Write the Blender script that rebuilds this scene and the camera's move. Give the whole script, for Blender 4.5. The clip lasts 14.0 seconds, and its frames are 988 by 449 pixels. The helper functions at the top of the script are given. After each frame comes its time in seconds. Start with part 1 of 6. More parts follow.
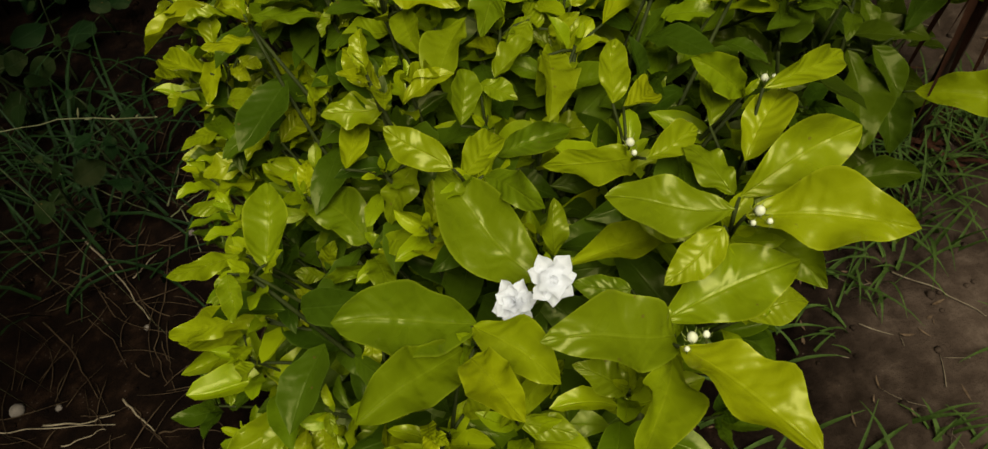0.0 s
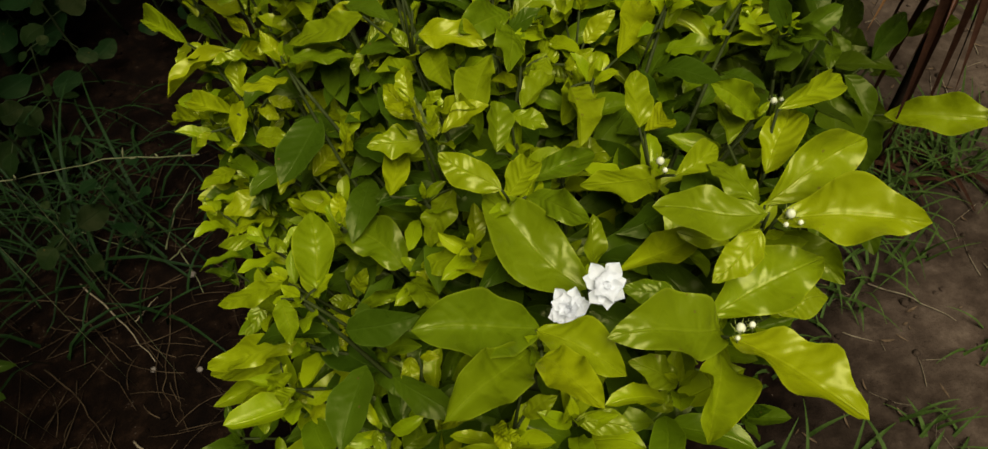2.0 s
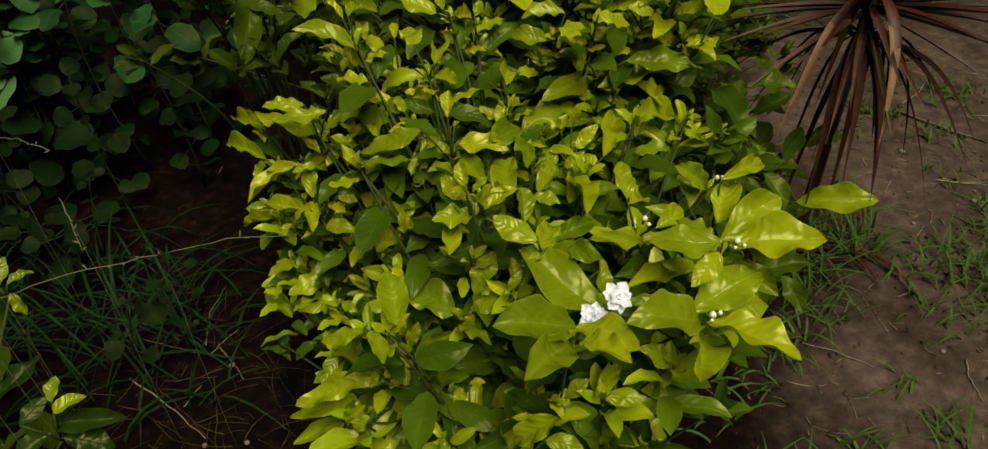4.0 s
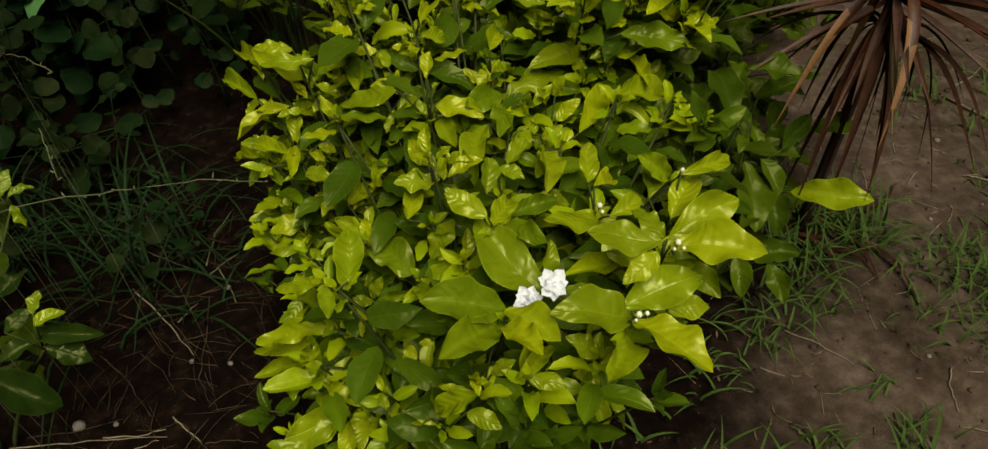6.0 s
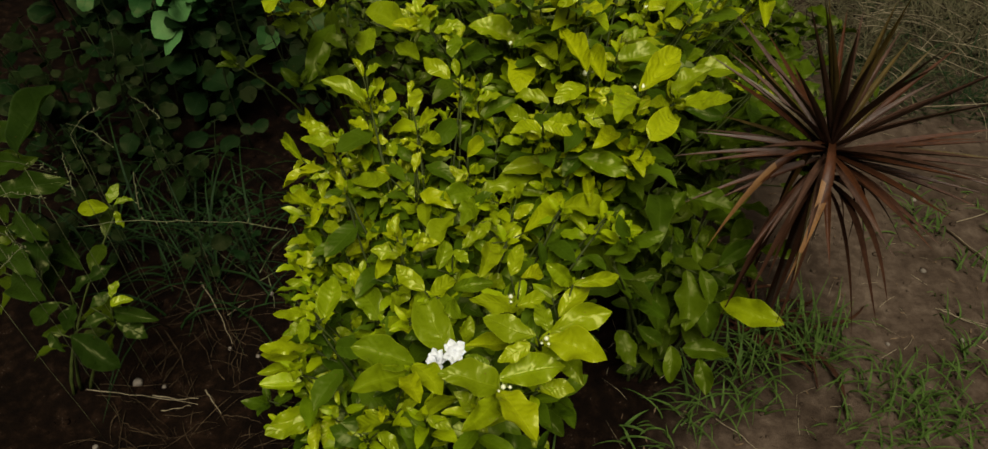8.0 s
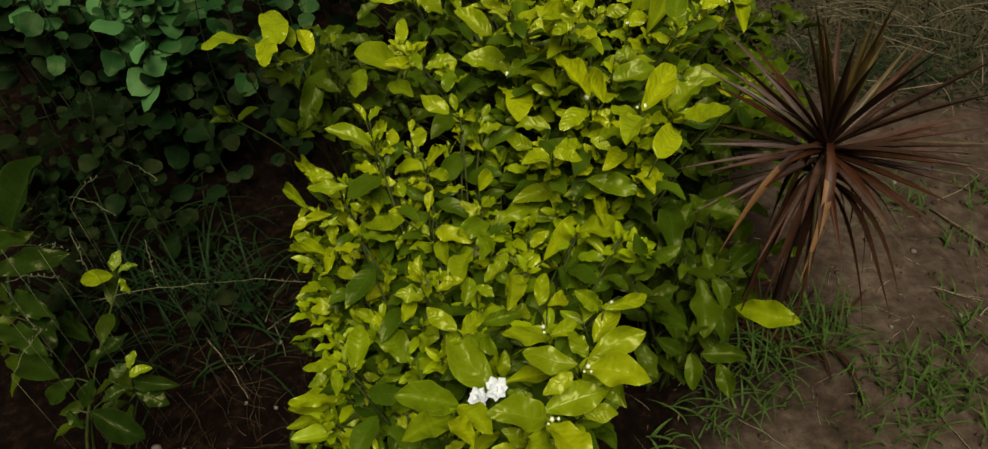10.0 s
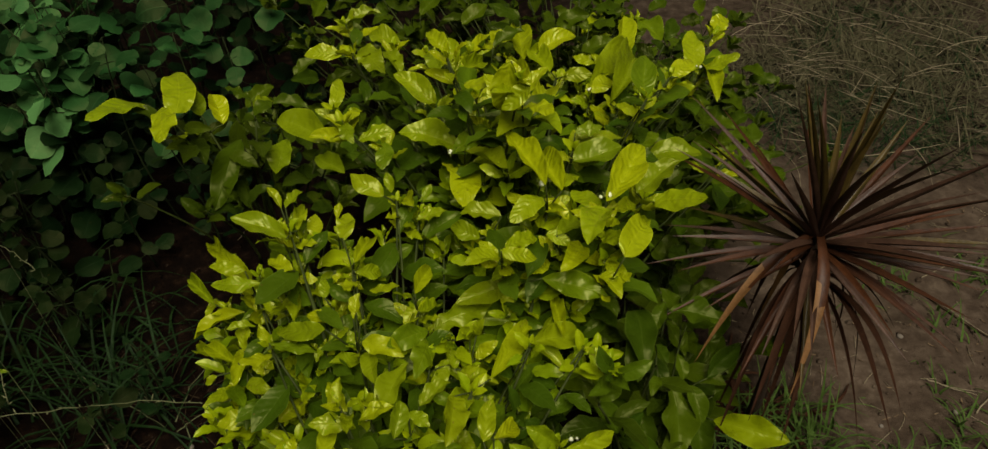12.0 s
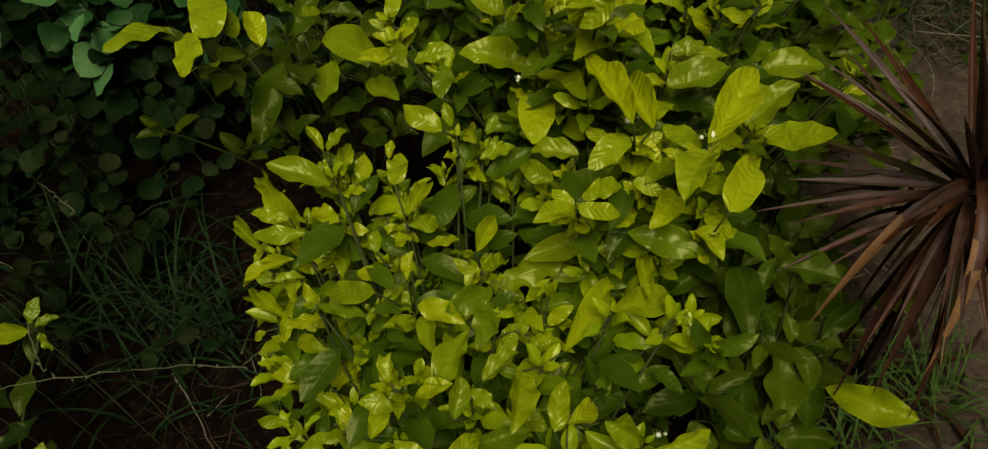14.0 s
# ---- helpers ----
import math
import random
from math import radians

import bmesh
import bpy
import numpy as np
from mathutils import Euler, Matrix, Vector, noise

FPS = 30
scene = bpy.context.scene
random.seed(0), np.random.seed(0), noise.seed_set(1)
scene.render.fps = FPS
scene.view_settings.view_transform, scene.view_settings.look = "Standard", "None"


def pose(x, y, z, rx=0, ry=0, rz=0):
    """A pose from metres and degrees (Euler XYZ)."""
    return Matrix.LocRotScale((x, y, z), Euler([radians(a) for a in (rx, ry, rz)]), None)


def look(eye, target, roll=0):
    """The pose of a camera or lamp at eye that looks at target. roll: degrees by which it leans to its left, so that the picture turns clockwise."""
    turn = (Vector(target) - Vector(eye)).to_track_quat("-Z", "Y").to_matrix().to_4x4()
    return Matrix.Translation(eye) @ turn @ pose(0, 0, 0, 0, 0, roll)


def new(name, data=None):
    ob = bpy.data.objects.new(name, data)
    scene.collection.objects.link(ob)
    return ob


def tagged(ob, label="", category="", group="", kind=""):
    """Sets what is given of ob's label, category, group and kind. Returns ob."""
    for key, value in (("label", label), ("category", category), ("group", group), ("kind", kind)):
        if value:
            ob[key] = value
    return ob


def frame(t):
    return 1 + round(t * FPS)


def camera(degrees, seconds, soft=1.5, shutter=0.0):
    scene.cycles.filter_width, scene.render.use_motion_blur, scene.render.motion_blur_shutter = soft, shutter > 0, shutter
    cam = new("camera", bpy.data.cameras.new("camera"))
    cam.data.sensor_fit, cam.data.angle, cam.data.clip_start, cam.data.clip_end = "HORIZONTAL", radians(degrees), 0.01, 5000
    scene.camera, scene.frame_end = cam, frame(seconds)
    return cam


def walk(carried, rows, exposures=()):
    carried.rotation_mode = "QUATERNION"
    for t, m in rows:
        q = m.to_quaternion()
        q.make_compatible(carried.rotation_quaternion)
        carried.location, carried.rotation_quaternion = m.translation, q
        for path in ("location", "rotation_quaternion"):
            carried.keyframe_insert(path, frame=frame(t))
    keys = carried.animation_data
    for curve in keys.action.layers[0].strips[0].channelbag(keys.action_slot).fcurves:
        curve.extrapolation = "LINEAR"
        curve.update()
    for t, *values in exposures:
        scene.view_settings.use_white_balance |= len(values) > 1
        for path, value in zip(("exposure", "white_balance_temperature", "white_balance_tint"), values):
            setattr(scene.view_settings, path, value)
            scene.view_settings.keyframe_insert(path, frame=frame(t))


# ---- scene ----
cam = camera(66.8, 14.0, 1.4)
PATH = [
    (0, (0.000, 0.000, 0.767), (-0.015, 1.189, -0.841), -9.95),
    (0.5, (0.002, 0.003, 0.761), (0.059, 1.167, -0.864), -6.70),
    (1, (0.003, -0.013, 0.757), (0.029, 1.190, -0.840), -5.70),
    (1.5, (-0.021, -0.010, 0.781), (0.088, 1.151, -0.843), -4.77),
    (2, (-0.064, -0.027, 0.793), (0.071, 1.231, -0.756), -6.62),
    (2.5, (-0.161, -0.110, 0.873), (0.107, 1.350, -0.468), -7.07),
    (2.7, (-0.182, -0.153, 0.882), (0.152, 1.345, -0.400), -7.20),
    (4.8, (-0.180, -0.200, 0.888), (0.156, 1.256, -0.441), -2.10),
    (5, (-0.168, -0.194, 0.870), (0.149, 1.241, -0.488), -2.19),
    (5.5, (-0.127, -0.155, 0.823), (0.114, 1.257, -0.573), -1.09),
    (6, (-0.080, -0.193, 0.922), (0.102, 1.195, -0.507), -1.65),
    (6.5, (-0.057, -0.360, 1.100), (-0.008, 1.047, -0.321), -8.07),
    (7, (0.006, -0.453, 1.148), (0.076, 0.973, -0.253), -2.80),
    (7.5, (0.080, -0.345, 1.156), (-0.056, 1.140, -0.176), -5.00),
    (7.7, (0.110, -0.306, 1.131), (0.003, 1.126, -0.261), -0.41),
    (9.8, (0.064, -0.298, 1.155), (-0.039, 1.140, -0.231), -4.06),
    (10, (0.038, -0.290, 1.160), (0.023, 1.163, -0.215), -3.74),
    (10.5, (0.029, -0.291, 1.160), (0.027, 1.186, -0.187), -3.99),
    (11, (0.028, -0.298, 1.158), (-0.004, 1.221, -0.142), -1.16),
    (11.5, (0.016, -0.275, 1.151), (0.202, 1.233, -0.149), 0.38),
    (12, (0.071, -0.116, 1.110), (0.158, 1.397, -0.195), -0.87),
    (12.5, (0.099, 0.034, 1.066), (0.049, 1.452, -0.343), -3.37),
    (13, (0.093, 0.035, 1.066), (-0.035, 1.417, -0.373), -4.94),
    (13.5, (0.095, 0.033, 1.063), (-0.011, 1.344, -0.443), -7.49),
    (14, (0.088, 0.031, 1.064), (-0.062, 1.333, -0.447), -8.00),
]
EXPOSURES = [(0.0, 1.53), (2.0, 1.61), (5.0, 1.74), (5.8, 1.68), (7.5, 1.62), (10.0, 1.59), (11.5, 1.56), (12.5, 1.33), (14.0, 1.28)]
walk(cam, [(t, look(eye, target, roll)) for t, eye, target, roll in PATH], EXPOSURES)

# ---- light ----
world = bpy.data.worlds.new("overcast_sky")
scene.world = world
world.use_nodes = True
wn = world.node_tree
sky = wn.nodes.new("ShaderNodeTexSky")
sky.sky_type = "NISHITA"
sky.sun_disc = False
sky.sun_elevation, sky.sun_rotation = radians(63), radians(168)
sky.dust_density, sky.air_density = 4.0, 1.2
wn.nodes["Background"].inputs["Strength"].default_value = 0.005
cloud = wn.nodes.new("ShaderNodeHueSaturation")
cloud.inputs["Saturation"].default_value = 0.1
wn.links.new(sky.outputs["Color"], cloud.inputs["Color"])
wn.links.new(cloud.outputs["Color"], wn.nodes["Background"].inputs["Color"])
sun_data = bpy.data.lights.new("sun", "SUN")
sun_data.energy, sun_data.angle, sun_data.color = 1.85, radians(40), (1.0, 0.95, 0.79)
sun = new("sun", sun_data)
sun.matrix_world = look((0.25, -1.2, 2.4), (0, 0, 0))


# ---- materials ----
def nodes_of(name):
    m = bpy.data.materials.new(name)
    m.use_nodes = True
    t = m.node_tree
    return m, t, t.nodes["Principled BSDF"], t.nodes["Material Output"]


def add(t, kind, **values):
    n = t.nodes.new(kind)
    for key, value in values.items():
        if key in n.inputs:
            n.inputs[key].default_value = value
    return n


def math_node(t, op, a, b=None):
    n = t.nodes.new("ShaderNodeMath")
    n.operation = op
    for k, v in enumerate((a, b)):
        if v is None:
            continue
        if isinstance(v, (int, float)):
            n.inputs[k].default_value = v
        else:
            t.links.new(v, n.inputs[k])
    return n.outputs[0]


def mix_color(t, fac, a, b, blend="MIX"):
    n = t.nodes.new("ShaderNodeMix")
    n.data_type, n.blend_type = "RGBA", blend
    for sock, v in ((n.inputs[0], fac), (n.inputs[6], a), (n.inputs[7], b)):
        if isinstance(v, (int, float)):
            sock.default_value = v
        elif isinstance(v, tuple):
            sock.default_value = (*v, 1)
        else:
            t.links.new(v, sock)
    return n.outputs[2]


def ramp(t, fac, stops):
    n = t.nodes.new("ShaderNodeValToRGB")
    while len(n.color_ramp.elements) < len(stops):
        n.color_ramp.elements.new(0.5)
    for e, (p, c) in zip(n.color_ramp.elements, stops):
        e.position, e.color = p, (*c, 1)
    t.links.new(fac, n.inputs[0])
    return n.outputs[0]


def blister_field(t, place):
    """Distance from the middle of the raised cells between the finer veins."""
    n = add(t, "ShaderNodeTexVoronoi", Scale=120.0)
    n.feature = "SMOOTH_F1"
    t.links.new(place, n.inputs["Vector"])
    return n.outputs["Distance"]


def leaf_material(name, young, old, rough=0.30, vein=0.5, through_light=0.30, islands=False, quilt=1.0, side=6.0, gloss=0.5):
    """A leaf blade: midrib and uneven side veins from its UV, blistered between them, a pale margin, blotches, light through it."""
    m, t, bsdf, out = nodes_of(name)
    uv = add(t, "ShaderNodeUVMap")
    sep = t.nodes.new("ShaderNodeSeparateXYZ")
    t.links.new(uv.outputs[0], sep.inputs[0])
    if islands:
        rnd = add(t, "ShaderNodeNewGeometry").outputs["Random Per Island"]
    else:
        rnd = add(t, "ShaderNodeObjectInfo").outputs["Random"]
    place = add(t, "ShaderNodeNewGeometry").outputs["Position"]

    def noise_tex(scale, detail, rough_=0.5):
        n = add(t, "ShaderNodeTexNoise", Scale=scale, Detail=detail, Roughness=rough_)
        t.links.new(place, n.inputs["Vector"])
        return n.outputs[0]

    broad, mid, fine = noise_tex(30.0, 2.0), noise_tex(75.0, 1.0), noise_tex(420.0, 3.0)
    across = math_node(t, "ABSOLUTE", math_node(t, "SUBTRACT", sep.outputs[0], 0.5))
    rib = math_node(t, "SUBTRACT", 1.0, math_node(t, "MINIMUM", math_node(t, "MULTIPLY", across, 26.0), 1.0))
    warp = math_node(t, "ADD", math_node(t, "MULTIPLY", math_node(t, "SUBTRACT", broad, 0.5), 0.60), math_node(t, "MULTIPLY", rnd, 0.7))
    along = math_node(t, "ADD", math_node(t, "SUBTRACT", sep.outputs[1], math_node(t, "MULTIPLY", across, 0.42)), warp)
    swell = math_node(t, "COSINE", math_node(t, "MULTIPLY", along, side * 6.2832))
    lines = math_node(t, "POWER", math_node(t, "ADD", math_node(t, "MULTIPLY", swell, 0.5), 0.5), 10.0)
    margin = math_node(t, "MULTIPLY", math_node(t, "MAXIMUM", math_node(t, "SUBTRACT", across, 0.462), 0.0), 26.0)
    base = mix_color(t, rnd, young, old)
    odd = math_node(t, "FRACT", math_node(t, "MULTIPLY", rnd, 13.7))
    sallow = math_node(t, "MULTIPLY", math_node(t, "MAXIMUM", math_node(t, "SUBTRACT", odd, 0.72), 0.0), 2.2)
    base = mix_color(t, sallow, base, (young[0] * 1.10, young[1] * 1.03, young[2]))
    deep = math_node(t, "MULTIPLY", math_node(t, "MAXIMUM", math_node(t, "SUBTRACT", 0.25, odd), 0.0), 1.6)
    base = mix_color(t, deep, base, (old[0] * 0.42, old[1] * 0.62, old[2]))
    base = mix_color(t, math_node(t, "MULTIPLY", broad, 0.22), base, tuple(c * 0.6 for c in old))
    base = mix_color(t, math_node(t, "MULTIPLY", mid, 0.14), base, tuple(min(1, c * 1.3) for c in young))
    base = mix_color(t, math_node(t, "MULTIPLY", fine, 0.12), base, tuple(c * 0.6 for c in old))
    pale = tuple(min(1, c * 1.35 + 0.012) for c in young)
    base = mix_color(t, math_node(t, "MULTIPLY", rib, vein * 0.32), base, pale)
    if quilt > 2:
        hollow = math_node(t, "MULTIPLY", math_node(t, "SUBTRACT", blister_field(t, place), 0.25), 0.55)
        base = mix_color(t, math_node(t, "MAXIMUM", hollow, 0.0), base, tuple(c * 0.75 for c in old))
    base = mix_color(t, math_node(t, "MULTIPLY", lines, vein * 0.09), base, pale)
    base = mix_color(t, math_node(t, "MINIMUM", math_node(t, "MULTIPLY", margin, 0.5), 0.45), base, pale)
    spot = add(t, "ShaderNodeTexVoronoi", Scale=95.0)
    t.links.new(place, spot.inputs["Vector"])
    speck = math_node(t, "MULTIPLY", math_node(t, "LESS_THAN", spot.outputs["Distance"], 0.10), math_node(t, "GREATER_THAN", broad, 0.60))
    col = mix_color(t, math_node(t, "MULTIPLY", speck, 0.5), base, (0.12, 0.07, 0.02))
    t.links.new(col, bsdf.inputs["Base Color"])
    t.links.new(math_node(t, "ADD", math_node(t, "MULTIPLY", mid, 0.24), rough - 0.12), bsdf.inputs["Roughness"])
    bsdf.inputs["Specular IOR Level"].default_value = gloss
    bsdf.inputs["Specular Tint"].default_value = (1.0, 0.97, 0.40, 1)
    h = math_node(t, "MULTIPLY", swell, -0.05 * quilt)
    h = math_node(t, "SUBTRACT", h, math_node(t, "MULTIPLY", rib, 0.18))
    h = math_node(t, "SUBTRACT", h, math_node(t, "MULTIPLY", blister_field(t, place), 0.30 * quilt))
    h = math_node(t, "ADD", h, math_node(t, "MULTIPLY", mid, 0.32 * quilt))
    h = math_node(t, "ADD", h, math_node(t, "MULTIPLY", fine, 0.05))
    bump = add(t, "ShaderNodeBump", Strength=1.0, Distance=0.0017)
    t.links.new(h, bump.inputs["Height"])
    t.links.new(bump.outputs[0], bsdf.inputs["Normal"])
    tr = add(t, "ShaderNodeBsdfTranslucent")
    t.links.new(mix_color(t, 1.0, col, (1.0, 1.0, 0.3), "MULTIPLY"), tr.inputs["Color"])
    t.links.new(bump.outputs[0], tr.inputs["Normal"])
    mx = add(t, "ShaderNodeMixShader", Fac=through_light)
    t.links.new(bsdf.outputs[0], mx.inputs[1])
    t.links.new(tr.outputs[0], mx.inputs[2])
    t.links.new(mx.outputs[0], out.inputs["Surface"])
    return m


def plain_material(name, c1, c2, scale=30.0, rough=0.7, bump=0.3, dist=0.002, spec=0.3, through_light=0.0):
    """Two colours mixed by coarse and fine noise, with relief."""
    m, t, bsdf, out = nodes_of(name)
    geo = add(t, "ShaderNodeNewGeometry")
    a = add(t, "ShaderNodeTexNoise", Scale=scale, Detail=6.0)
    b = add(t, "ShaderNodeTexNoise", Scale=scale * 7, Detail=4.0)
    for n in (a, b):
        t.links.new(geo.outputs["Position"], n.inputs["Vector"])
    f = math_node(t, "ADD", math_node(t, "MULTIPLY", a.outputs[0], 0.65), math_node(t, "MULTIPLY", b.outputs[0], 0.45))
    f2 = t.nodes.new("ShaderNodeMapRange")
    f2.inputs[1].default_value, f2.inputs[2].default_value = 0.38, 0.72
    t.links.new(f, f2.inputs[0])
    rnd = add(t, "ShaderNodeNewGeometry").outputs["Random Per Island"]
    col = mix_color(t, f2.outputs[0], c1, c2)
    col = mix_color(t, math_node(t, "MULTIPLY", rnd, 0.5), col, tuple(0.6 * c for c in c1))
    t.links.new(col, bsdf.inputs["Base Color"])
    bsdf.inputs["Roughness"].default_value = rough
    bsdf.inputs["Specular IOR Level"].default_value = spec
    bp = add(t, "ShaderNodeBump", Strength=bump, Distance=dist)
    t.links.new(b.outputs[0], bp.inputs["Height"])
    t.links.new(bp.outputs[0], bsdf.inputs["Normal"])
    if through_light:
        tr = add(t, "ShaderNodeBsdfTranslucent")
        t.links.new(col, tr.inputs["Color"])
        mx = add(t, "ShaderNodeMixShader", Fac=through_light)
        t.links.new(bsdf.outputs[0], mx.inputs[1])
        t.links.new(tr.outputs[0], mx.inputs[2])
        t.links.new(mx.outputs[0], out.inputs["Surface"])
    return m


def soil_material():
    """Bare red-brown earth: a damp bed on one side with shade painted into its colour, a paler trodden path on the
    other, with crumbs and grit.
    """
    m, t, bsdf, out = nodes_of("soil")
    geo = add(t, "ShaderNodeNewGeometry")
    sep = t.nodes.new("ShaderNodeSeparateXYZ")
    t.links.new(geo.outputs["Position"], sep.inputs[0])
    big = add(t, "ShaderNodeTexNoise", Scale=4.5, Detail=5.0)
    mid = add(t, "ShaderNodeTexNoise", Scale=36.0, Detail=8.0, Roughness=0.65)
    fine = add(t, "ShaderNodeTexNoise", Scale=260.0, Detail=6.0, Roughness=0.7)
    grit = add(t, "ShaderNodeTexVoronoi", Scale=170.0)
    for n in (big, mid, fine, grit):
        t.links.new(geo.outputs["Position"], n.inputs["Vector"])
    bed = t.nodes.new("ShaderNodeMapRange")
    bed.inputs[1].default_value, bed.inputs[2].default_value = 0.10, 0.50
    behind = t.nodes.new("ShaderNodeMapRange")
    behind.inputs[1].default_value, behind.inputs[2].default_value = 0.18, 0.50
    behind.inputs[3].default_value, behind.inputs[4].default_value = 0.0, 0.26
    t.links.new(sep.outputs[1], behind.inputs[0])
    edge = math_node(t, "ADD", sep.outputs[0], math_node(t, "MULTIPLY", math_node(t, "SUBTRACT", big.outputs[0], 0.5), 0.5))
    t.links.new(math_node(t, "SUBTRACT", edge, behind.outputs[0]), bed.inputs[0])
    # damp tone taken far darker, so it also paints the bed's shade
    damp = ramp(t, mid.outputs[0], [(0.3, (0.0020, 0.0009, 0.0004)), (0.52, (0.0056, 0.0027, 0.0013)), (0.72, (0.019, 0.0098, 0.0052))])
    dry = ramp(t, mid.outputs[0], [(0.28, (0.044, 0.0300, 0.0205)), (0.5, (0.076, 0.0535, 0.0375)), (0.75, (0.132, 0.098, 0.070))])
    # dry soil gets darker towards the back
    back_tone = t.nodes.new("ShaderNodeMapRange")
    back_tone.inputs[1].default_value, back_tone.inputs[2].default_value = 1.6, 0.3
    back_tone.inputs[3].default_value, back_tone.inputs[4].default_value = 0.68, 1.08
    t.links.new(sep.outputs[1], back_tone.inputs[0])
    dry = mix_color(t, 1.0, dry, back_tone.outputs[0], "MULTIPLY")
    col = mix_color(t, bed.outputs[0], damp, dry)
    patch = ramp(t, big.outputs[0], [(0.35, (0.55, 0.53, 0.5)), (0.62, (1.0, 1.0, 1.0))])
    col = mix_color(t, 0.8, col, mix_color(t, 1.0, col, patch, "MULTIPLY"))
    col = mix_color(t, math_node(t, "MULTIPLY", fine.outputs[0], 0.8), col, mix_color(t, 1.0, col, (0.45, 0.42, 0.40), "MULTIPLY"))
    pale = math_node(t, "MULTIPLY", math_node(t, "LESS_THAN", grit.outputs["Distance"], 0.16), math_node(t, "GREATER_THAN", mid.outputs[0], 0.58))
    col = mix_color(t, math_node(t, "MULTIPLY", pale, 0.4), col, (0.09, 0.068, 0.05))
    t.links.new(col, bsdf.inputs["Base Color"])
    bsdf.inputs["Roughness"].default_value = 0.92
    bsdf.inputs["Specular IOR Level"].default_value = 0.04
    h = math_node(t, "ADD", math_node(t, "MULTIPLY", mid.outputs[0], 1.0), math_node(t, "MULTIPLY", fine.outputs[0], 0.45))
    bp = add(t, "ShaderNodeBump", Strength=0.9, Distance=0.006)
    t.links.new(h, bp.inputs["Height"])
    t.links.new(bp.outputs[0], bsdf.inputs["Normal"])
    return m


JASMINE = leaf_material("jasmine_leaf", (0.272, 0.305, 0.002), (0.138, 0.195, 0.002), quilt=1.9, gloss=0.46)
JASMINE_BLISTERED = leaf_material("jasmine_leaf_blistered", (0.325, 0.355, 0.002), (0.175, 0.235, 0.002), rough=0.30, quilt=2.8)
JASMINE_SMALL = leaf_material("jasmine_leaf_small", (0.290, 0.345, 0.002), (0.165, 0.245, 0.002), islands=True, quilt=0.4)
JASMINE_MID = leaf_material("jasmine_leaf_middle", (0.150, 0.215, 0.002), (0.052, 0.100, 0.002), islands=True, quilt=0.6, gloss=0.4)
JASMINE_MATURE = leaf_material("jasmine_leaf_mature", (0.190, 0.232, 0.002), (0.082, 0.130, 0.002), quilt=1.9, gloss=0.40)
# dull green with the shade of low and rear bushes painted in
JASMINE_DULL_SHADED = leaf_material("jasmine_leaf_dull_shaded", (0.058, 0.088, 0.002), (0.024, 0.044, 0.002), gloss=0.14)
# jasmine leaf once more, with deep shade painted into its green
JASMINE_DEEP_SHADE = leaf_material("jasmine_leaf_deep_shade", (0.020, 0.038, 0.003), (0.009, 0.020, 0.002), gloss=0.2)
# older leaves, coloured darker still to paint the shade inside the bush
JASMINE_OLD_SHADED = leaf_material("jasmine_leaf_old_shaded", (0.066, 0.108, 0.003), (0.022, 0.046, 0.002), islands=True, gloss=0.2)
# lower leaves of those bushes, shade put into the colour too
DULL_LOW_SHADED = leaf_material("jasmine_leaf_dull_low_shaded", (0.046, 0.068, 0.002), (0.016, 0.030, 0.002), islands=True, gloss=0.14)
WEED = leaf_material("weed_leaf", (0.020, 0.078, 0.018), (0.003, 0.013, 0.003), rough=0.55, side=5.0, quilt=0.5, gloss=0.2)
# weed green painted nearly black, standing in for deep shade
WEED_DEEP_SHADE = leaf_material("weed_leaf_deep_shade", (0.006, 0.015, 0.003), (0.002, 0.005, 0.001), rough=0.6, side=5.0, quilt=0.5, gloss=0.1)
WEED_PALE = leaf_material("weed_leaf_pale", (0.080, 0.198, 0.058), (0.028, 0.088, 0.022), rough=0.55, side=6.0, quilt=0.7, gloss=0.25)
# weed leaf copy with the shade of the lower foliage in its colour
WEED_LOW_SHADED = leaf_material("weed_leaf_low_shaded", (0.006, 0.020, 0.005), (0.002, 0.007, 0.002), rough=0.55, islands=True, side=5.0, quilt=0.5, gloss=0.1)
GRASS = plain_material("green_grass", (0.030, 0.056, 0.009), (0.078, 0.128, 0.024), 60.0, 0.6, 0.2, spec=0.06, through_light=0.3)
# grass green darkened so that its colour holds the bed's shade
LONG_GRASS_SHADED = plain_material("long_grass_shaded", (0.003, 0.009, 0.002), (0.012, 0.029, 0.006), 60.0, 0.6, 0.2, spec=0.06)
STRAW = plain_material("dry_straw", (0.11, 0.085, 0.052), (0.26, 0.215, 0.14), 60.0, 0.7, 0.2, spec=0.08)
MAT = plain_material("old_grass_mat", (0.026, 0.023, 0.011), (0.096, 0.085, 0.046), 60.0, 0.8, 0.2, spec=0.04)
ROOTLET = plain_material("brown_rootlet", (0.018, 0.011, 0.006), (0.062, 0.042, 0.023), 60.0, 0.8, 0.2, spec=0.04)
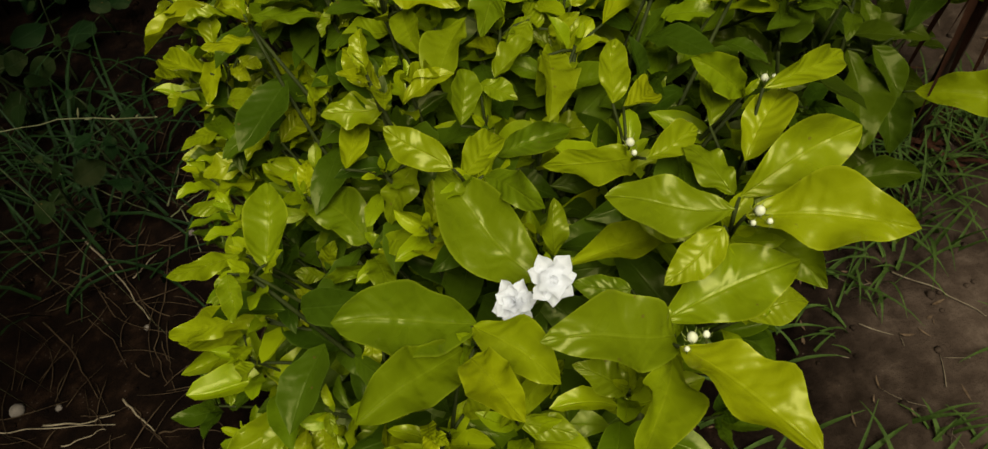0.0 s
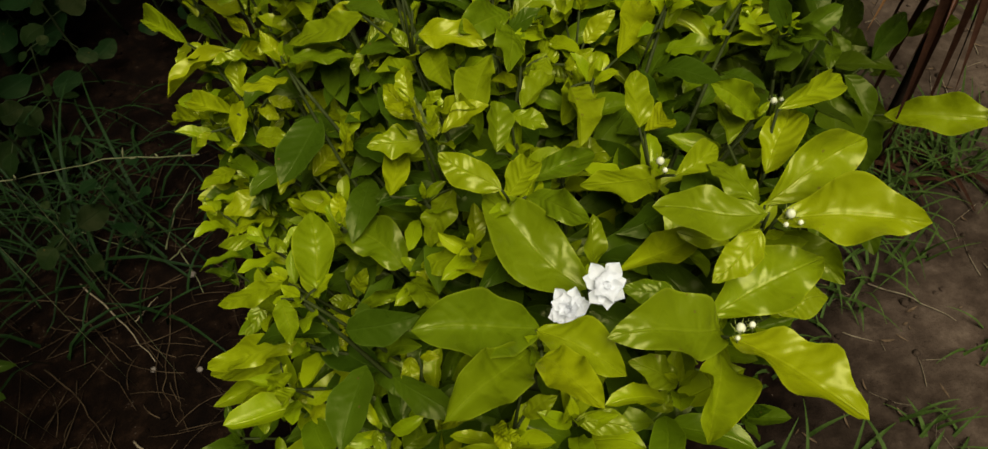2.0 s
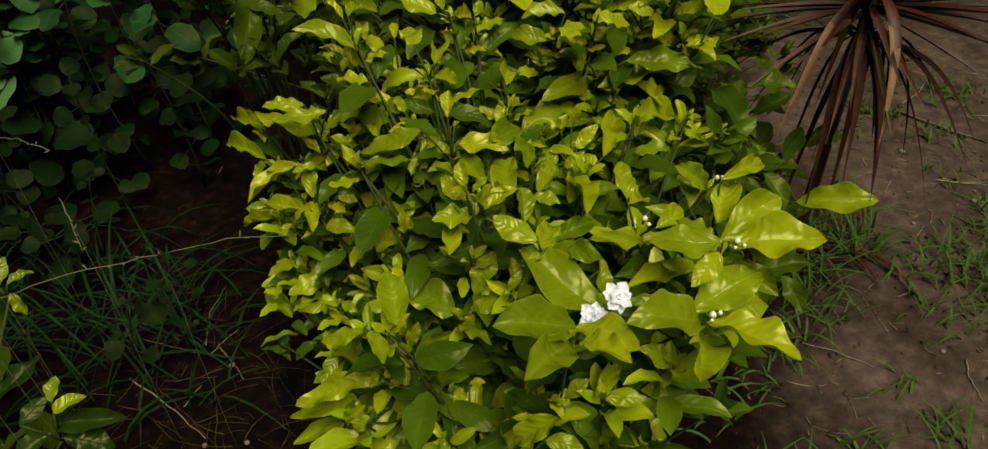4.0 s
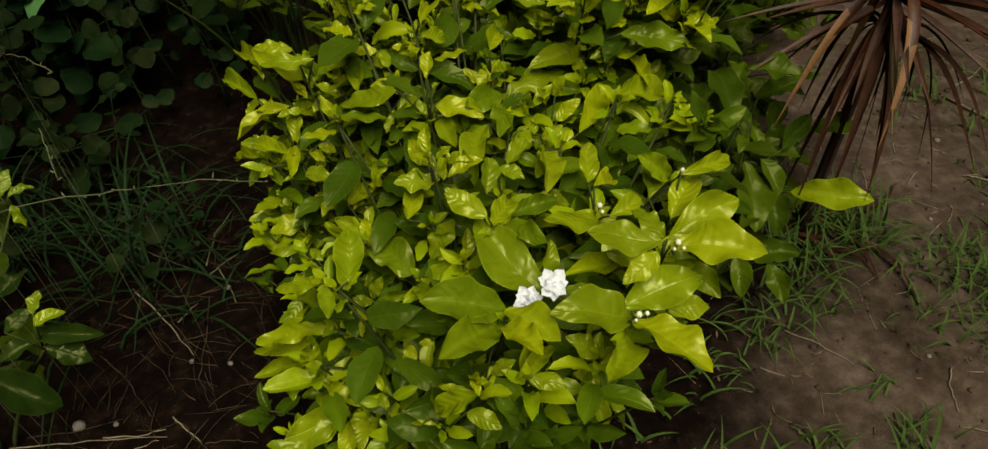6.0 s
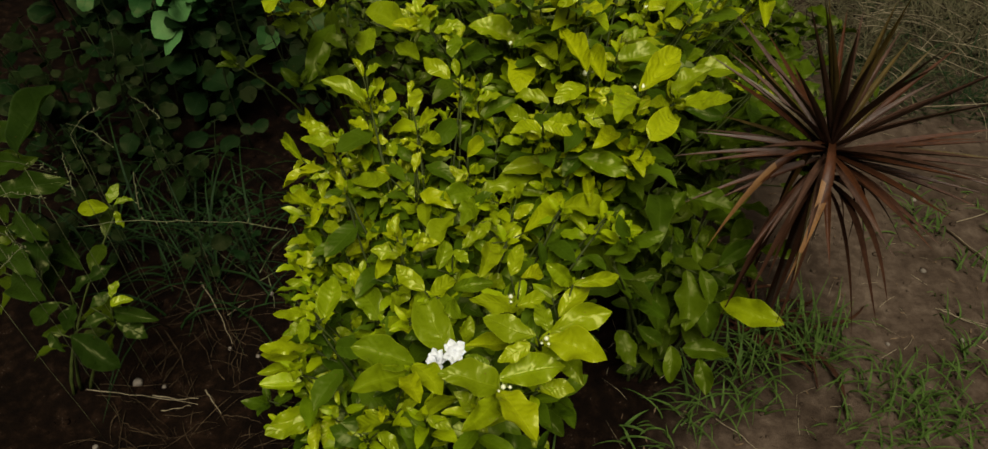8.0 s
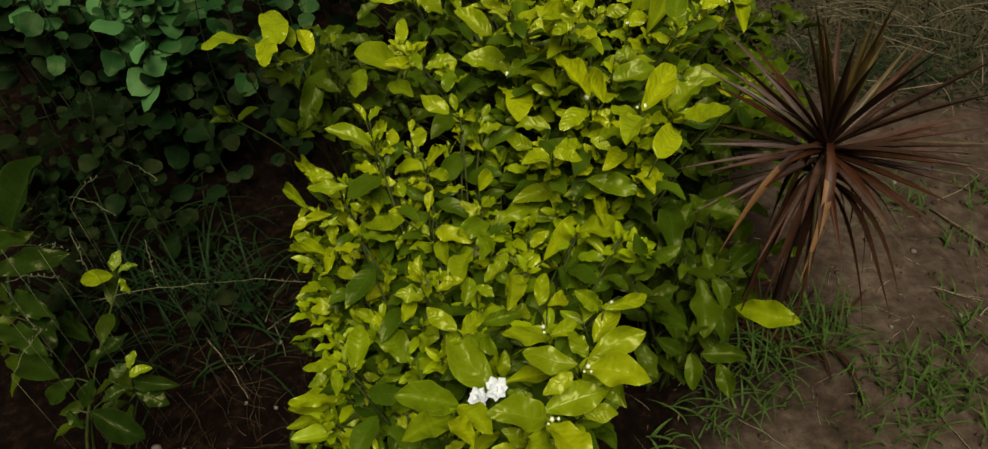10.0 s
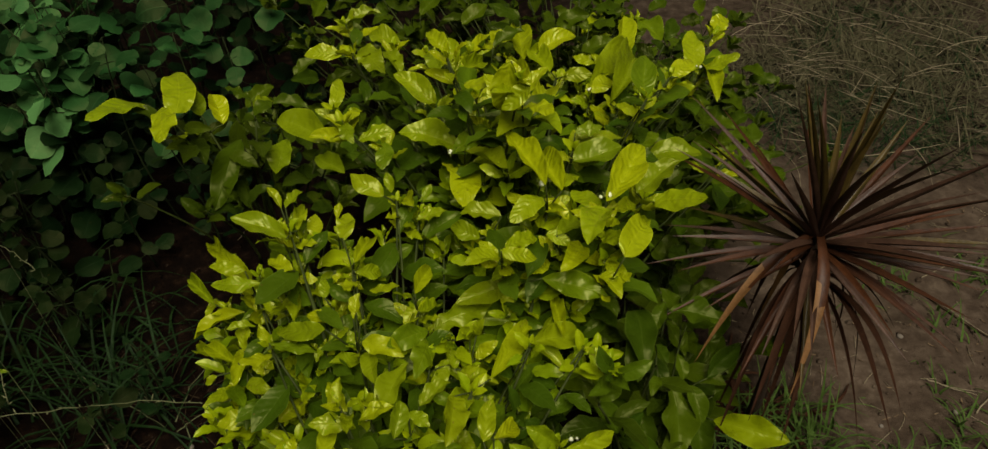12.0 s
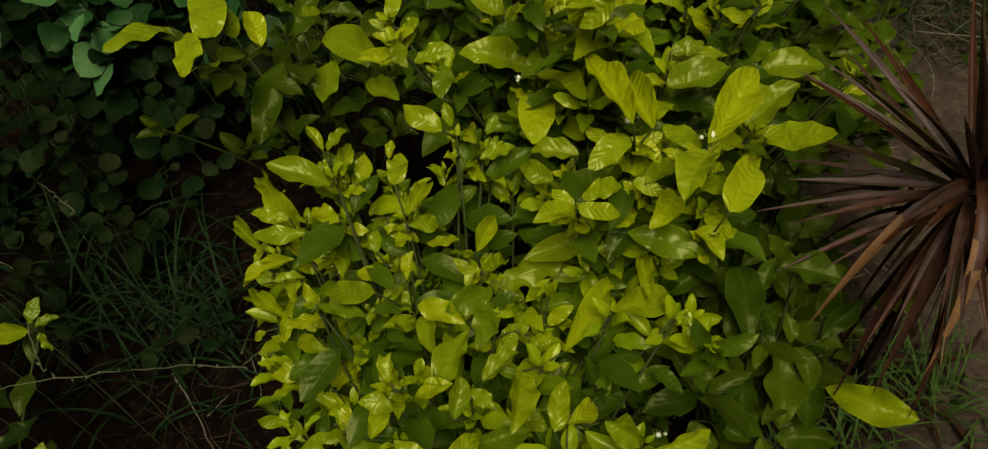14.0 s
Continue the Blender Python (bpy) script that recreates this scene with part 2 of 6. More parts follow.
STALK = plain_material("grass_stalk", (0.060, 0.064, 0.026), (0.150, 0.150, 0.080), 60.0, 0.7, 0.2, spec=0.06)
WEED_STEM = plain_material("weed_stem", (0.010, 0.014, 0.005), (0.026, 0.036, 0.012), 60.0, 0.7, 0.2, spec=0.06)
STEM = plain_material("green_stem", (0.020, 0.028, 0.006), (0.048, 0.060, 0.012), 80.0, 0.6, 0.3, spec=0.08)
BARK = plain_material("brown_bark", (0.018, 0.012, 0.008), (0.045, 0.031, 0.02), 90.0, 0.85, 0.6, spec=0.08)
PETAL = plain_material("white_petal", (0.90, 0.92, 0.96), (0.94, 0.95, 0.98), 90.0, 0.5, 0.05, through_light=0.45)
BUD = plain_material("cream_bud", (0.62, 0.64, 0.38), (0.76, 0.76, 0.58), 120.0, 0.45, 0.1)
SEPAL = plain_material("green_sepal", (0.20, 0.24, 0.03), (0.30, 0.34, 0.08), 120.0, 0.5, 0.1)
RED = plain_material("red_brown_leaf", (0.025, 0.0080, 0.0028), (0.072, 0.0240, 0.0080), 45.0, 0.48, 0.25, spec=0.2)
RED_UPPER = plain_material("purple_brown_leaf", (0.028, 0.0128, 0.0076), (0.078, 0.0390, 0.0235), 45.0, 0.46, 0.25, spec=0.24)
OLIVE = plain_material("olive_young_leaf", (0.032, 0.0215, 0.005), (0.085, 0.054, 0.011), 45.0, 0.42, 0.25, spec=0.3)
TAN = plain_material("dead_tan_leaf", (0.10, 0.044, 0.012), (0.205, 0.098, 0.030), 45.0, 0.6, 0.3)
WITHERED = plain_material("withered_brown_leaf", (0.016, 0.0066, 0.0036), (0.040, 0.0170, 0.0085), 45.0, 0.8, 0.3, spec=0.03)
STONE = plain_material("pale_pebble", (0.10, 0.08, 0.06), (0.2, 0.17, 0.14), 110.0, 0.8, 0.4)
FLAKE = plain_material("dry_leaf_flake", (0.045, 0.026, 0.013), (0.15, 0.105, 0.062), 40.0, 0.8, 0.3, spec=0.06)
SKY_BLOCK = plain_material("sky_block_plaster", (0.10, 0.095, 0.085), (0.17, 0.16, 0.145), 3.0, 0.9, 0.4)
SOIL = soil_material()


# ---- mesh helpers ----
def empty(name, x, y, z):
    ob = new(name)
    ob.empty_display_size = 0.05
    ob.location = (x, y, z)
    return ob


def mesh_from(name, verts, faces, mat, uvs=None, smooth=True):
    me = bpy.data.meshes.new(name)
    me.from_pydata([tuple(v) for v in verts], [], faces)
    if uvs is not None:
        layer = me.uv_layers.new(name="UVMap")
        for loop in me.loops:
            layer.data[loop.index].uv = uvs[loop.vertex_index]
    if smooth:
        me.polygons.foreach_set("use_smooth", [True] * len(me.polygons))
    me.materials.append(mat)
    me.update()
    return me


def part(name, me, parent, m=None, label=""):
    """One mesh object under a thing or a part; m is its place in the world."""
    ob = new(name, me)
    ob.parent = parent
    up = parent
    inv = Matrix.Translation(-Vector(up.location)) if up.parent is None and up.type == "EMPTY" else Matrix.Identity(4)
    ob.matrix_basis = inv @ (m if m is not None else Matrix.Identity(4))
    if label:
        ob["label"] = label
    return ob


class Heap:
    """Collects verts and faces of many small pieces for one mesh."""

    def __init__(self):
        self.v, self.f, self.uv = [], [], []

    def put(self, verts, faces, uvs=None):
        k = len(self.v)
        self.v += verts
        self.f += [tuple(i + k for i in f) for f in faces]
        self.uv += uvs or [(0.5, 0.5)] * len(verts)

    def mesh(self, name, mat):
        return mesh_from(name, self.v, self.f, mat, self.uv)


def blade_shape(rng, profile, rows=11, cols=6, fold=0.16, arch=0.16, wave=0.05, twist=0.0, bitten=False):
    """A blade of length 1 along y and width 1 along x: channelled at the rib, arched, its margins in loose waves."""
    verts, uvs, faces = [], [], []
    p1, p2 = rng.uniform(0, 6.28), rng.uniform(0, 6.28)
    n1, n2 = rng.uniform(1.5, 3.2), rng.uniform(1.5, 3.2)
    bend, sway, tip = rng.uniform(-0.10, 0.10), rng.uniform(-0.05, 0.05), rng.uniform(-0.7, 0.3)
    lop = rng.uniform(-0.10, 0.10)
    for i in range(rows + 1):
        v = i / rows
        w = profile(v)
        for j in range(cols + 1):
            u = 2 * j / cols - 1
            side = abs(u)
            ph, k = (p1, n1) if u < 0 else (p2, n2)
            ripple = math.sin(6.28 * k * v + ph)
            x = 0.5 * w * u * (1 + lop * u + 0.06 * math.sin(5 * v + ph) + 0.035 * math.cos(6.28 * k * v + ph) * side * side)
            x += bend * math.sin(math.pi * v) + sway * math.sin(2 * math.pi * v)
            if bitten and u > 0:
                x -= 0.5 * w * u * 0.6 * math.exp(-((v - 0.68) / 0.11) ** 2) * side
            z = fold * side ** 1.25 * 0.25 * w + arch * 1.1 * v * (1 - v)
            z += wave * side * side * ripple * min(1, w * 1.4)
            z += 0.30 * wave * math.sin(7.0 * v + p1) * math.sin(2.6 * u + p2) * w
            z += twist * u * w * v * 0.3 + tip * max(0.0, v - 0.62) ** 2
            verts.append((x, v, z))
            uvs.append((0.5 + 0.5 * u, v))
    c = cols + 1
    for i in range(rows):
        for j in range(cols):
            faces.append((i * c + j, i * c + j + 1, (i + 1) * c + j + 1, (i + 1) * c + j))
    return verts, faces, uvs


def leaf_outline(widest, full, point):
    """An outline that is widest at the given part of its length, narrowed at the foot and drawn to a point."""
    power = math.log(0.5) / math.log(widest)

    def outline(v):
        drawn = max(0.0, (v - 0.60) / 0.40)
        return max(0.0, math.sin(math.pi * min(1, max(0, v)) ** power)) ** full * (1 - point * drawn * drawn * (3 - 2 * drawn))

    return outline


def jasmine_outline(r):
    return leaf_outline(r.uniform(0.44, 0.58), r.uniform(0.56, 0.74), r.uniform(0.10, 0.42))


def ovate_outline(r):
    return leaf_outline(r.uniform(0.42, 0.54), r.uniform(0.50, 0.64), r.uniform(0.05, 0.30))


def small_outline(r):
    return leaf_outline(r.uniform(0.44, 0.58), r.uniform(0.50, 0.66), r.uniform(0.0, 0.22))


def round_profile(v):
    return max(0.0, math.sin(math.pi * v ** 0.85)) ** 0.55


rng = random.Random(7)
SHAPES = []
for k in range(26):
    SHAPES.append(blade_shape(rng, jasmine_outline(rng), 18, 8, fold=rng.uniform(-0.1, 0.75), arch=rng.uniform(-0.05, 0.32), wave=rng.uniform(0.035, 0.080), twist=rng.uniform(-0.4, 0.4)))
LEAF_MESHES = [mesh_from("leaf", v, f, JASMINE, uv) for v, f, uv in SHAPES]
MATURE_MESHES = [mesh_from("leaf", v, f, JASMINE_MATURE, uv) for v, f, uv in SHAPES]
DULL_SHADED_MESHES = [mesh_from("leaf", v, f, JASMINE_DULL_SHADED, uv) for v, f, uv in SHAPES]
OVATE_SHAPES = [blade_shape(rng, ovate_outline(rng), 18, 8, rng.uniform(-0.1, 0.7), rng.uniform(-0.05, 0.28), rng.uniform(0.02, 0.05), rng.uniform(-0.35, 0.35)) for _ in range(16)]
OVATE_MESHES = [mesh_from("leaf", v, f, JASMINE_BLISTERED, uv) for v, f, uv in OVATE_SHAPES]
DEEP_SHADE_MESHES = [mesh_from("leaf", v, f, JASMINE_DEEP_SHADE, uv) for v, f, uv in SHAPES]
TORN = blade_shape(rng, leaf_outline(0.5, 0.8, 0.25), 18, 8, fold=0.2, arch=0.15, wave=0.03, bitten=True)
TORN_MESH = mesh_from("torn_leaf", *TORN[:2], JASMINE, TORN[2])
MID_SHAPES = [blade_shape(rng, small_outline(rng), 9, 4, rng.uniform(0.0, 0.8), rng.uniform(0.02, 0.40), rng.uniform(0.02, 0.055), rng.uniform(-0.4, 0.4)) for _ in range(20)]
LOW_SHAPES = [blade_shape(rng, jasmine_outline(rng), 8, 4, rng.uniform(0.1, 0.4), rng.uniform(0.1, 0.35), 0.04) for _ in range(12)]


def blade_matrix(base, tip, width, facing, roll=0.0):
    """Stands a unit blade from base to tip, its upper side turned to the facing way."""
    base, tip = Vector(base), Vector(tip)
    y = tip - base
    length = y.length
    y.normalize()
    z = Vector(facing)
    z -= z.dot(y) * y
    if z.length < 0.15:
        z = Vector((0.3, -0.6, 0.6)) - Vector((0.3, -0.6, 0.6)).dot(y) * y
    z.normalize()
    x = y.cross(z)
    m = Matrix((x, y, z)).transposed().to_4x4()
    return Matrix.Translation(base) @ m @ Matrix.Rotation(roll, 4, "Y") @ Matrix.Diagonal((width, length, length, 1))


def tube(points, radii, sides=6):
    """A tapered tube along points."""
    verts, faces = [], []
    pts = [Vector(p) for p in points]
    for i, p in enumerate(pts):
        d = (pts[min(i + 1, len(pts) - 1)] - pts[max(i - 1, 0)]).normalized()
        a = d.cross(Vector((0.31, 0.17, 0.93)) if abs(d.z) < 0.8 else Vector((1, 0, 0))).normalized()
        b = d.cross(a)
        for s in range(sides):
            ang = 6.2832 * s / sides
            verts.append(tuple(p + radii[i] * (math.cos(ang) * a + math.sin(ang) * b)))
    for i in range(len(pts) - 1):
        for s in range(sides):
            faces.append((i * sides + s, i * sides + (s + 1) % sides, (i + 1) * sides + (s + 1) % sides, (i + 1) * sides + s))
    faces.append(tuple(range(sides))[::-1])
    faces.append(tuple((len(pts) - 1) * sides + s for s in range(sides)))
    return verts, faces


def curve_points(a, b, sag, rng, n=8):
    """A wandering line from a to b that first rises, then leans over."""
    a, b = Vector(a), Vector(b)
    out = []
    w = Vector((rng.uniform(-1, 1), rng.uniform(-1, 1), 0)) * (b - a).length * 0.05
    for i in range(n + 1):
        t = i / n
        p = a.lerp(b, t)
        k = t ** (1 + sag)
        p.x, p.y = a.x + (b.x - a.x) * k, a.y + (b.y - a.y) * k
        out.append(p + w * math.sin(math.pi * t) + Vector((0, 0, 0)))
    return out


# ---- ground ----
def ground_height(x, y):
    n = noise.noise(Vector((x * 2.1, y * 2.1, 0.3))) * 0.012 + noise.noise(Vector((x * 9, y * 9, 1.7))) * 0.005
    n += noise.noise(Vector((x * 43, y * 43, 4.1))) * 0.0012
    return n if abs(x) < 2.2 and -1.4 < y < 3.6 else 0.0


def build_ground():
    def steps(lo, hi, fine, far):
        inner = list(np.arange(lo, hi + 1e-6, fine))
        out, s = [], 0.15
        d = 0.0
        while d < far:
            d += s
            s *= 1.6
            out.append(d)
        return [lo - d for d in reversed(out)] + inner + [hi + d for d in out]

    xs, ys = steps(-1.25, 1.5, 0.012, 60), steps(-0.5, 2.3, 0.012, 60)
    verts = [(x, y, ground_height(x, y)) for y in ys for x in xs]
    n = len(xs)
    faces = [(j * n + i, j * n + i + 1, (j + 1) * n + i + 1, (j + 1) * n + i) for j in range(len(ys) - 1) for i in range(n - 1)]
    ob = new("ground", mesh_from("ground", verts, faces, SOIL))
    tagged(ob, "bare red-brown earth with crumbs, damp and painted with shade beside the shrubs", "ground", kind="structure")


build_ground()


def build_sky_block(x, y0, y1, high):
    """An added, unseen plain wall that blocks sky light from the left and closes the place beyond the weeds."""
    bm = bmesh.new()
    bmesh.ops.create_cube(bm, size=1)
    for v in bm.verts:
        v.co = Vector((x - 0.1 + v.co.x * 0.2, (y0 + y1) / 2 + v.co.y * (y1 - y0), high / 2 - 0.05 + v.co.z * (high + 0.1)))
    me = bpy.data.meshes.new("sky_block_west")
    bm.to_mesh(me)
    bm.free()
    me.materials.append(SKY_BLOCK)
    tagged(new("sky_block_west", me), "unseen plain grey wall added beyond the weeds to block sky light", "wall", kind="structure")


build_sky_block(-2.0, -4.0, 6.0, 2.8)


# ---- jasmine shrubs ----
# mean leaf facing: up, leaning to the camera so the blades show
UP_TO_CAMERA = Vector((0.06, -0.42, 0.90))


class Shrub:
    """A jasmine bush: leaves given one by one, stems that carry them to the root, and lower pairs along the stems."""

    def __init__(self, label, root, seed, spread=0.06, dull=False, meshes=None):
        self.ob = tagged(empty("jasmine_shrub", *root), label, "shrub")
        self.root, self.rng, self.spread = Vector(root), random.Random(seed), spread
        self.bases, self.count, self.dull = [], 0, dull
        # dull bushes get leaves whose colour already holds shade
        self.meshes = meshes or (DULL_SHADED_MESHES if dull else LEAF_MESHES)
        self.wood, self.low, self.mid, self.small, self.tops = Heap(), Heap(), Heap(), Heap(), []
        self.large, self.ends, self.blooms = [], [], []

    def leaf(self, base, tip, width, torn=False, roll=0.0, bright=False, mature=False):
        r = self.rng
        width = min(width, 0.49 * (Vector(tip) - Vector(base)).length)
        face = UP_TO_CAMERA + Vector((r.uniform(-0.22, 0.22), r.uniform(-0.22, 0.22), 0))
        m = blade_matrix(base, tip, width, face, roll + r.uniform(-0.25, 0.25))
        me = TORN_MESH if torn else r.choice(OVATE_MESHES if bright else MATURE_MESHES if mature else self.meshes)
        if self.count < 300:
            part("leaf", me, self.ob, m)
        self.count += 1
        self.bases.append(Vector(base))
        self.tops.append((Vector(base) + Vector(tip)) / 2)
        if (Vector(tip) - Vector(base)).length > 0.07:
            self.large.append(self.tops[-1])

    def filler(self, base, tip, width):
        r = self.rng
        m = blade_matrix(base, tip, width, Vector((r.uniform(-0.4, 0.4), r.uniform(-0.7, 0.2), 0.9)), r.uniform(-0.4, 0.4))
        v, f, uv = r.choice(LOW_SHAPES)
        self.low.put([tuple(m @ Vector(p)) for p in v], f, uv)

    def canopy(self, x, y):
        """The height of the leaf tops round a place, from the leaves that stand there."""
        best = sorted(((p.x - x) ** 2 + (p.y - y) ** 2, p.z) for p in self.tops)[:5]
        w = [1 / (d + 0.0004) for d, _ in best]
        return sum(k * z for k, (_, z) in zip(w, best)) / sum(w)

    def shoot(self, node, n_pairs, size, deep=False):
        """A leafy shoot end: crossed pairs, small and upright at the tip, longer, flatter and darker below."""
        r = self.rng
        turn = r.uniform(0, 6.28)
        out = Vector((node.x - self.root.x, node.y - self.root.y, 0)) * 1.4
        axis = (out + Vector((r.uniform(-0.35, 0.35), r.uniform(-0.45, 0.2), 1))).normalized()
        full, vigour, down = r.uniform(*size), r.uniform(0.8, 1.2), 0.0
        for k in range(n_pairs):
            turn += 1.57 + r.uniform(-0.3, 0.3)
            down += (0.004, 0.007, 0.012, 0.016, 0.020, 0.024)[min(k, 5)] * vigour
            p = node - axis * down
            ln = full * (0.36, 0.58, 0.80, 1.0, 1.08, 1.0)[min(k, 5)]
            for s in (0, math.pi):
                a = turn + s + r.uniform(-0.2, 0.2)
                rise = (1.9, 1.05, 0.6, 0.35, 0.15, 0.0)[min(k, 5)] * r.uniform(0.6, 1.3)
                way = (Vector((math.cos(a), math.sin(a), 0)) + axis * rise).normalized()
                n = ln * r.uniform(0.82, 1.15)
                b = p + way * 0.004
                m = blade_matrix(b, b + way * n, n * r.uniform(0.34, 0.48), axis + Vector((r.uniform(-0.2, 0.2), -0.3, 0.3)), r.uniform(-0.3, 0.3))
                mid = b + way * n * 0.6
                if any((mid - c).length < 0.034 for c in self.blooms):
                    continue
                if not deep and 0 < k < 4 and self.count < 300:
                    part("leaf", r.choice(self.meshes), self.ob, m)
                    self.count += 1
                    continue
                v, f, uv = r.choice(MID_SHAPES)
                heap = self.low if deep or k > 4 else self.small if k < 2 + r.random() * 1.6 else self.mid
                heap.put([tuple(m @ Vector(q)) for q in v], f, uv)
        foot = Vector((self.root.x + (node.x - self.root.x) * 0.5, self.root.y + (node.y - self.root.y) * 0.5, max(0.0, node.z - 0.2)))
        self.stem(foot, node, 0.0022, 0.0012, 0.3)

    def thicken(self, n, drop=(0.012, 0.07), size=(0.038, 0.066), jitter=0.05, deep=False, west=-9.0, east=9.0, south=-9.0):
        """Fills the bush with further shoots under the tops of the given leaves."""
        r = self.rng
        tops = list(self.tops)
        for _ in range(n):
            c = r.choice(tops)
            x, y = c.x + r.gauss(0, jitter), c.y + r.gauss(0, jitter)
            z = self.canopy(x, y) - r.uniform(*drop)
            if any((p.x - x) ** 2 + (p.y - y) ** 2 < 0.0026 for p in self.large):
                z -= 0.035
            if not deep and any((p.x - x) ** 2 + (p.y - y) ** 2 < 0.0015 for p in self.ends):
                continue
            if z > 0.05 and x > west + 1.2 * max(0.0, y - 0.95) and y > south and x < east + 0.6 * max(0.0, y - 0.7):
                self.shoot(Vector((x, y, z)), r.choice((3, 3, 4)) if deep else r.choice((4, 5, 5, 6)), size, deep=deep)
                if not deep:
                    self.ends.append(Vector((x, y, z)))

    def stem(self, a, b, r0, r1, sag=0.5):
        pts = curve_points(a, b, sag, self.rng)
        n = len(pts) - 1
        self.wood.put(*tube(pts, [r0 + (r1 - r0) * i / n for i in range(n + 1)]))
        return pts

    def grow(self, pairs=4, gap=0.034, size=(0.04, 0.075), reach=0.05, rosette=None):
        """Groups the leaf bases into shoots and joins each shoot to the root."""
        r = self.rng
        left, nodes = list(self.bases), []
        while left:
            seed = left.pop(0)
            near = [p for p in left if (p - seed).length < reach]
            left = [p for p in left if (p - seed).length >= reach]
            group = [seed, *near]
            c = sum(group, Vector()) / len(group)
            node = Vector((c.x, c.y, min(p.z for p in group) - 0.008))
            nodes.append(node)
            for p in group:
                if (p - node).length > 0.004:
                    self.wood.put(*tube([node, node.lerp(p, 0.5) + Vector((0, 0, 0.002)), p], [0.0013, 0.0011, 0.0010], 5))
        for node in nodes:
            ang = r.uniform(0, 6.28)
            foot = self.root + Vector((math.cos(ang), math.sin(ang), 0)) * r.uniform(0.2, 1) * self.spread
            foot.z = ground_height(foot.x, foot.y) - 0.005
            pts = self.stem(foot, node, 0.0035, 0.0014)
            self.pairs_along(pts, pairs, gap, size)
            if rosette:
                self.shoot(node + Vector((0, 0, 0.006)), r.choice((3, 4, 4, 5)), rosette)

    def pairs_along(self, pts, pairs, gap, size):
        r = self.rng
        length = sum((pts[i + 1] - pts[i]).length for i in range(len(pts) - 1))
        turn = r.uniform(0, 6.28)
        for k in range(1, pairs + 1):
            d = 1 - (k * gap + r.uniform(0.0, 0.012)) / max(length, 0.05)
            if d < 0.25:
                break
            i = min(int(d * (len(pts) - 1)), len(pts) - 2)
            p = pts[i].lerp(pts[i + 1], d * (len(pts) - 1) - i)
            turn += 1.57 + r.uniform(-0.4, 0.4)
            for s in (0, math.pi):
                a = turn + s
                n = r.uniform(*size)
                way = Vector((math.cos(a), math.sin(a), r.uniform(-0.30, 0.55)))
                base = p + way.normalized() * 0.006
                self.filler(base, base + way.normalized() * n, n * r.uniform(0.36, 0.50))

    def finish(self):
        if self.small.v:
            tagged(part("small_leaves", self.small.mesh("small_leaves", DULL_LOW_SHADED if self.dull else JASMINE_SMALL), self.ob, None, "crowded small yellow-green leaves"), kind="stuff")
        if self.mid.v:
            tagged(part("middle_leaves", self.mid.mesh("middle_leaves", DULL_LOW_SHADED if self.dull else JASMINE_MID), self.ob, None, "full-grown green leaves along the shoots"), kind="stuff")
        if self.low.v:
            tagged(part("lower_foliage", self.low.mesh("lower_foliage", DULL_LOW_SHADED if self.dull else JASMINE_OLD_SHADED), self.ob, None, "older green leaves darkened with painted shade"), kind="stuff")
        part("stem", self.wood.mesh("stem", STEM), self.ob, None, "thin green-brown branching stems")


def petal_flower(shrub, x, y, z, size, way, seed, cup):
    """A double white jasmine flower: rings of short-pointed petals round a hollow cup or a tight heart."""
    r = random.Random(seed)
    m = look((x, y, z), Vector((x, y, z)) - Vector(way)).to_3x3().to_4x4()
    m = Matrix.Translation((x, y, z)) @ m
    heart = Heap()
    tv, tf = tube([(0, 0, -0.022), (0, 0, -0.010), (0, 0, 0.001)], [0.0012, 0.0014, 0.0030], 8)
    heart.put(tv, tf)
    flower = part("flower", heart.mesh("flower", PETAL), shrub.ob, m, "double white jasmine flower")

    def petal_profile(v):
        return (0.34 + 0.66 * math.sin(math.pi * min(1, v * 0.66 + 0.02))) * (1 if v < 0.60 else max(0.04, 1 - ((v - 0.60) / 0.40) ** 1.35))

    for ring, (n, tilt, k) in enumerate(((7, 12, 1.0), (5, 40, 0.82), (2, 66, 0.5)) if cup else ((6, 4, 1.0), (6, 26, 0.84), (5, 52, 0.66), (3, 72, 0.5))):
        for i in range(n):
            v, f, uv = blade_shape(r, petal_profile, 10, 6, 0.7, r.uniform(-0.45, 0.05), 0.06, r.uniform(-0.5, 0.5))
            a = 6.2832 * (i + 0.5 * ring) / n + r.uniform(-0.22, 0.22)
            pm = Matrix.Rotation(a, 4, "Z") @ Matrix.Rotation(radians(tilt + r.uniform(-9, 9)), 4, "X")
            s = size * 0.5 * k * r.uniform(0.86, 1.10)
            me = mesh_from("petal", [tuple(pm @ Vector((p[0] * s * 0.80, 0.0015 + p[1] * s, p[2] * s))) for p in v], f, PETAL, uv)
            part("petal", me, flower)


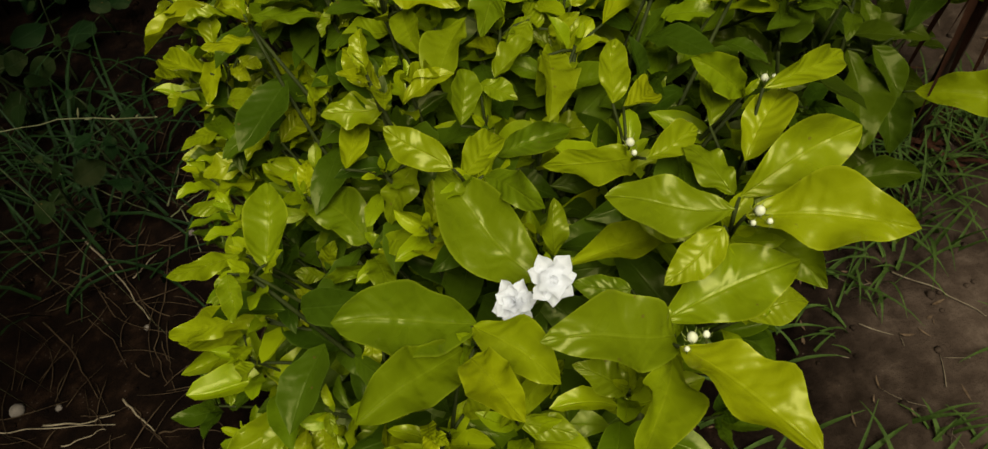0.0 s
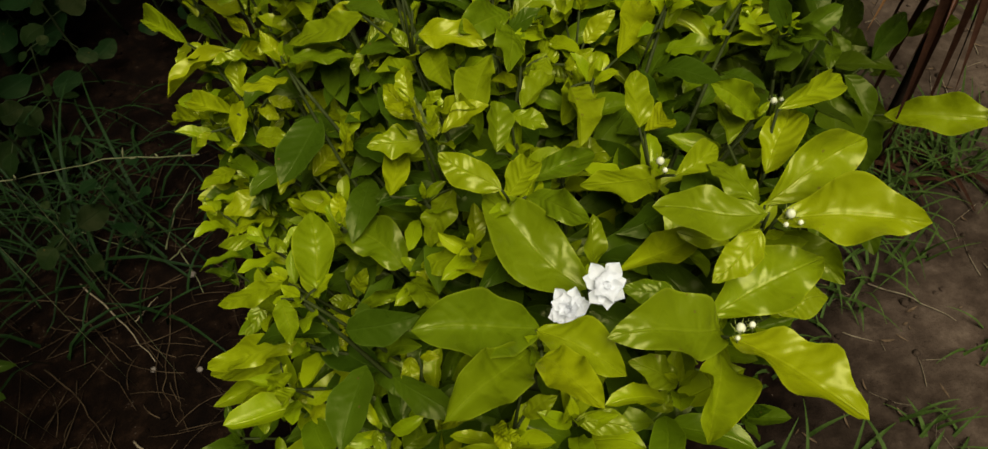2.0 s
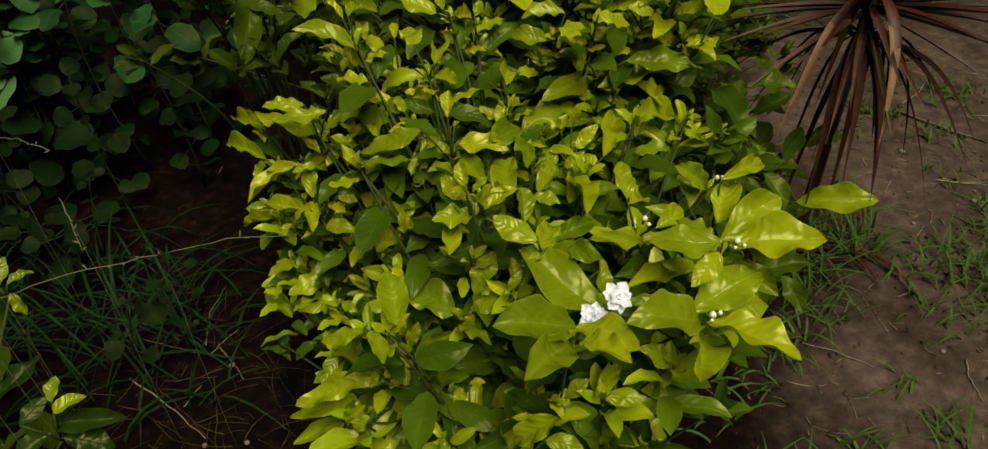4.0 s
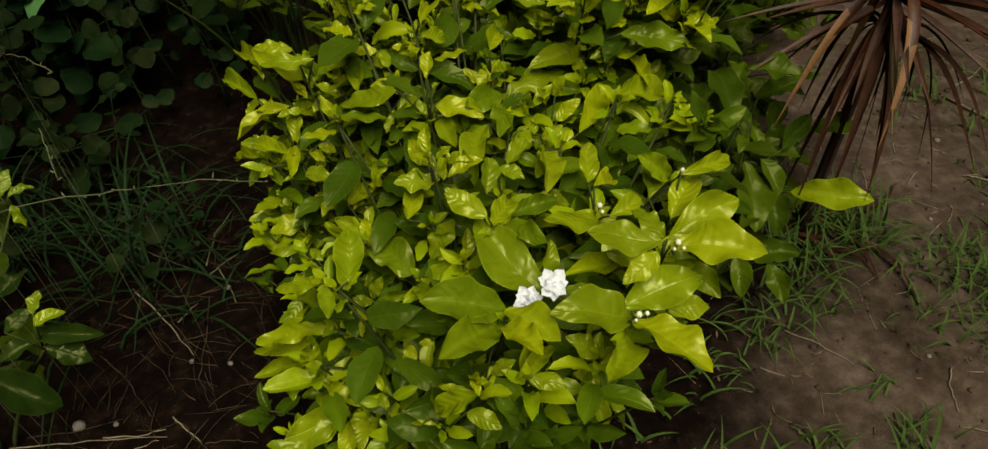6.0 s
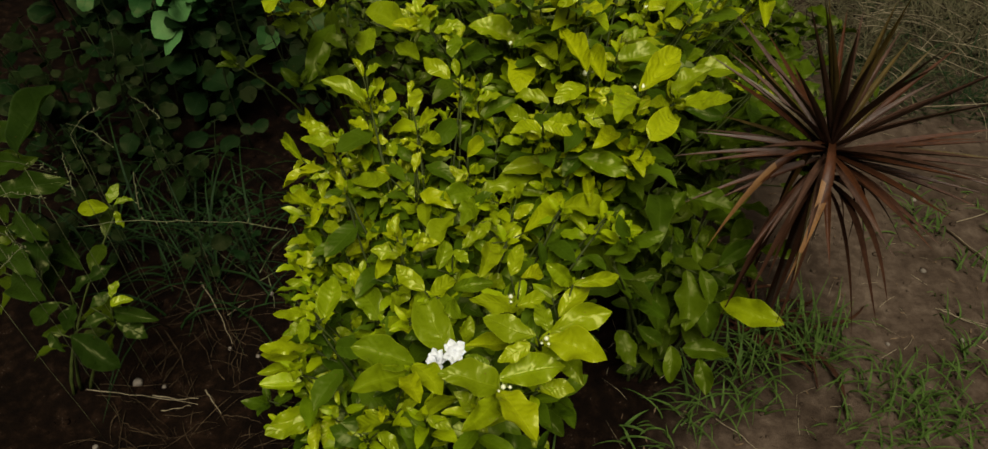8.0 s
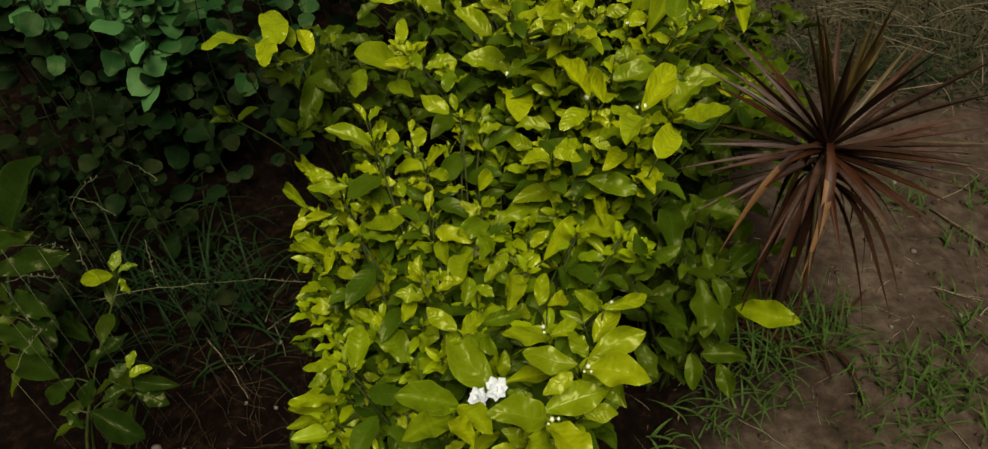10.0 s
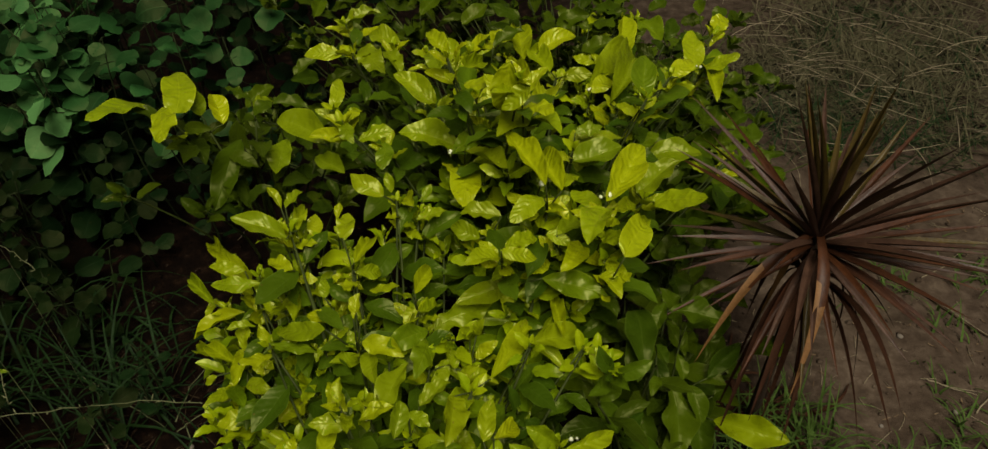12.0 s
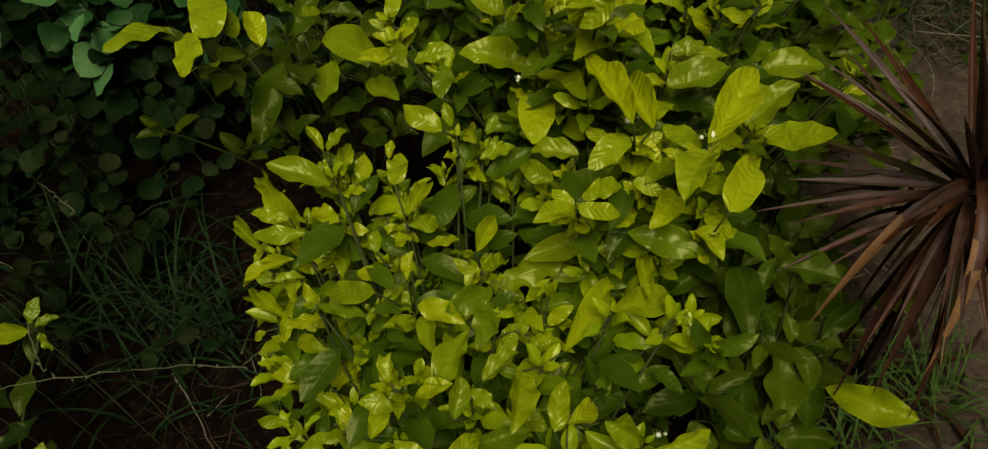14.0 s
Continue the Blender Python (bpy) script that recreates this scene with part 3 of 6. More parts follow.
def bud_cluster(shrub, x, y, z, seed, n=2, size=0.0058):
    """Round cream buds in a green calyx with thin teeth."""
    r = random.Random(seed)
    for i in range(n):
        ang = r.uniform(0, 6.28)
        s = size * (0.95 if i == 0 else r.uniform(0.42, 0.65))
        off = Vector((0, 0, 0)) if i == 0 else Vector((math.cos(ang), math.sin(ang), r.uniform(-0.3, 0.2))) * size * 1.3
        c = Vector((x, y, z)) + off
        bm = bmesh.new()
        bmesh.ops.create_uvsphere(bm, u_segments=12, v_segments=8, radius=s * 0.5)
        for v in bm.verts:
            v.co.z *= 1.15
            if v.co.z > 0:
                v.co.x *= 1 - 0.25 * v.co.z / s
                v.co.y *= 1 - 0.25 * v.co.z / s
        me = bpy.data.meshes.new("bud")
        bm.to_mesh(me)
        bm.free()
        me.polygons.foreach_set("use_smooth", [True] * len(me.polygons))
        me.materials.append(BUD)
        bud = part("bud", me, shrub.ob, Matrix.Translation(c) @ Matrix.Rotation(r.uniform(-0.5, 0.5), 4, "X"), "round cream flower bud")
        cal = Heap()
        cal.put(*tube([(0, 0, -s * 1.6), (0, 0, -s * 0.55), (0, 0, -s * 0.2)], [s * 0.12, s * 0.16, s * 0.42], 8))
        for k in range(7):
            a = 6.2832 * k / 7
            d = Vector((math.cos(a), math.sin(a), 0))
            cal.put(*tube([d * s * 0.36 + Vector((0, 0, -s * 0.25)), d * s * 0.8 + Vector((0, 0, s * 0.05)), d * s * 0.95 + Vector((0, 0, s * 0.5))], [s * 0.07, s * 0.05, s * 0.02], 4))
        part("calyx", cal.mesh("calyx", SEPAL), bud, None, "green calyx with thin teeth")


front = Shrub("lush yellow-green jasmine shrub with white double flowers", (-0.02, 0.31, 0.0), 11, 0.07)

front.leaf((-0.145, 0.598, 0.537), (-0.163, 0.622, 0.553), 0.012)
front.leaf((-0.139, 0.595, 0.540), (-0.123, 0.631, 0.538), 0.013)
front.leaf((-0.127, 0.578, 0.518), (-0.126, 0.632, 0.514), 0.016)
front.leaf((-0.140, 0.585, 0.485), (-0.146, 0.604, 0.515), 0.016)
front.leaf((-0.139, 0.570, 0.513), (-0.201, 0.579, 0.543), 0.029)
front.leaf((-0.109, 0.594, 0.492), (-0.114, 0.632, 0.498), 0.024)
front.leaf((-0.074, 0.576, 0.504), (-0.075, 0.626, 0.500), 0.025)
front.leaf((-0.088, 0.631, 0.489), (-0.085, 0.651, 0.499), 0.011)
front.leaf((-0.059, 0.541, 0.494), (-0.043, 0.596, 0.486), 0.018)
front.leaf((-0.060, 0.541, 0.479), (-0.030, 0.556, 0.460), 0.023)
front.leaf((-0.092, 0.608, 0.447), (-0.116, 0.589, 0.443), 0.016)
front.leaf((-0.138, 0.572, 0.457), (-0.171, 0.553, 0.436), 0.022)
front.leaf((-0.139, 0.557, 0.455), (-0.110, 0.556, 0.456), 0.017)
front.leaf((-0.100, 0.531, 0.448), (-0.101, 0.559, 0.453), 0.019)
front.leaf((-0.091, 0.554, 0.445), (-0.064, 0.545, 0.468), 0.014)
front.leaf((-0.207, 0.588, 0.447), (-0.255, 0.599, 0.448), 0.018)
front.leaf((-0.183, 0.565, 0.447), (-0.246, 0.566, 0.448), 0.022)
front.leaf((-0.141, 0.565, 0.434), (-0.134, 0.501, 0.440), 0.021, mature=True)
front.leaf((-0.060, 0.483, 0.460), (-0.052, 0.505, 0.480), 0.014)
front.leaf((-0.086, 0.503, 0.433), (-0.122, 0.516, 0.436), 0.017)
front.leaf((-0.095, 0.482, 0.423), (-0.071, 0.499, 0.428), 0.018)
front.leaf((-0.112, 0.487, 0.412), (-0.126, 0.499, 0.419), 0.011)
front.leaf((-0.095, 0.479, 0.421), (-0.109, 0.464, 0.408), 0.016)
front.leaf((-0.054, 0.483, 0.447), (-0.045, 0.492, 0.448), 0.012)
front.leaf((-0.053, 0.473, 0.431), (-0.003, 0.448, 0.431), 0.024)
front.leaf((-0.092, 0.471, 0.458), (-0.161, 0.501, 0.428), 0.025, mature=True)
front.leaf((-0.163, 0.481, 0.428), (-0.104, 0.460, 0.431), 0.016, mature=True)
front.leaf((-0.220, 0.539, 0.350), (-0.214, 0.561, 0.380), 0.024)
front.leaf((-0.223, 0.544, 0.343), (-0.228, 0.491, 0.336), 0.017)
front.leaf((-0.263, 0.560, 0.245), (-0.295, 0.532, 0.255), 0.029)
front.leaf((-0.151, 0.484, 0.340), (-0.181, 0.471, 0.338), 0.021)
front.leaf((-0.220, 0.517, 0.252), (-0.276, 0.502, 0.243), 0.031)
front.leaf((-0.132, 0.445, 0.358), (-0.111, 0.450, 0.384), 0.021)
front.leaf((-0.069, 0.374, 0.448), (-0.069, 0.397, 0.464), 0.015)
front.leaf((0.012, 0.504, 0.474), (0.031, 0.560, 0.466), 0.020)
front.leaf((0.016, 0.495, 0.451), (0.040, 0.529, 0.429), 0.018)
front.leaf((0.015, 0.511, 0.447), (-0.004, 0.491, 0.435), 0.022)
front.leaf((0.016, 0.512, 0.412), (0.032, 0.509, 0.403), 0.017)
front.leaf((0.008, 0.513, 0.460), (-0.013, 0.492, 0.490), 0.012, mature=True)
front.leaf((-0.029, 0.665, 0.496), (-0.073, 0.691, 0.517), 0.031)
front.leaf((-0.019, 0.671, 0.496), (-0.025, 0.689, 0.517), 0.018)
front.leaf((0.010, 0.642, 0.493), (-0.002, 0.684, 0.481), 0.022)
front.leaf((0.020, 0.670, 0.481), (0.033, 0.689, 0.493), 0.015)
front.leaf((0.013, 0.634, 0.478), (0.053, 0.642, 0.486), 0.026)
front.leaf((0.030, 0.505, 0.408), (0.105, 0.537, 0.417), 0.033, mature=True)
front.leaf((0.024, 0.491, 0.422), (-0.024, 0.458, 0.436), 0.036, mature=True)
front.leaf((0.024, 0.486, 0.415), (0.009, 0.421, 0.421), 0.028, mature=True)
front.leaf((0.001, 0.448, 0.418), (-0.032, 0.375, 0.414), 0.027, mature=True)
front.leaf((0.054, 0.457, 0.389), (0.050, 0.487, 0.392), 0.015)
front.leaf((0.060, 0.446, 0.392), (0.084, 0.446, 0.407), 0.012)
front.leaf((0.064, 0.438, 0.391), (0.093, 0.439, 0.404), 0.016)
front.leaf((0.047, 0.453, 0.402), (0.026, 0.419, 0.402), 0.024, mature=True)
front.leaf((0.082, 0.483, 0.418), (0.092, 0.484, 0.446), 0.014)
front.leaf((0.074, 0.495, 0.397), (0.061, 0.491, 0.427), 0.014)
front.leaf((0.070, 0.425, 0.391), (0.042, 0.378, 0.400), 0.035)
front.leaf((-0.266, 0.604, 0.373), (-0.313, 0.655, 0.378), 0.017)
front.leaf((-0.275, 0.634, 0.354), (-0.286, 0.604, 0.349), 0.014)
front.leaf((-0.203, 0.581, 0.411), (-0.271, 0.703, 0.383), 0.032)
front.leaf((-0.269, 0.692, 0.365), (-0.309, 0.759, 0.354), 0.021)
front.leaf((-0.226, 0.595, 0.364), (-0.299, 0.578, 0.334), 0.028)
front.leaf((-0.214, 0.567, 0.380), (-0.196, 0.589, 0.350), 0.021)
front.leaf((-0.226, 0.521, 0.347), (-0.281, 0.567, 0.336), 0.020)
front.leaf((-0.265, 0.564, 0.311), (-0.317, 0.605, 0.281), 0.017)
front.leaf((-0.249, 0.503, 0.347), (-0.267, 0.500, 0.336), 0.016)
front.leaf((-0.222, 0.410, 0.298), (-0.261, 0.419, 0.293), 0.015, mature=True)
front.leaf((-0.211, 0.405, 0.304), (-0.197, 0.387, 0.301), 0.014)
front.leaf((-0.162, 0.302, 0.356), (-0.159, 0.361, 0.373), 0.029)
front.leaf((-0.193, 0.341, 0.322), (-0.234, 0.308, 0.352), 0.017)
front.leaf((-0.185, 0.294, 0.363), (-0.181, 0.259, 0.356), 0.016)
front.leaf((-0.227, 0.376, 0.259), (-0.251, 0.352, 0.239), 0.016, torn=True)
front.leaf((-0.228, 0.383, 0.256), (-0.207, 0.331, 0.279), 0.021, mature=True)
front.leaf((-0.220, 0.317, 0.245), (-0.295, 0.342, 0.215), 0.021)
front.leaf((-0.240, 0.346, 0.174), (-0.293, 0.316, 0.198), 0.021)
front.leaf((-0.250, 0.325, 0.192), (-0.250, 0.283, 0.192), 0.019)
front.leaf((-0.237, 0.332, 0.192), (-0.273, 0.309, 0.192), 0.015)
front.leaf((-0.226, 0.340, 0.183), (-0.175, 0.272, 0.176), 0.039)
front.leaf((-0.192, 0.284, 0.162), (-0.262, 0.249, 0.168), 0.039)
front.leaf((-0.183, 0.281, 0.154), (-0.182, 0.235, 0.143), 0.042)
front.leaf((-0.101, 0.338, 0.313), (-0.148, 0.402, 0.312), 0.038, mature=True)
front.leaf((-0.127, 0.476, 0.349), (-0.166, 0.525, 0.348), 0.026)
front.leaf((-0.133, 0.444, 0.358), (-0.120, 0.408, 0.384), 0.016)
front.leaf((-0.097, 0.345, 0.390), (-0.083, 0.398, 0.391), 0.019)
front.leaf((-0.049, 0.406, 0.406), (-0.024, 0.379, 0.429), 0.017)
front.leaf((-0.047, 0.475, 0.413), (-0.037, 0.426, 0.409), 0.021, mature=True)
front.leaf((-0.022, 0.294, 0.431), (-0.058, 0.313, 0.456), 0.025)
front.leaf((-0.015, 0.357, 0.401), (-0.007, 0.395, 0.418), 0.022, mature=True)
front.leaf((0.013, 0.397, 0.402), (0.049, 0.432, 0.402), 0.020, mature=True)
front.leaf((0.080, 0.460, 0.403), (0.106, 0.466, 0.426), 0.016)
front.leaf((0.090, 0.472, 0.388), (0.106, 0.445, 0.418), 0.018)
front.leaf((0.070, 0.441, 0.393), (0.058, 0.407, 0.399), 0.010)
front.leaf((0.053, 0.401, 0.411), (0.045, 0.334, 0.421), 0.029, mature=True)
front.leaf((-0.046, 0.301, 0.369), (-0.039, 0.323, 0.391), 0.015)
front.leaf((-0.049, 0.298, 0.370), (-0.086, 0.316, 0.340), 0.021)
front.leaf((-0.096, 0.323, 0.314), (-0.077, 0.271, 0.333), 0.019, mature=True)
front.leaf((-0.149, 0.361, 0.255), (-0.135, 0.367, 0.283), 0.024, mature=True)
front.leaf((-0.144, 0.334, 0.276), (-0.099, 0.321, 0.306), 0.012, mature=True)
front.leaf((-0.159, 0.318, 0.274), (-0.162, 0.303, 0.263), 0.013)
front.leaf((-0.134, 0.331, 0.227), (-0.187, 0.321, 0.198), 0.025, mature=True)
front.leaf((-0.140, 0.306, 0.247), (-0.101, 0.287, 0.277), 0.023, mature=True)
front.leaf((-0.116, 0.308, 0.227), (-0.188, 0.315, 0.198), 0.027)
front.leaf((-0.111, 0.291, 0.255), (-0.118, 0.260, 0.251), 0.017)
front.leaf((-0.205, 0.283, 0.254), (-0.225, 0.284, 0.233), 0.017)
front.leaf((-0.102, 0.277, 0.274), (-0.086, 0.271, 0.278), 0.014)
front.leaf((-0.093, 0.160, 0.318), (-0.092, 0.216, 0.288), 0.015)
front.leaf((-0.096, 0.169, 0.304), (-0.114, 0.192, 0.274), 0.012)
front.leaf((-0.094, 0.204, 0.241), (-0.091, 0.182, 0.234), 0.019)
front.leaf((-0.046, 0.223, 0.297), (-0.037, 0.244, 0.293), 0.010)
front.leaf((-0.046, 0.222, 0.295), (-0.066, 0.214, 0.288), 0.014)
front.leaf((-0.056, 0.160, 0.380), (-0.052, 0.146, 0.392), 0.009)
front.leaf((-0.055, 0.157, 0.378), (-0.053, 0.138, 0.383), 0.011)
front.leaf((-0.054, 0.153, 0.383), (-0.045, 0.143, 0.391), 0.008)
front.leaf((-0.053, 0.146, 0.371), (-0.092, 0.154, 0.341), 0.022, mature=True)
front.leaf((-0.022, 0.225, 0.242), (-0.008, 0.192, 0.212), 0.030, mature=True)
front.leaf((-0.036, 0.273, 0.264), (-0.085, 0.278, 0.229), 0.030, mature=True)
front.leaf((-0.101, 0.231, 0.234), (-0.141, 0.203, 0.222), 0.020, mature=True)
front.leaf((-0.143, 0.229, 0.265), (-0.141, 0.210, 0.262), 0.015, mature=True)
front.leaf((-0.038, 0.171, 0.360), (-0.017, 0.171, 0.377), 0.018, mature=True)
front.leaf((0.025, 0.202, 0.344), (-0.020, 0.155, 0.369), 0.016, mature=True)
front.leaf((-0.133, 0.543, 0.486), (-0.166, 0.570, 0.482), 0.024)
front.leaf((0.002, 0.383, 0.412), (0.025, 0.362, 0.412), 0.027)
front.leaf((-0.173, 0.450, 0.336), (-0.193, 0.425, 0.334), 0.018)
front.leaf((-0.163, 0.433, 0.338), (-0.135, 0.463, 0.340), 0.021)
front.leaf((-0.018, 0.303, 0.411), (0.010, 0.341, 0.407), 0.021)
front.leaf((-0.158, 0.382, 0.255), (-0.097, 0.392, 0.283), 0.042, mature=True)
front.leaf((0.095, 0.419, 0.415), (0.159, 0.532, 0.392), 0.027, torn=True)
front.leaf((0.082, 0.329, 0.427), (0.094, 0.374, 0.439), 0.020)
front.leaf((0.094, 0.348, 0.403), (0.123, 0.374, 0.385), 0.022)
front.leaf((0.039, 0.373, 0.364), (0.085, 0.365, 0.368), 0.026, mature=True)
front.leaf((0.155, 0.506, 0.328), (0.240, 0.460, 0.331), 0.034, mature=True)
front.leaf((0.144, 0.451, 0.435), (0.212, 0.480, 0.410), 0.032, mature=True)
front.leaf((0.181, 0.534, 0.426), (0.184, 0.461, 0.434), 0.018)
front.leaf((0.132, 0.463, 0.364), (0.136, 0.380, 0.359), 0.019, mature=True)
front.leaf((0.077, 0.159, 0.428), (0.121, 0.095, 0.434), 0.043)
front.leaf((0.079, 0.169, 0.406), (0.042, 0.103, 0.431), 0.026)
front.leaf((0.079, 0.171, 0.416), (0.012, 0.166, 0.446), 0.036, mature=True)
front.leaf((0.075, 0.178, 0.421), (0.152, 0.196, 0.429), 0.037)
front.leaf((0.055, 0.162, 0.379), (0.026, 0.171, 0.402), 0.021, mature=True)
front.leaf((0.123, 0.212, 0.453), (0.194, 0.181, 0.464), 0.037)
front.leaf((0.132, 0.239, 0.432), (0.204, 0.261, 0.449), 0.033)
front.leaf((0.117, 0.213, 0.459), (0.055, 0.231, 0.465), 0.033, mature=True)
front.leaf((0.110, 0.206, 0.455), (0.075, 0.184, 0.447), 0.027)
front.leaf((0.095, 0.249, 0.400), (0.033, 0.217, 0.427), 0.022)
front.leaf((0.096, 0.314, 0.390), (0.031, 0.299, 0.413), 0.038)
front.leaf((0.092, 0.284, 0.423), (0.127, 0.299, 0.426), 0.023)
front.leaf((0.143, 0.263, 0.432), (0.180, 0.309, 0.442), 0.023)
front.leaf((0.159, 0.314, 0.433), (0.126, 0.320, 0.463), 0.023)
front.leaf((0.158, 0.291, 0.459), (0.214, 0.316, 0.451), 0.018)
front.leaf((0.132, 0.245, 0.426), (0.114, 0.287, 0.427), 0.023, mature=True)
front.leaf((0.145, 0.236, 0.403), (0.174, 0.195, 0.394), 0.027, mature=True)
front.leaf((0.123, 0.190, 0.392), (0.166, 0.194, 0.386), 0.027, mature=True)
front.leaf((0.135, 0.300, 0.424), (0.149, 0.344, 0.431), 0.025, mature=True)
front.leaf((0.030, 0.256, 0.377), (0.035, 0.279, 0.407), 0.018, mature=True)
front.leaf((0.019, 0.234, 0.388), (-0.033, 0.307, 0.418), 0.051, mature=True)
front.leaf((-0.005, 0.300, 0.413), (0.026, 0.257, 0.429), 0.019, mature=True)
front.leaf((-0.050, 0.351, 0.380), (-0.078, 0.325, 0.345), 0.028, mature=True)
front.leaf((-0.020, 0.196, 0.416), (-0.091, 0.194, 0.446), 0.043, mature=True)
front.leaf((-0.029, 0.186, 0.411), (-0.081, 0.143, 0.437), 0.031, mature=True)
front.leaf((-0.025, 0.170, 0.430), (-0.004, 0.128, 0.446), 0.024)
front.leaf((-0.023, 0.194, 0.419), (0.017, 0.151, 0.424), 0.029)
front.leaf((-0.188, 0.306, 0.283), (-0.277, 0.320, 0.253), 0.023)
front.leaf((-0.234, 0.305, 0.233), (-0.208, 0.299, 0.254), 0.016)
front.leaf((-0.199, 0.269, 0.162), (-0.270, 0.243, 0.150), 0.036, mature=True)
front.leaf((-0.194, 0.269, 0.154), (-0.191, 0.223, 0.143), 0.039)
front.leaf((-0.076, 0.322, 0.338), (-0.020, 0.270, 0.368), 0.022)
front.leaf((-0.081, 0.328, 0.327), (-0.093, 0.317, 0.313), 0.015)
front.leaf((-0.147, 0.350, 0.264), (-0.169, 0.347, 0.277), 0.018, mature=True)
front.leaf((-0.151, 0.329, 0.264), (-0.172, 0.329, 0.277), 0.017)
front.leaf((-0.133, 0.320, 0.274), (-0.150, 0.306, 0.263), 0.016)
front.leaf((-0.111, 0.293, 0.237), (-0.161, 0.287, 0.218), 0.027, mature=True)
front.leaf((-0.073, 0.225, 0.234), (-0.094, 0.207, 0.222), 0.030, mature=True)
front.leaf((-0.111, 0.250, 0.234), (-0.127, 0.217, 0.222), 0.021, mature=True)
front.leaf((0.036, 0.191, 0.328), (0.064, 0.172, 0.315), 0.025, mature=True)
front.leaf((0.065, 0.204, 0.412), (0.034, 0.213, 0.414), 0.027, mature=True)
front.leaf((0.132, 0.531, 0.432), (0.249, 0.523, 0.446), 0.036)
front.leaf((-0.191, 0.505, 0.371), (-0.171, 0.490, 0.369), 0.021)
front.leaf((0.207, 0.448, 0.427), (0.218, 0.435, 0.426), 0.016)
front.leaf((-0.212, 0.498, 0.336), (-0.177, 0.480, 0.334), 0.027, mature=True)
front.leaf((-0.205, 0.515, 0.355), (-0.186, 0.495, 0.353), 0.018)
front.leaf((-0.147, 0.387, 0.324), (-0.144, 0.420, 0.328), 0.013)
front.leaf((-0.134, 0.413, 0.312), (-0.113, 0.403, 0.311), 0.018, mature=True)
front.leaf((0.005, 0.338, 0.386), (0.059, 0.351, 0.388), 0.021, mature=True)
front.leaf((-0.064, 0.148, 0.342), (-0.036, 0.128, 0.340), 0.017, mature=True)
front.leaf((-0.008, 0.160, 0.363), (0.024, 0.147, 0.362), 0.021, mature=True)

front.blooms = [Vector((0.023, 0.205, 0.430)), Vector((0.002, 0.204, 0.414)), Vector((0.012, 0.180, 0.435)),
                Vector((0.084, 0.285, 0.437)), Vector((0.129, 0.205, 0.461)), Vector((0.084, 0.155, 0.432))]
front.grow(rosette=(0.036, 0.056))
front.thicken(230, (0.028, 0.085), (0.036, 0.056), 0.020, False, -9.0, 0.12, 0.19)
front.thicken(90, (0.05, 0.20), (0.045, 0.075), 0.02, True)
petal_flower(front, 0.023, 0.213, 0.421, 0.0270, (0.15, -0.55, 0.85), 1, True)
petal_flower(front, 0.002, 0.212, 0.405, 0.0255, (-0.35, -0.5, 0.75), 2, False)
bud_cluster(front, 0.084, 0.292, 0.431, 20, 2)
bud_cluster(front, 0.128, 0.209, 0.460, 21, 3)
bud_cluster(front, 0.083, 0.160, 0.434, 22, 3)
bud_cluster(front, 0.172, 0.318, 0.439, 30, 2, 0.005)
bud_cluster(front, -0.024, 0.314, 0.382, 31, 2, 0.005)
bud_cluster(front, -0.013, 0.317, 0.390, 32, 2, 0.005)
front.finish()
back = Shrub("taller yellow-green jasmine shrub with cream buds", (0.16, 0.74, 0.0), 12, 0.08, False, OVATE_MESHES)

back.leaf((0.171, 0.566, 0.577), (0.134, 0.678, 0.577), 0.030)
back.leaf((0.193, 0.580, 0.557), (0.178, 0.672, 0.556), 0.028)
back.leaf((0.241, 0.554, 0.558), (0.302, 0.650, 0.569), 0.037)
back.leaf((0.317, 0.619, 0.501), (0.376, 0.585, 0.531), 0.041)
back.leaf((0.301, 0.635, 0.502), (0.364, 0.675, 0.522), 0.039, mature=True)
back.leaf((0.258, 0.505, 0.514), (0.298, 0.575, 0.516), 0.038)
back.leaf((0.242, 0.578, 0.527), (0.213, 0.626, 0.521), 0.024)
back.leaf((0.245, 0.551, 0.549), (0.208, 0.488, 0.560), 0.036)
back.leaf((0.171, 0.581, 0.547), (0.128, 0.546, 0.542), 0.028)
back.leaf((0.172, 0.592, 0.536), (0.201, 0.566, 0.527), 0.029)
back.leaf((0.183, 0.542, 0.520), (0.217, 0.581, 0.512), 0.023, mature=True)
back.leaf((0.171, 0.547, 0.520), (0.200, 0.534, 0.512), 0.019)
back.leaf((0.217, 0.545, 0.497), (0.184, 0.500, 0.504), 0.030)
back.leaf((0.120, 0.524, 0.523), (0.163, 0.560, 0.503), 0.019)
back.leaf((0.114, 0.496, 0.542), (0.156, 0.504, 0.521), 0.018)
back.leaf((0.113, 0.520, 0.511), (0.073, 0.494, 0.529), 0.024)
back.leaf((0.124, 0.547, 0.466), (0.105, 0.525, 0.469), 0.019)
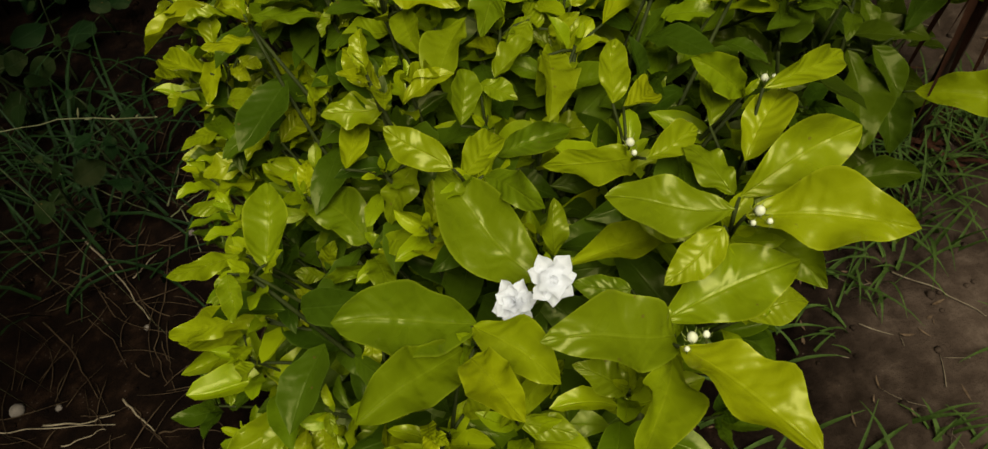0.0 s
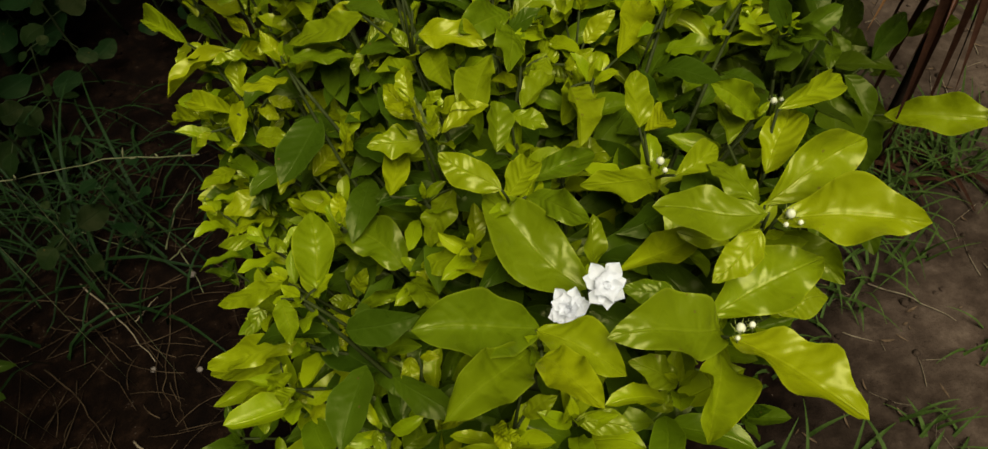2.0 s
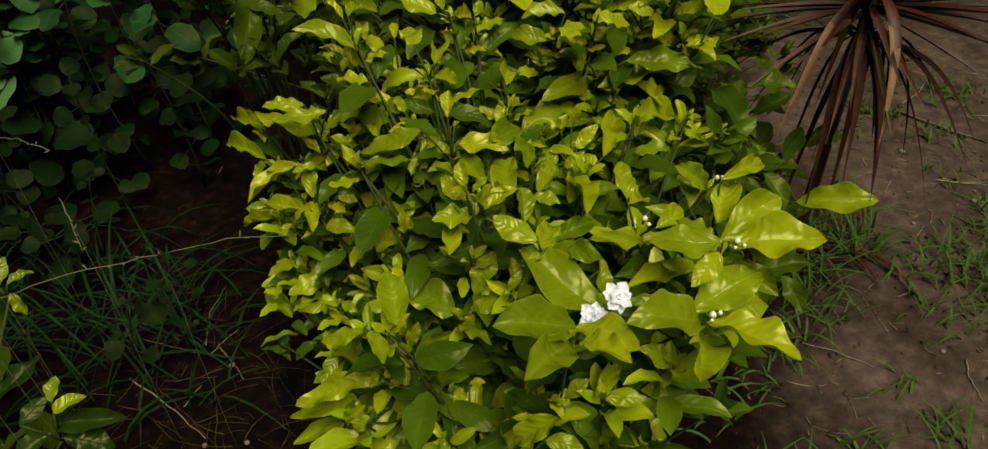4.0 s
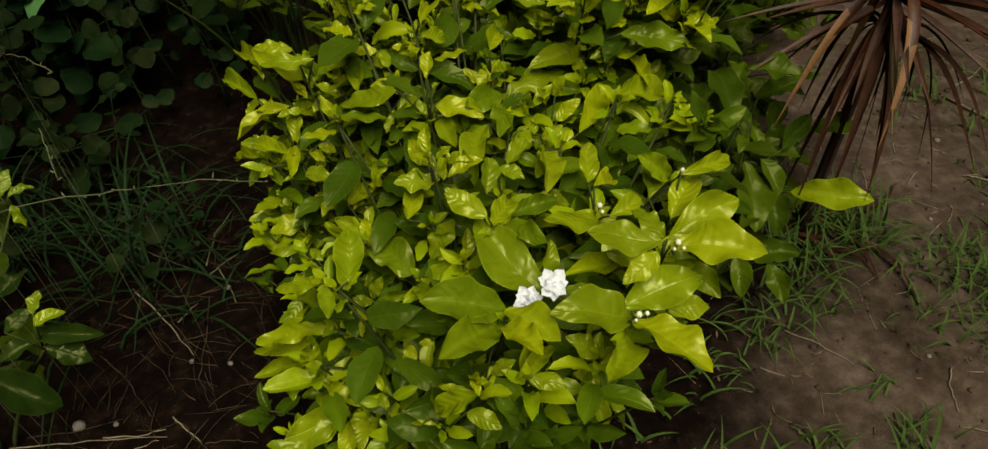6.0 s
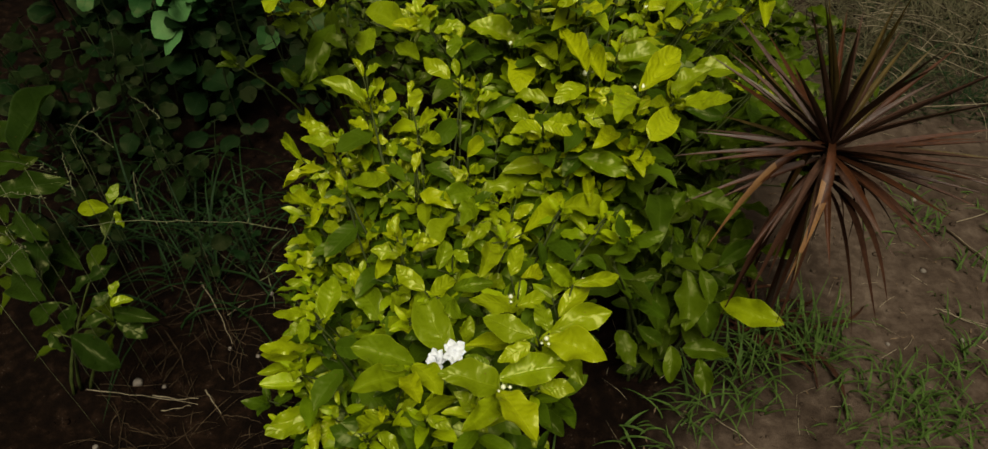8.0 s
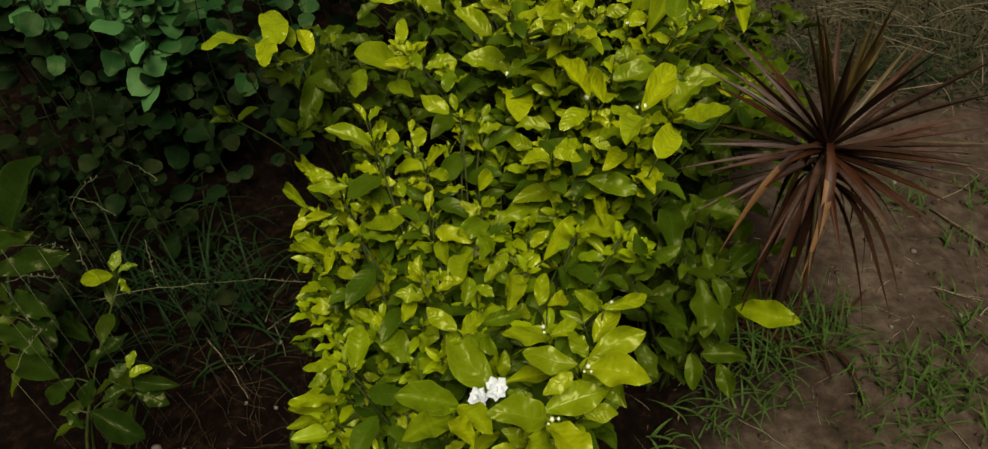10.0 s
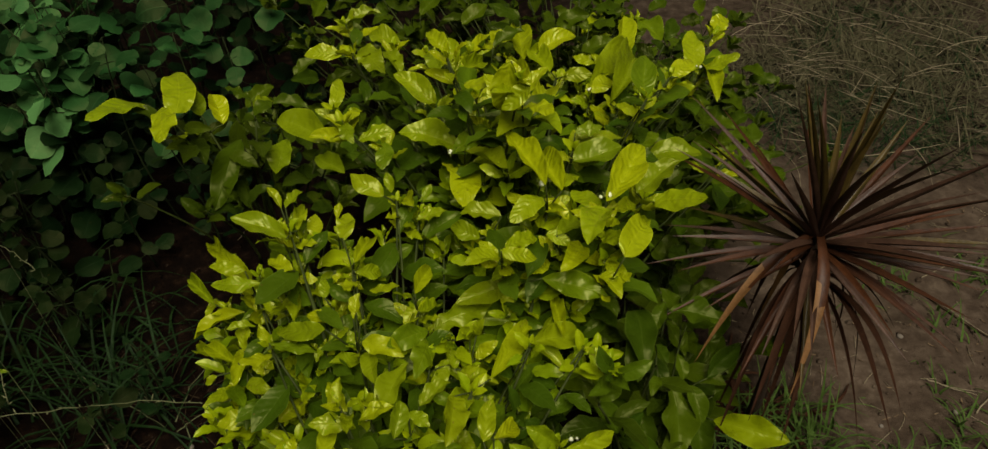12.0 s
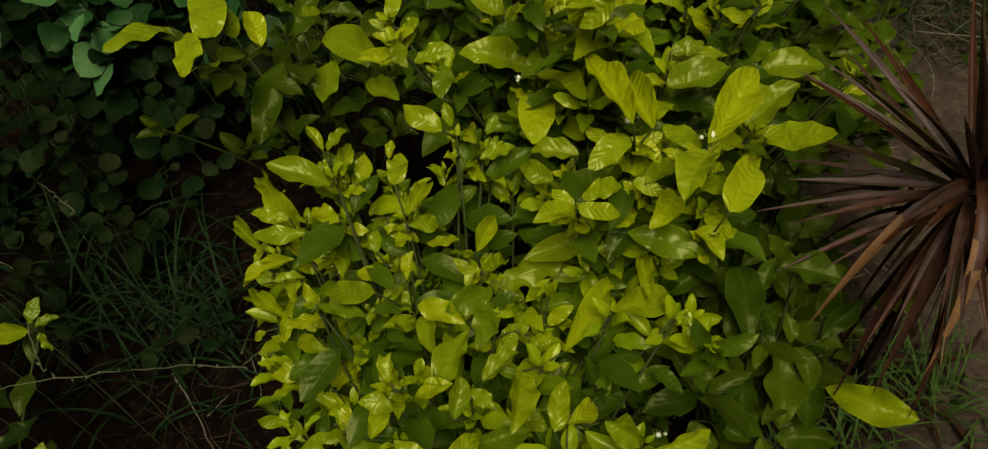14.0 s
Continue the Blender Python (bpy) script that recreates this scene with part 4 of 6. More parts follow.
back.leaf((0.131, 0.558, 0.441), (0.090, 0.542, 0.437), 0.018, mature=True)
back.leaf((0.248, 0.546, 0.473), (0.268, 0.507, 0.474), 0.028)
back.leaf((0.235, 0.520, 0.473), (0.253, 0.480, 0.474), 0.022)
back.leaf((0.089, 0.725, 0.498), (0.074, 0.633, 0.499), 0.043)
back.leaf((0.113, 0.765, 0.533), (0.066, 0.714, 0.529), 0.035, mature=True)
back.leaf((0.081, 0.713, 0.527), (0.132, 0.637, 0.557), 0.029, mature=True)
back.leaf((0.167, 0.697, 0.585), (0.199, 0.646, 0.599), 0.029)
back.leaf((0.178, 0.818, 0.545), (0.148, 0.958, 0.515), 0.043)
back.leaf((0.161, 0.664, 0.652), (0.127, 0.663, 0.622), 0.023)
back.leaf((0.178, 0.769, 0.548), (0.217, 0.890, 0.518), 0.034)
back.leaf((0.226, 0.696, 0.560), (0.264, 0.707, 0.562), 0.021, mature=True)
back.leaf((0.227, 0.717, 0.534), (0.295, 0.717, 0.536), 0.026, mature=True)
back.leaf((0.294, 0.935, 0.475), (0.338, 0.986, 0.482), 0.028)
back.leaf((0.313, 0.881, 0.487), (0.389, 1.046, 0.474), 0.050, mature=True)
back.leaf((0.343, 0.790, 0.550), (0.353, 0.863, 0.580), 0.046, mature=True)
back.leaf((0.338, 0.861, 0.483), (0.373, 0.871, 0.480), 0.029)
back.leaf((0.405, 0.938, 0.462), (0.455, 0.915, 0.493), 0.034)
back.leaf((0.403, 0.886, 0.529), (0.449, 0.929, 0.533), 0.028)
back.leaf((0.369, 0.824, 0.422), (0.454, 0.822, 0.427), 0.043, mature=True)
back.leaf((0.343, 0.807, 0.448), (0.384, 0.837, 0.459), 0.027, mature=True)
back.leaf((0.102, 0.834, 0.543), (0.074, 0.760, 0.573), 0.024)
back.leaf((0.077, 0.926, 0.529), (0.122, 1.012, 0.499), 0.028)
back.leaf((0.070, 0.749, 0.511), (-0.006, 0.752, 0.541), 0.050)
back.leaf((0.042, 0.840, 0.526), (-0.018, 0.881, 0.556), 0.035)
back.leaf((0.064, 0.753, 0.650), (0.041, 0.796, 0.663), 0.021)
back.leaf((0.103, 1.042, 0.502), (0.159, 1.129, 0.480), 0.030)
back.leaf((0.189, 1.147, 0.470), (0.141, 1.169, 0.474), 0.036)
back.leaf((0.194, 1.051, 0.476), (0.193, 1.182, 0.477), 0.040)
back.leaf((0.221, 1.060, 0.487), (0.291, 1.095, 0.501), 0.037)
back.leaf((0.235, 1.007, 0.476), (0.210, 1.094, 0.483), 0.036)
back.leaf((0.255, 0.997, 0.471), (0.305, 0.989, 0.477), 0.037, mature=True)
back.leaf((0.365, 1.073, 0.455), (0.399, 1.201, 0.483), 0.041)
back.leaf((0.326, 1.040, 0.474), (0.283, 1.067, 0.471), 0.032)
back.leaf((0.486, 1.019, 0.458), (0.509, 1.121, 0.484), 0.040)
back.leaf((0.496, 0.989, 0.479), (0.548, 0.981, 0.508), 0.034)
back.leaf((0.507, 1.019, 0.469), (0.498, 0.917, 0.466), 0.031)
back.leaf((0.553, 1.136, 0.469), (0.598, 1.189, 0.473), 0.033)
back.leaf((-0.038, 1.006, 0.527), (-0.012, 0.953, 0.518), 0.042, mature=True)
back.leaf((-0.140, 1.304, 0.438), (-0.068, 1.321, 0.452), 0.065, mature=True)
back.leaf((-0.134, 1.161, 0.442), (-0.206, 1.172, 0.443), 0.036)
back.leaf((-0.102, 1.189, 0.441), (-0.052, 1.101, 0.438), 0.048, mature=True)
back.leaf((0.031, 1.017, 0.518), (0.050, 0.950, 0.516), 0.032, mature=True)
back.leaf((0.141, 0.692, 0.671), (0.128, 0.688, 0.603), 0.034)
back.leaf((-0.012, 1.026, 0.529), (-0.068, 1.067, 0.532), 0.055, mature=True)
back.leaf((-0.133, 0.974, 0.445), (-0.125, 1.042, 0.463), 0.024)
back.leaf((-0.087, 0.783, 0.541), (-0.061, 0.806, 0.543), 0.017)
back.leaf((-0.087, 0.780, 0.536), (-0.070, 0.742, 0.529), 0.026, mature=True)
back.leaf((-0.031, 0.760, 0.518), (-0.032, 0.711, 0.506), 0.043, mature=True)
back.leaf((0.165, 0.720, 0.590), (0.121, 0.661, 0.585), 0.038, mature=True)
back.leaf((0.297, 0.956, 0.462), (0.397, 1.089, 0.477), 0.056, mature=True)
back.leaf((0.220, 0.671, 0.534), (0.290, 0.695, 0.536), 0.041, mature=True)
back.leaf((0.488, 0.803, 0.430), (0.474, 0.830, 0.432), 0.020, mature=True)
back.leaf((0.326, 1.168, 0.461), (0.358, 1.233, 0.476), 0.040)
back.leaf((0.431, 1.237, 0.457), (0.467, 1.158, 0.446), 0.056, mature=True)
back.leaf((0.123, 0.620, 0.489), (0.070, 0.632, 0.491), 0.034, mature=True)
back.leaf((0.094, 0.606, 0.465), (0.056, 0.632, 0.467), 0.035, mature=True)
back.leaf((0.126, 0.551, 0.441), (0.060, 0.520, 0.437), 0.030, mature=True)
back.leaf((0.166, 0.530, 0.462), (0.242, 0.498, 0.458), 0.032, mature=True)
back.blooms = [Vector((0.170, 0.580, 0.568)), Vector((0.246, 0.550, 0.569))]
back.grow(rosette=(0.040, 0.060))
back.thicken(210, (0.030, 0.095), (0.038, 0.058), 0.03, False, 0.02, 0.24)
back.thicken(100, (0.06, 0.25), (0.045, 0.075), 0.05, True, -0.02, 0.27)
bud_cluster(back, 0.170, 0.595, 0.558, 40, 3, 0.0082)
bud_cluster(back, 0.246, 0.565, 0.559, 41, 3, 0.0082)
bud_cluster(back, 0.208, 0.553, 0.497, 50, 2, 0.005)
bud_cluster(back, 0.288, 0.932, 0.483, 51, 2, 0.005)
bud_cluster(back, 0.062, 0.680, 0.552, 52, 2, 0.005)
bud_cluster(back, 0.488, 0.991, 0.482, 53, 2, 0.005)
back.finish()
side_shoot = Shrub("young jasmine shoot reaching out of the dark weeds", (-0.24, 0.9, 0.0), 13, 0.03, True)
side_shoot.leaf((-0.334, 0.760, 0.594), (-0.379, 0.690, 0.619), 0.031, bright=True)
side_shoot.leaf((-0.291, 0.740, 0.590), (-0.310, 0.837, 0.600), 0.043, bright=True)
side_shoot.leaf((-0.297, 0.722, 0.611), (-0.282, 0.649, 0.608), 0.033, bright=True)
side_shoot.leaf((-0.281, 0.768, 0.542), (-0.309, 0.701, 0.571), 0.020, mature=True)
side_shoot.leaf((-0.275, 0.781, 0.560), (-0.291, 0.803, 0.599), 0.037, mature=True)
side_shoot.leaf((-0.250, 0.784, 0.543), (-0.271, 0.831, 0.564), 0.031, bright=True)
side_shoot.leaf((-0.239, 0.805, 0.503), (-0.271, 0.713, 0.446), 0.036)
side_shoot.leaf((-0.259, 0.958, 0.463), (-0.233, 1.000, 0.448), 0.035, mature=True)
side_shoot.leaf((-0.247, 0.923, 0.496), (-0.293, 0.950, 0.507), 0.019)
side_shoot.leaf((-0.190, 0.835, 0.514), (-0.109, 0.783, 0.510), 0.045, mature=True)
side_shoot.leaf((-0.177, 0.818, 0.491), (-0.186, 0.750, 0.476), 0.049, mature=True)
side_shoot.leaf((-0.209, 0.795, 0.547), (-0.191, 0.831, 0.550), 0.029)
side_shoot.leaf((-0.136, 0.795, 0.473), (-0.091, 0.755, 0.470), 0.028, mature=True)
side_shoot.grow(2)
side_shoot.thicken(16, (0.03, 0.12), (0.04, 0.06), 0.03, True)
side_shoot.finish()
low = Shrub("low jasmine with dull spotted leaves, shade painted in, beside the dracaena", (0.3, 0.5, 0.0), 14, 0.03, True)
low.leaf((0.242, 0.558, 0.320), (0.320, 0.592, 0.285), 0.035)
low.leaf((0.219, 0.396, 0.392), (0.256, 0.440, 0.390), 0.032)
low.leaf((0.286, 0.523, 0.402), (0.283, 0.440, 0.389), 0.038)
low.leaf((0.372, 0.554, 0.330), (0.419, 0.547, 0.357), 0.026)
low.leaf((0.372, 0.573, 0.314), (0.342, 0.598, 0.362), 0.035)
low.leaf((0.394, 0.501, 0.281), (0.453, 0.544, 0.299), 0.027)
low.leaf((0.314, 0.501, 0.359), (0.322, 0.472, 0.356), 0.020)
low.leaf((0.305, 0.452, 0.356), (0.291, 0.427, 0.353), 0.019)
low.leaf((0.286, 0.515, 0.374), (0.276, 0.439, 0.364), 0.039)
low.leaf((0.398, 0.460, 0.243), (0.480, 0.407, 0.262), 0.042, mature=True)
low.leaf((0.349, 0.507, 0.264), (0.349, 0.434, 0.201), 0.059)
low.leaf((0.368, 0.500, 0.270), (0.385, 0.458, 0.241), 0.045)
low.leaf((0.385, 0.492, 0.232), (0.385, 0.435, 0.187), 0.045)
low.leaf((0.336, 0.443, 0.152), (0.335, 0.395, 0.116), 0.034)
low.leaf((0.381, 0.431, 0.139), (0.393, 0.384, 0.104), 0.036)
low.leaf((0.356, 0.447, 0.142), (0.429, 0.435, 0.143), 0.034)
low.leaf((0.279, 0.456, 0.182), (0.318, 0.430, 0.168), 0.037)
low.leaf((0.300, 0.479, 0.176), (0.334, 0.456, 0.166), 0.034)
low.leaf((0.274, 0.560, 0.276), (0.287, 0.523, 0.252), 0.036)
low.leaf((0.322, 0.562, 0.308), (0.321, 0.514, 0.271), 0.041)
low.leaf((0.355, 0.524, 0.310), (0.357, 0.492, 0.291), 0.026)
low.leaf((0.306, 0.508, 0.221), (0.314, 0.452, 0.176), 0.039)
low.leaf((0.251, 0.463, 0.159), (0.282, 0.416, 0.125), 0.039)
low.leaf((0.331, 0.524, 0.398), (0.397, 0.505, 0.392), 0.034)
low.leaf((0.327, 0.531, 0.405), (0.308, 0.499, 0.386), 0.030)

low_rng = random.Random(61)
for _ in range(40):
    px, py = low_rng.uniform(0.31, 0.50), low_rng.uniform(0.52, 0.92)
    pz = 0.15 + 0.10 * low_rng.random() + 0.12 * (py - 0.5)
    ang = low_rng.uniform(0, 6.28)
    low.leaf((px, py, pz), (px + 0.06 * math.cos(ang), py + 0.06 * math.sin(ang), pz + 0.02), 0.036)
low.grow(2)
low.thicken(12, (0.03, 0.10), (0.045, 0.06), 0.03)
low.finish()

foot = Shrub("low yellowing jasmine shoot at the foot of the shrub", (0.07, 0.30, 0.0), 18, 0.02, True)
foot.leaf((0.105, 0.312, 0.075), (0.118, 0.262, 0.050), 0.024, mature=True)
foot.leaf((0.112, 0.315, 0.075), (0.150, 0.290, 0.045), 0.022, mature=True)
foot.leaf((0.020, 0.262, 0.060), (-0.008, 0.218, 0.055), 0.028, mature=True)
foot.leaf((0.048, 0.290, 0.080), (0.062, 0.228, 0.045), 0.036)
foot.leaf((0.060, 0.298, 0.085), (0.108, 0.262, 0.065), 0.030)
foot.leaf((0.128, 0.360, 0.085), (0.170, 0.322, 0.060), 0.036)
foot.leaf((0.030, 0.275, 0.065), (0.022, 0.216, 0.030), 0.024)
foot.leaf((0.085, 0.305, 0.080), (0.092, 0.250, 0.040), 0.026)
foot.grow(1)
foot.finish()

far = Shrub("jasmine bush standing behind, shade painted in its leaves", (0.30, 1.12, 0.0), 15, 0.12, True)
far_rng = random.Random(77)
for _ in range(60):
    px, py = far_rng.uniform(-0.30, 0.50), far_rng.uniform(0.98, 1.6)
    pz = 0.40 + 0.06 * far_rng.random() + 0.10 * math.sin(7 * px) * math.cos(5 * py)
    ang = far_rng.uniform(0, 6.28)
    far.leaf((px, py, pz), (px + 0.06 * math.cos(ang), py + 0.06 * math.sin(ang), pz + 0.02), 0.036)
for _ in range(34):
    px, py = far_rng.uniform(0.40, 0.66), far_rng.uniform(0.86, 1.3)
    pz = 0.30 - 0.35 * abs(px - 0.45) + 0.05 * far_rng.random()
    ang = far_rng.uniform(0, 6.28)
    far.leaf((px, py, pz), (px + 0.065 * math.cos(ang), py + 0.065 * math.sin(ang), pz + 0.015), 0.04)
for _ in range(26):
    px, py = far_rng.uniform(0.52, 0.74), far_rng.uniform(1.25, 1.7)
    pz = 0.16 + 0.12 * far_rng.random()
    ang = far_rng.uniform(0, 6.28)
    far.leaf((px, py, pz), (px + 0.065 * math.cos(ang), py + 0.065 * math.sin(ang), pz + 0.01), 0.04)
far.grow()
far.thicken(160, (0.0, 0.18), (0.045, 0.075), 0.07, True)
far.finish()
# most of these leaves carry painted deep shade in their colour
sapling = Shrub("young jasmine with insect-eaten leaves growing among weeds", (-0.681, 0.399, 0.0), 16, 0.02, True, DEEP_SHADE_MESHES)
sapling.leaf((-0.509, 0.364, 0.281), (-0.480, 0.378, 0.281), 0.027, bright=True)
sapling.leaf((-0.583, 0.389, 0.280), (-0.519, 0.426, 0.304), 0.024)
sapling.leaf((-0.566, 0.331, 0.248), (-0.496, 0.307, 0.207), 0.043)
sapling.leaf((-0.545, 0.368, 0.271), (-0.518, 0.389, 0.279), 0.025)
sapling.leaf((-0.559, 0.364, 0.282), (-0.581, 0.342, 0.244), 0.026)
sapling.leaf((-0.563, 0.351, 0.240), (-0.525, 0.370, 0.245), 0.028)
sapling.leaf((-0.525, 0.377, 0.252), (-0.455, 0.376, 0.236), 0.023)
sapling.leaf((-0.516, 0.366, 0.240), (-0.472, 0.357, 0.215), 0.025)
sapling.leaf((-0.604, 0.383, 0.259), (-0.649, 0.364, 0.225), 0.033)
sapling.leaf((-0.610, 0.345, 0.234), (-0.594, 0.331, 0.204), 0.030)
sapling.leaf((-0.508, 0.371, 0.289), (-0.505, 0.396, 0.301), 0.015, mature=True)
sapling.leaf((-0.586, 0.548, 0.303), (-0.645, 0.551, 0.291), 0.026, mature=True)
sapling.leaf((-0.578, 0.552, 0.306), (-0.551, 0.566, 0.306), 0.026, mature=True)
sapling.leaf((-0.581, 0.553, 0.293), (-0.571, 0.541, 0.265), 0.023, mature=True)
sapling.leaf((-0.592, 0.560, 0.301), (-0.583, 0.591, 0.318), 0.018, mature=True)
sapling.grow(1)
sapling.finish()
# jasmine leaves, darkened in colour to stand for deep shade
edge = Shrub("jasmine bush among long grass, deep shade painted in its leaves", (-1.002, 0.674, 0.0), 17, 0.03, True, DEEP_SHADE_MESHES)
edge.leaf((-0.768, 0.533, 0.330), (-0.642, 0.559, 0.350), 0.036)
edge.leaf((-0.748, 0.607, 0.360), (-0.773, 0.790, 0.380), 0.049)
edge.leaf((-0.846, 0.691, 0.340), (-0.737, 0.659, 0.360), 0.043)
edge.leaf((-0.754, 0.537, 0.280), (-0.654, 0.473, 0.300), 0.036)
edge.leaf((-0.765, 0.481, 0.270), (-0.647, 0.409, 0.290), 0.040)
edge.leaf((-0.744, 0.468, 0.220), (-0.637, 0.398, 0.240), 0.040)
edge.leaf((-0.785, 0.561, 0.360), (-0.696, 0.561, 0.380), 0.039)
edge.leaf((-0.668, 0.440, 0.250), (-0.715, 0.529, 0.270), 0.039)
edge.leaf((-0.717, 0.561, 0.200), (-0.638, 0.486, 0.220), 0.035)
edge.leaf((-0.711, 0.549, 0.180), (-0.676, 0.441, 0.200), 0.038)
edge.grow(1)
edge.finish()


# ---- red-leaved dracaena ----
def build_dracaena(x, y, top, seed):
    r = random.Random(seed)
    ob = tagged(empty("dracaena", x, y, 0), "spiky red-brown dracaena with tan dead lower leaves", "plant")
    trunk = Heap()
    trunk.put(*tube([(x + 0.015, y + 0.03, -0.01), (x + 0.01, y + 0.02, 0.12), (x, y, top - 0.03), (x, y, top + 0.01)], [0.011, 0.009, 0.008, 0.006], 10))
    part("trunk", trunk.mesh("trunk", BARK), ob, None, "thin brown trunk")

    def strap(v):
        return (0.62 + 0.38 * min(1, v * 3.2)) * (1 if v < 0.38 else max(0.02, 1 - ((v - 0.38) / 0.62) ** 1.25))

    spikes = [(radians(az), radians(el), r.uniform(0.245, 0.285)) for az, el in SPIKES]
    spikes += [(radians(az), radians(el), n) for az, el, n in LOW_SPIKES]
    spikes += [(k * 2.39996, radians(r.uniform(70, 88)), r.uniform(0.15, 0.24)) for k in range(6)]
    spikes += [(radians(r.uniform(-20, 170)), radians(r.uniform(-14, 30)), r.uniform(0.18, 0.24)) for _ in range(5)]
    spikes += [(radians(r.uniform(-65, 60)), radians(r.uniform(-8, 40)), r.uniform(0.17, 0.22)) for _ in range(10)]
    spikes += [(radians(r.uniform(130, 250)), radians(r.uniform(10, 50)), r.uniform(0.15, 0.20)) for _ in range(7)]
    for i, (a, el, length) in enumerate(spikes):
        droop = r.uniform(0.0, 0.06)
        el += 2 * droop
        wide = r.uniform(0.0112, 0.0152)
        f = max(0.0, 0.6 - el / 2)
        mat = OLIVE if el > 1.2 or i % 9 == 4 else RED_UPPER if el > 0.5 or i % 3 == 0 else RED
        verts, faces, uvs = [], [], []
        n, c = 10, 5
        bend = r.uniform(-0.012, 0.012)
        ca, sa = math.cos(a), math.sin(a)
        for k in range(n + 1):
            v = k / n
            d = length * v
            e = el - droop * 3.2 * v * v
            rad, h = 0.008 + d * math.cos(el - droop * 2 * v), d * math.sin(el - droop * 2 * v)
            w = wide * strap(v) * 0.5
            for j in (-1.0, -0.55, 0.0, 0.55, 1.0):
                across = j * w * 0.86 + bend * v * v
                px, py = rad * ca - across * sa, rad * sa + across * ca
                lift = abs(j) ** 0.8 * w * 0.85
                verts.append((x + px - lift * math.sin(e) * ca, y + py - lift * math.sin(e) * sa, top - 0.05 * f + h + lift * math.cos(e)))
                uvs.append((0.5 + 0.5 * j, v))
        for k in range(n):
            for j in range(4):
                faces.append((k * c + j, k * c + j + 1, (k + 1) * c + j + 1, (k + 1) * c + j))
        part("leaf", mesh_from("leaf", verts, faces, mat, uvs), ob)

    def hanging(tx, ty, tz, wide, mat, k):
        a, b = Vector((x, y, top - (0.004 if mat is TAN else 0.07))), Vector((tx, ty, tz))
        sway = r.uniform(-0.012, 0.012)
        verts, faces, uvs = [], [], []
        side = (b - a).cross(Vector((0, 0, 1))).normalized()
        for i in range(21):
            v = i / 20
            p = a.lerp(b, v)
            p.x, p.y = a.x + (b.x - a.x) * v ** 0.7 + sway * math.sin(3.1 * v + k), a.y + (b.y - a.y) * v ** 0.7
            p.z = a.z + (b.z - a.z) * v ** 1.45 + 0.012 * math.sin(math.pi * v)
            w = wide * strap(v) * 0.5
            for j in range(-1, 2):
                verts.append(tuple(p + side * (j * w * 0.9) + Vector((0, 0, abs(j) * w * 0.7))))
                uvs.append((0.5 + 0.5 * j, v))
        for i in range(20):
            for j in range(2):
                faces.append((i * 3 + j, i * 3 + j + 1, (i + 1) * 3 + j + 1, (i + 1) * 3 + j))
        me = mesh_from("leaf", verts, faces, RED if mat is TAN else mat, uvs)
        if mat is TAN:
            me.materials.append(TAN)
            for face in me.polygons:
                face.material_index = 1 if face.index >= (15 if face.index % 2 else 20) else 0
        part("leaf", me, ob, None, "red-brown leaf with a dead tan end" if mat is TAN else "")

    for k, (tx, ty, tz) in enumerate(DEAD_TIPS):
        hanging(tx, ty, tz, r.uniform(0.014, 0.0165) if k < 3 else r.uniform(0.007, 0.010), TAN if k < 3 else WITHERED, k)
    for k in range(26):
        a, d = r.uniform(0, 6.28), r.uniform(0.01, 0.08) if k < 8 else r.uniform(0.11, 0.19)
        z = r.uniform(0.02, 0.30) if k < 8 else r.uniform(0.17, 0.33)
        hanging(x + d * math.cos(a), y + d * math.sin(a), z, r.uniform(0.008, 0.013), WITHERED, k)


# azimuth and elevation of the leaves of the rosette
SPIKES = [
    (71, 22), (79, 23), (-150, 64), (59, 9), (52, 17), (35, 18), (-86, 59), (14, 3), (114, -6), (105, 2), (98, 9), (86, -2),
    (120, 22), (61, 11), (-143, 67), (-125, 60), (-113, 56), (-93, 55), (42, -6), (-142, 50), (-40, 52), (-60, 46), (-170, 45),
]
# the same with their lengths, for the shorter ones that lean out and down
LOW_SPIKES = [
    (-22, 23, 0.20), (-45, 26, 0.20), (-47, 19, 0.20), (-57, 11, 0.19), (-74, -11, 0.17), (-61, -2, 0.19), (-99, -21, 0.16), (-110, -12, 0.15),
    (-110, -27, 0.18), (-135, -29, 0.18), (-131, -19, 0.16), (-169, -16, 0.21), (179, -4, 0.21), (177, 6, 0.18), (-174, 1, 0.18), (-160, -12, 0.16),
    (148, -11, 0.19), (136, -10, 0.18), (-85, 8, 0.17), (-122, 2, 0.17),
]
DEAD_TIPS = [(0.464, 0.421, 0.337), (0.362, 0.487, 0.335), (0.464, 0.555, 0.320), (0.614, 0.585, 0.250), (0.558, 0.550, 0.100)]
build_dracaena(0.521, 0.564, 0.484, 4)


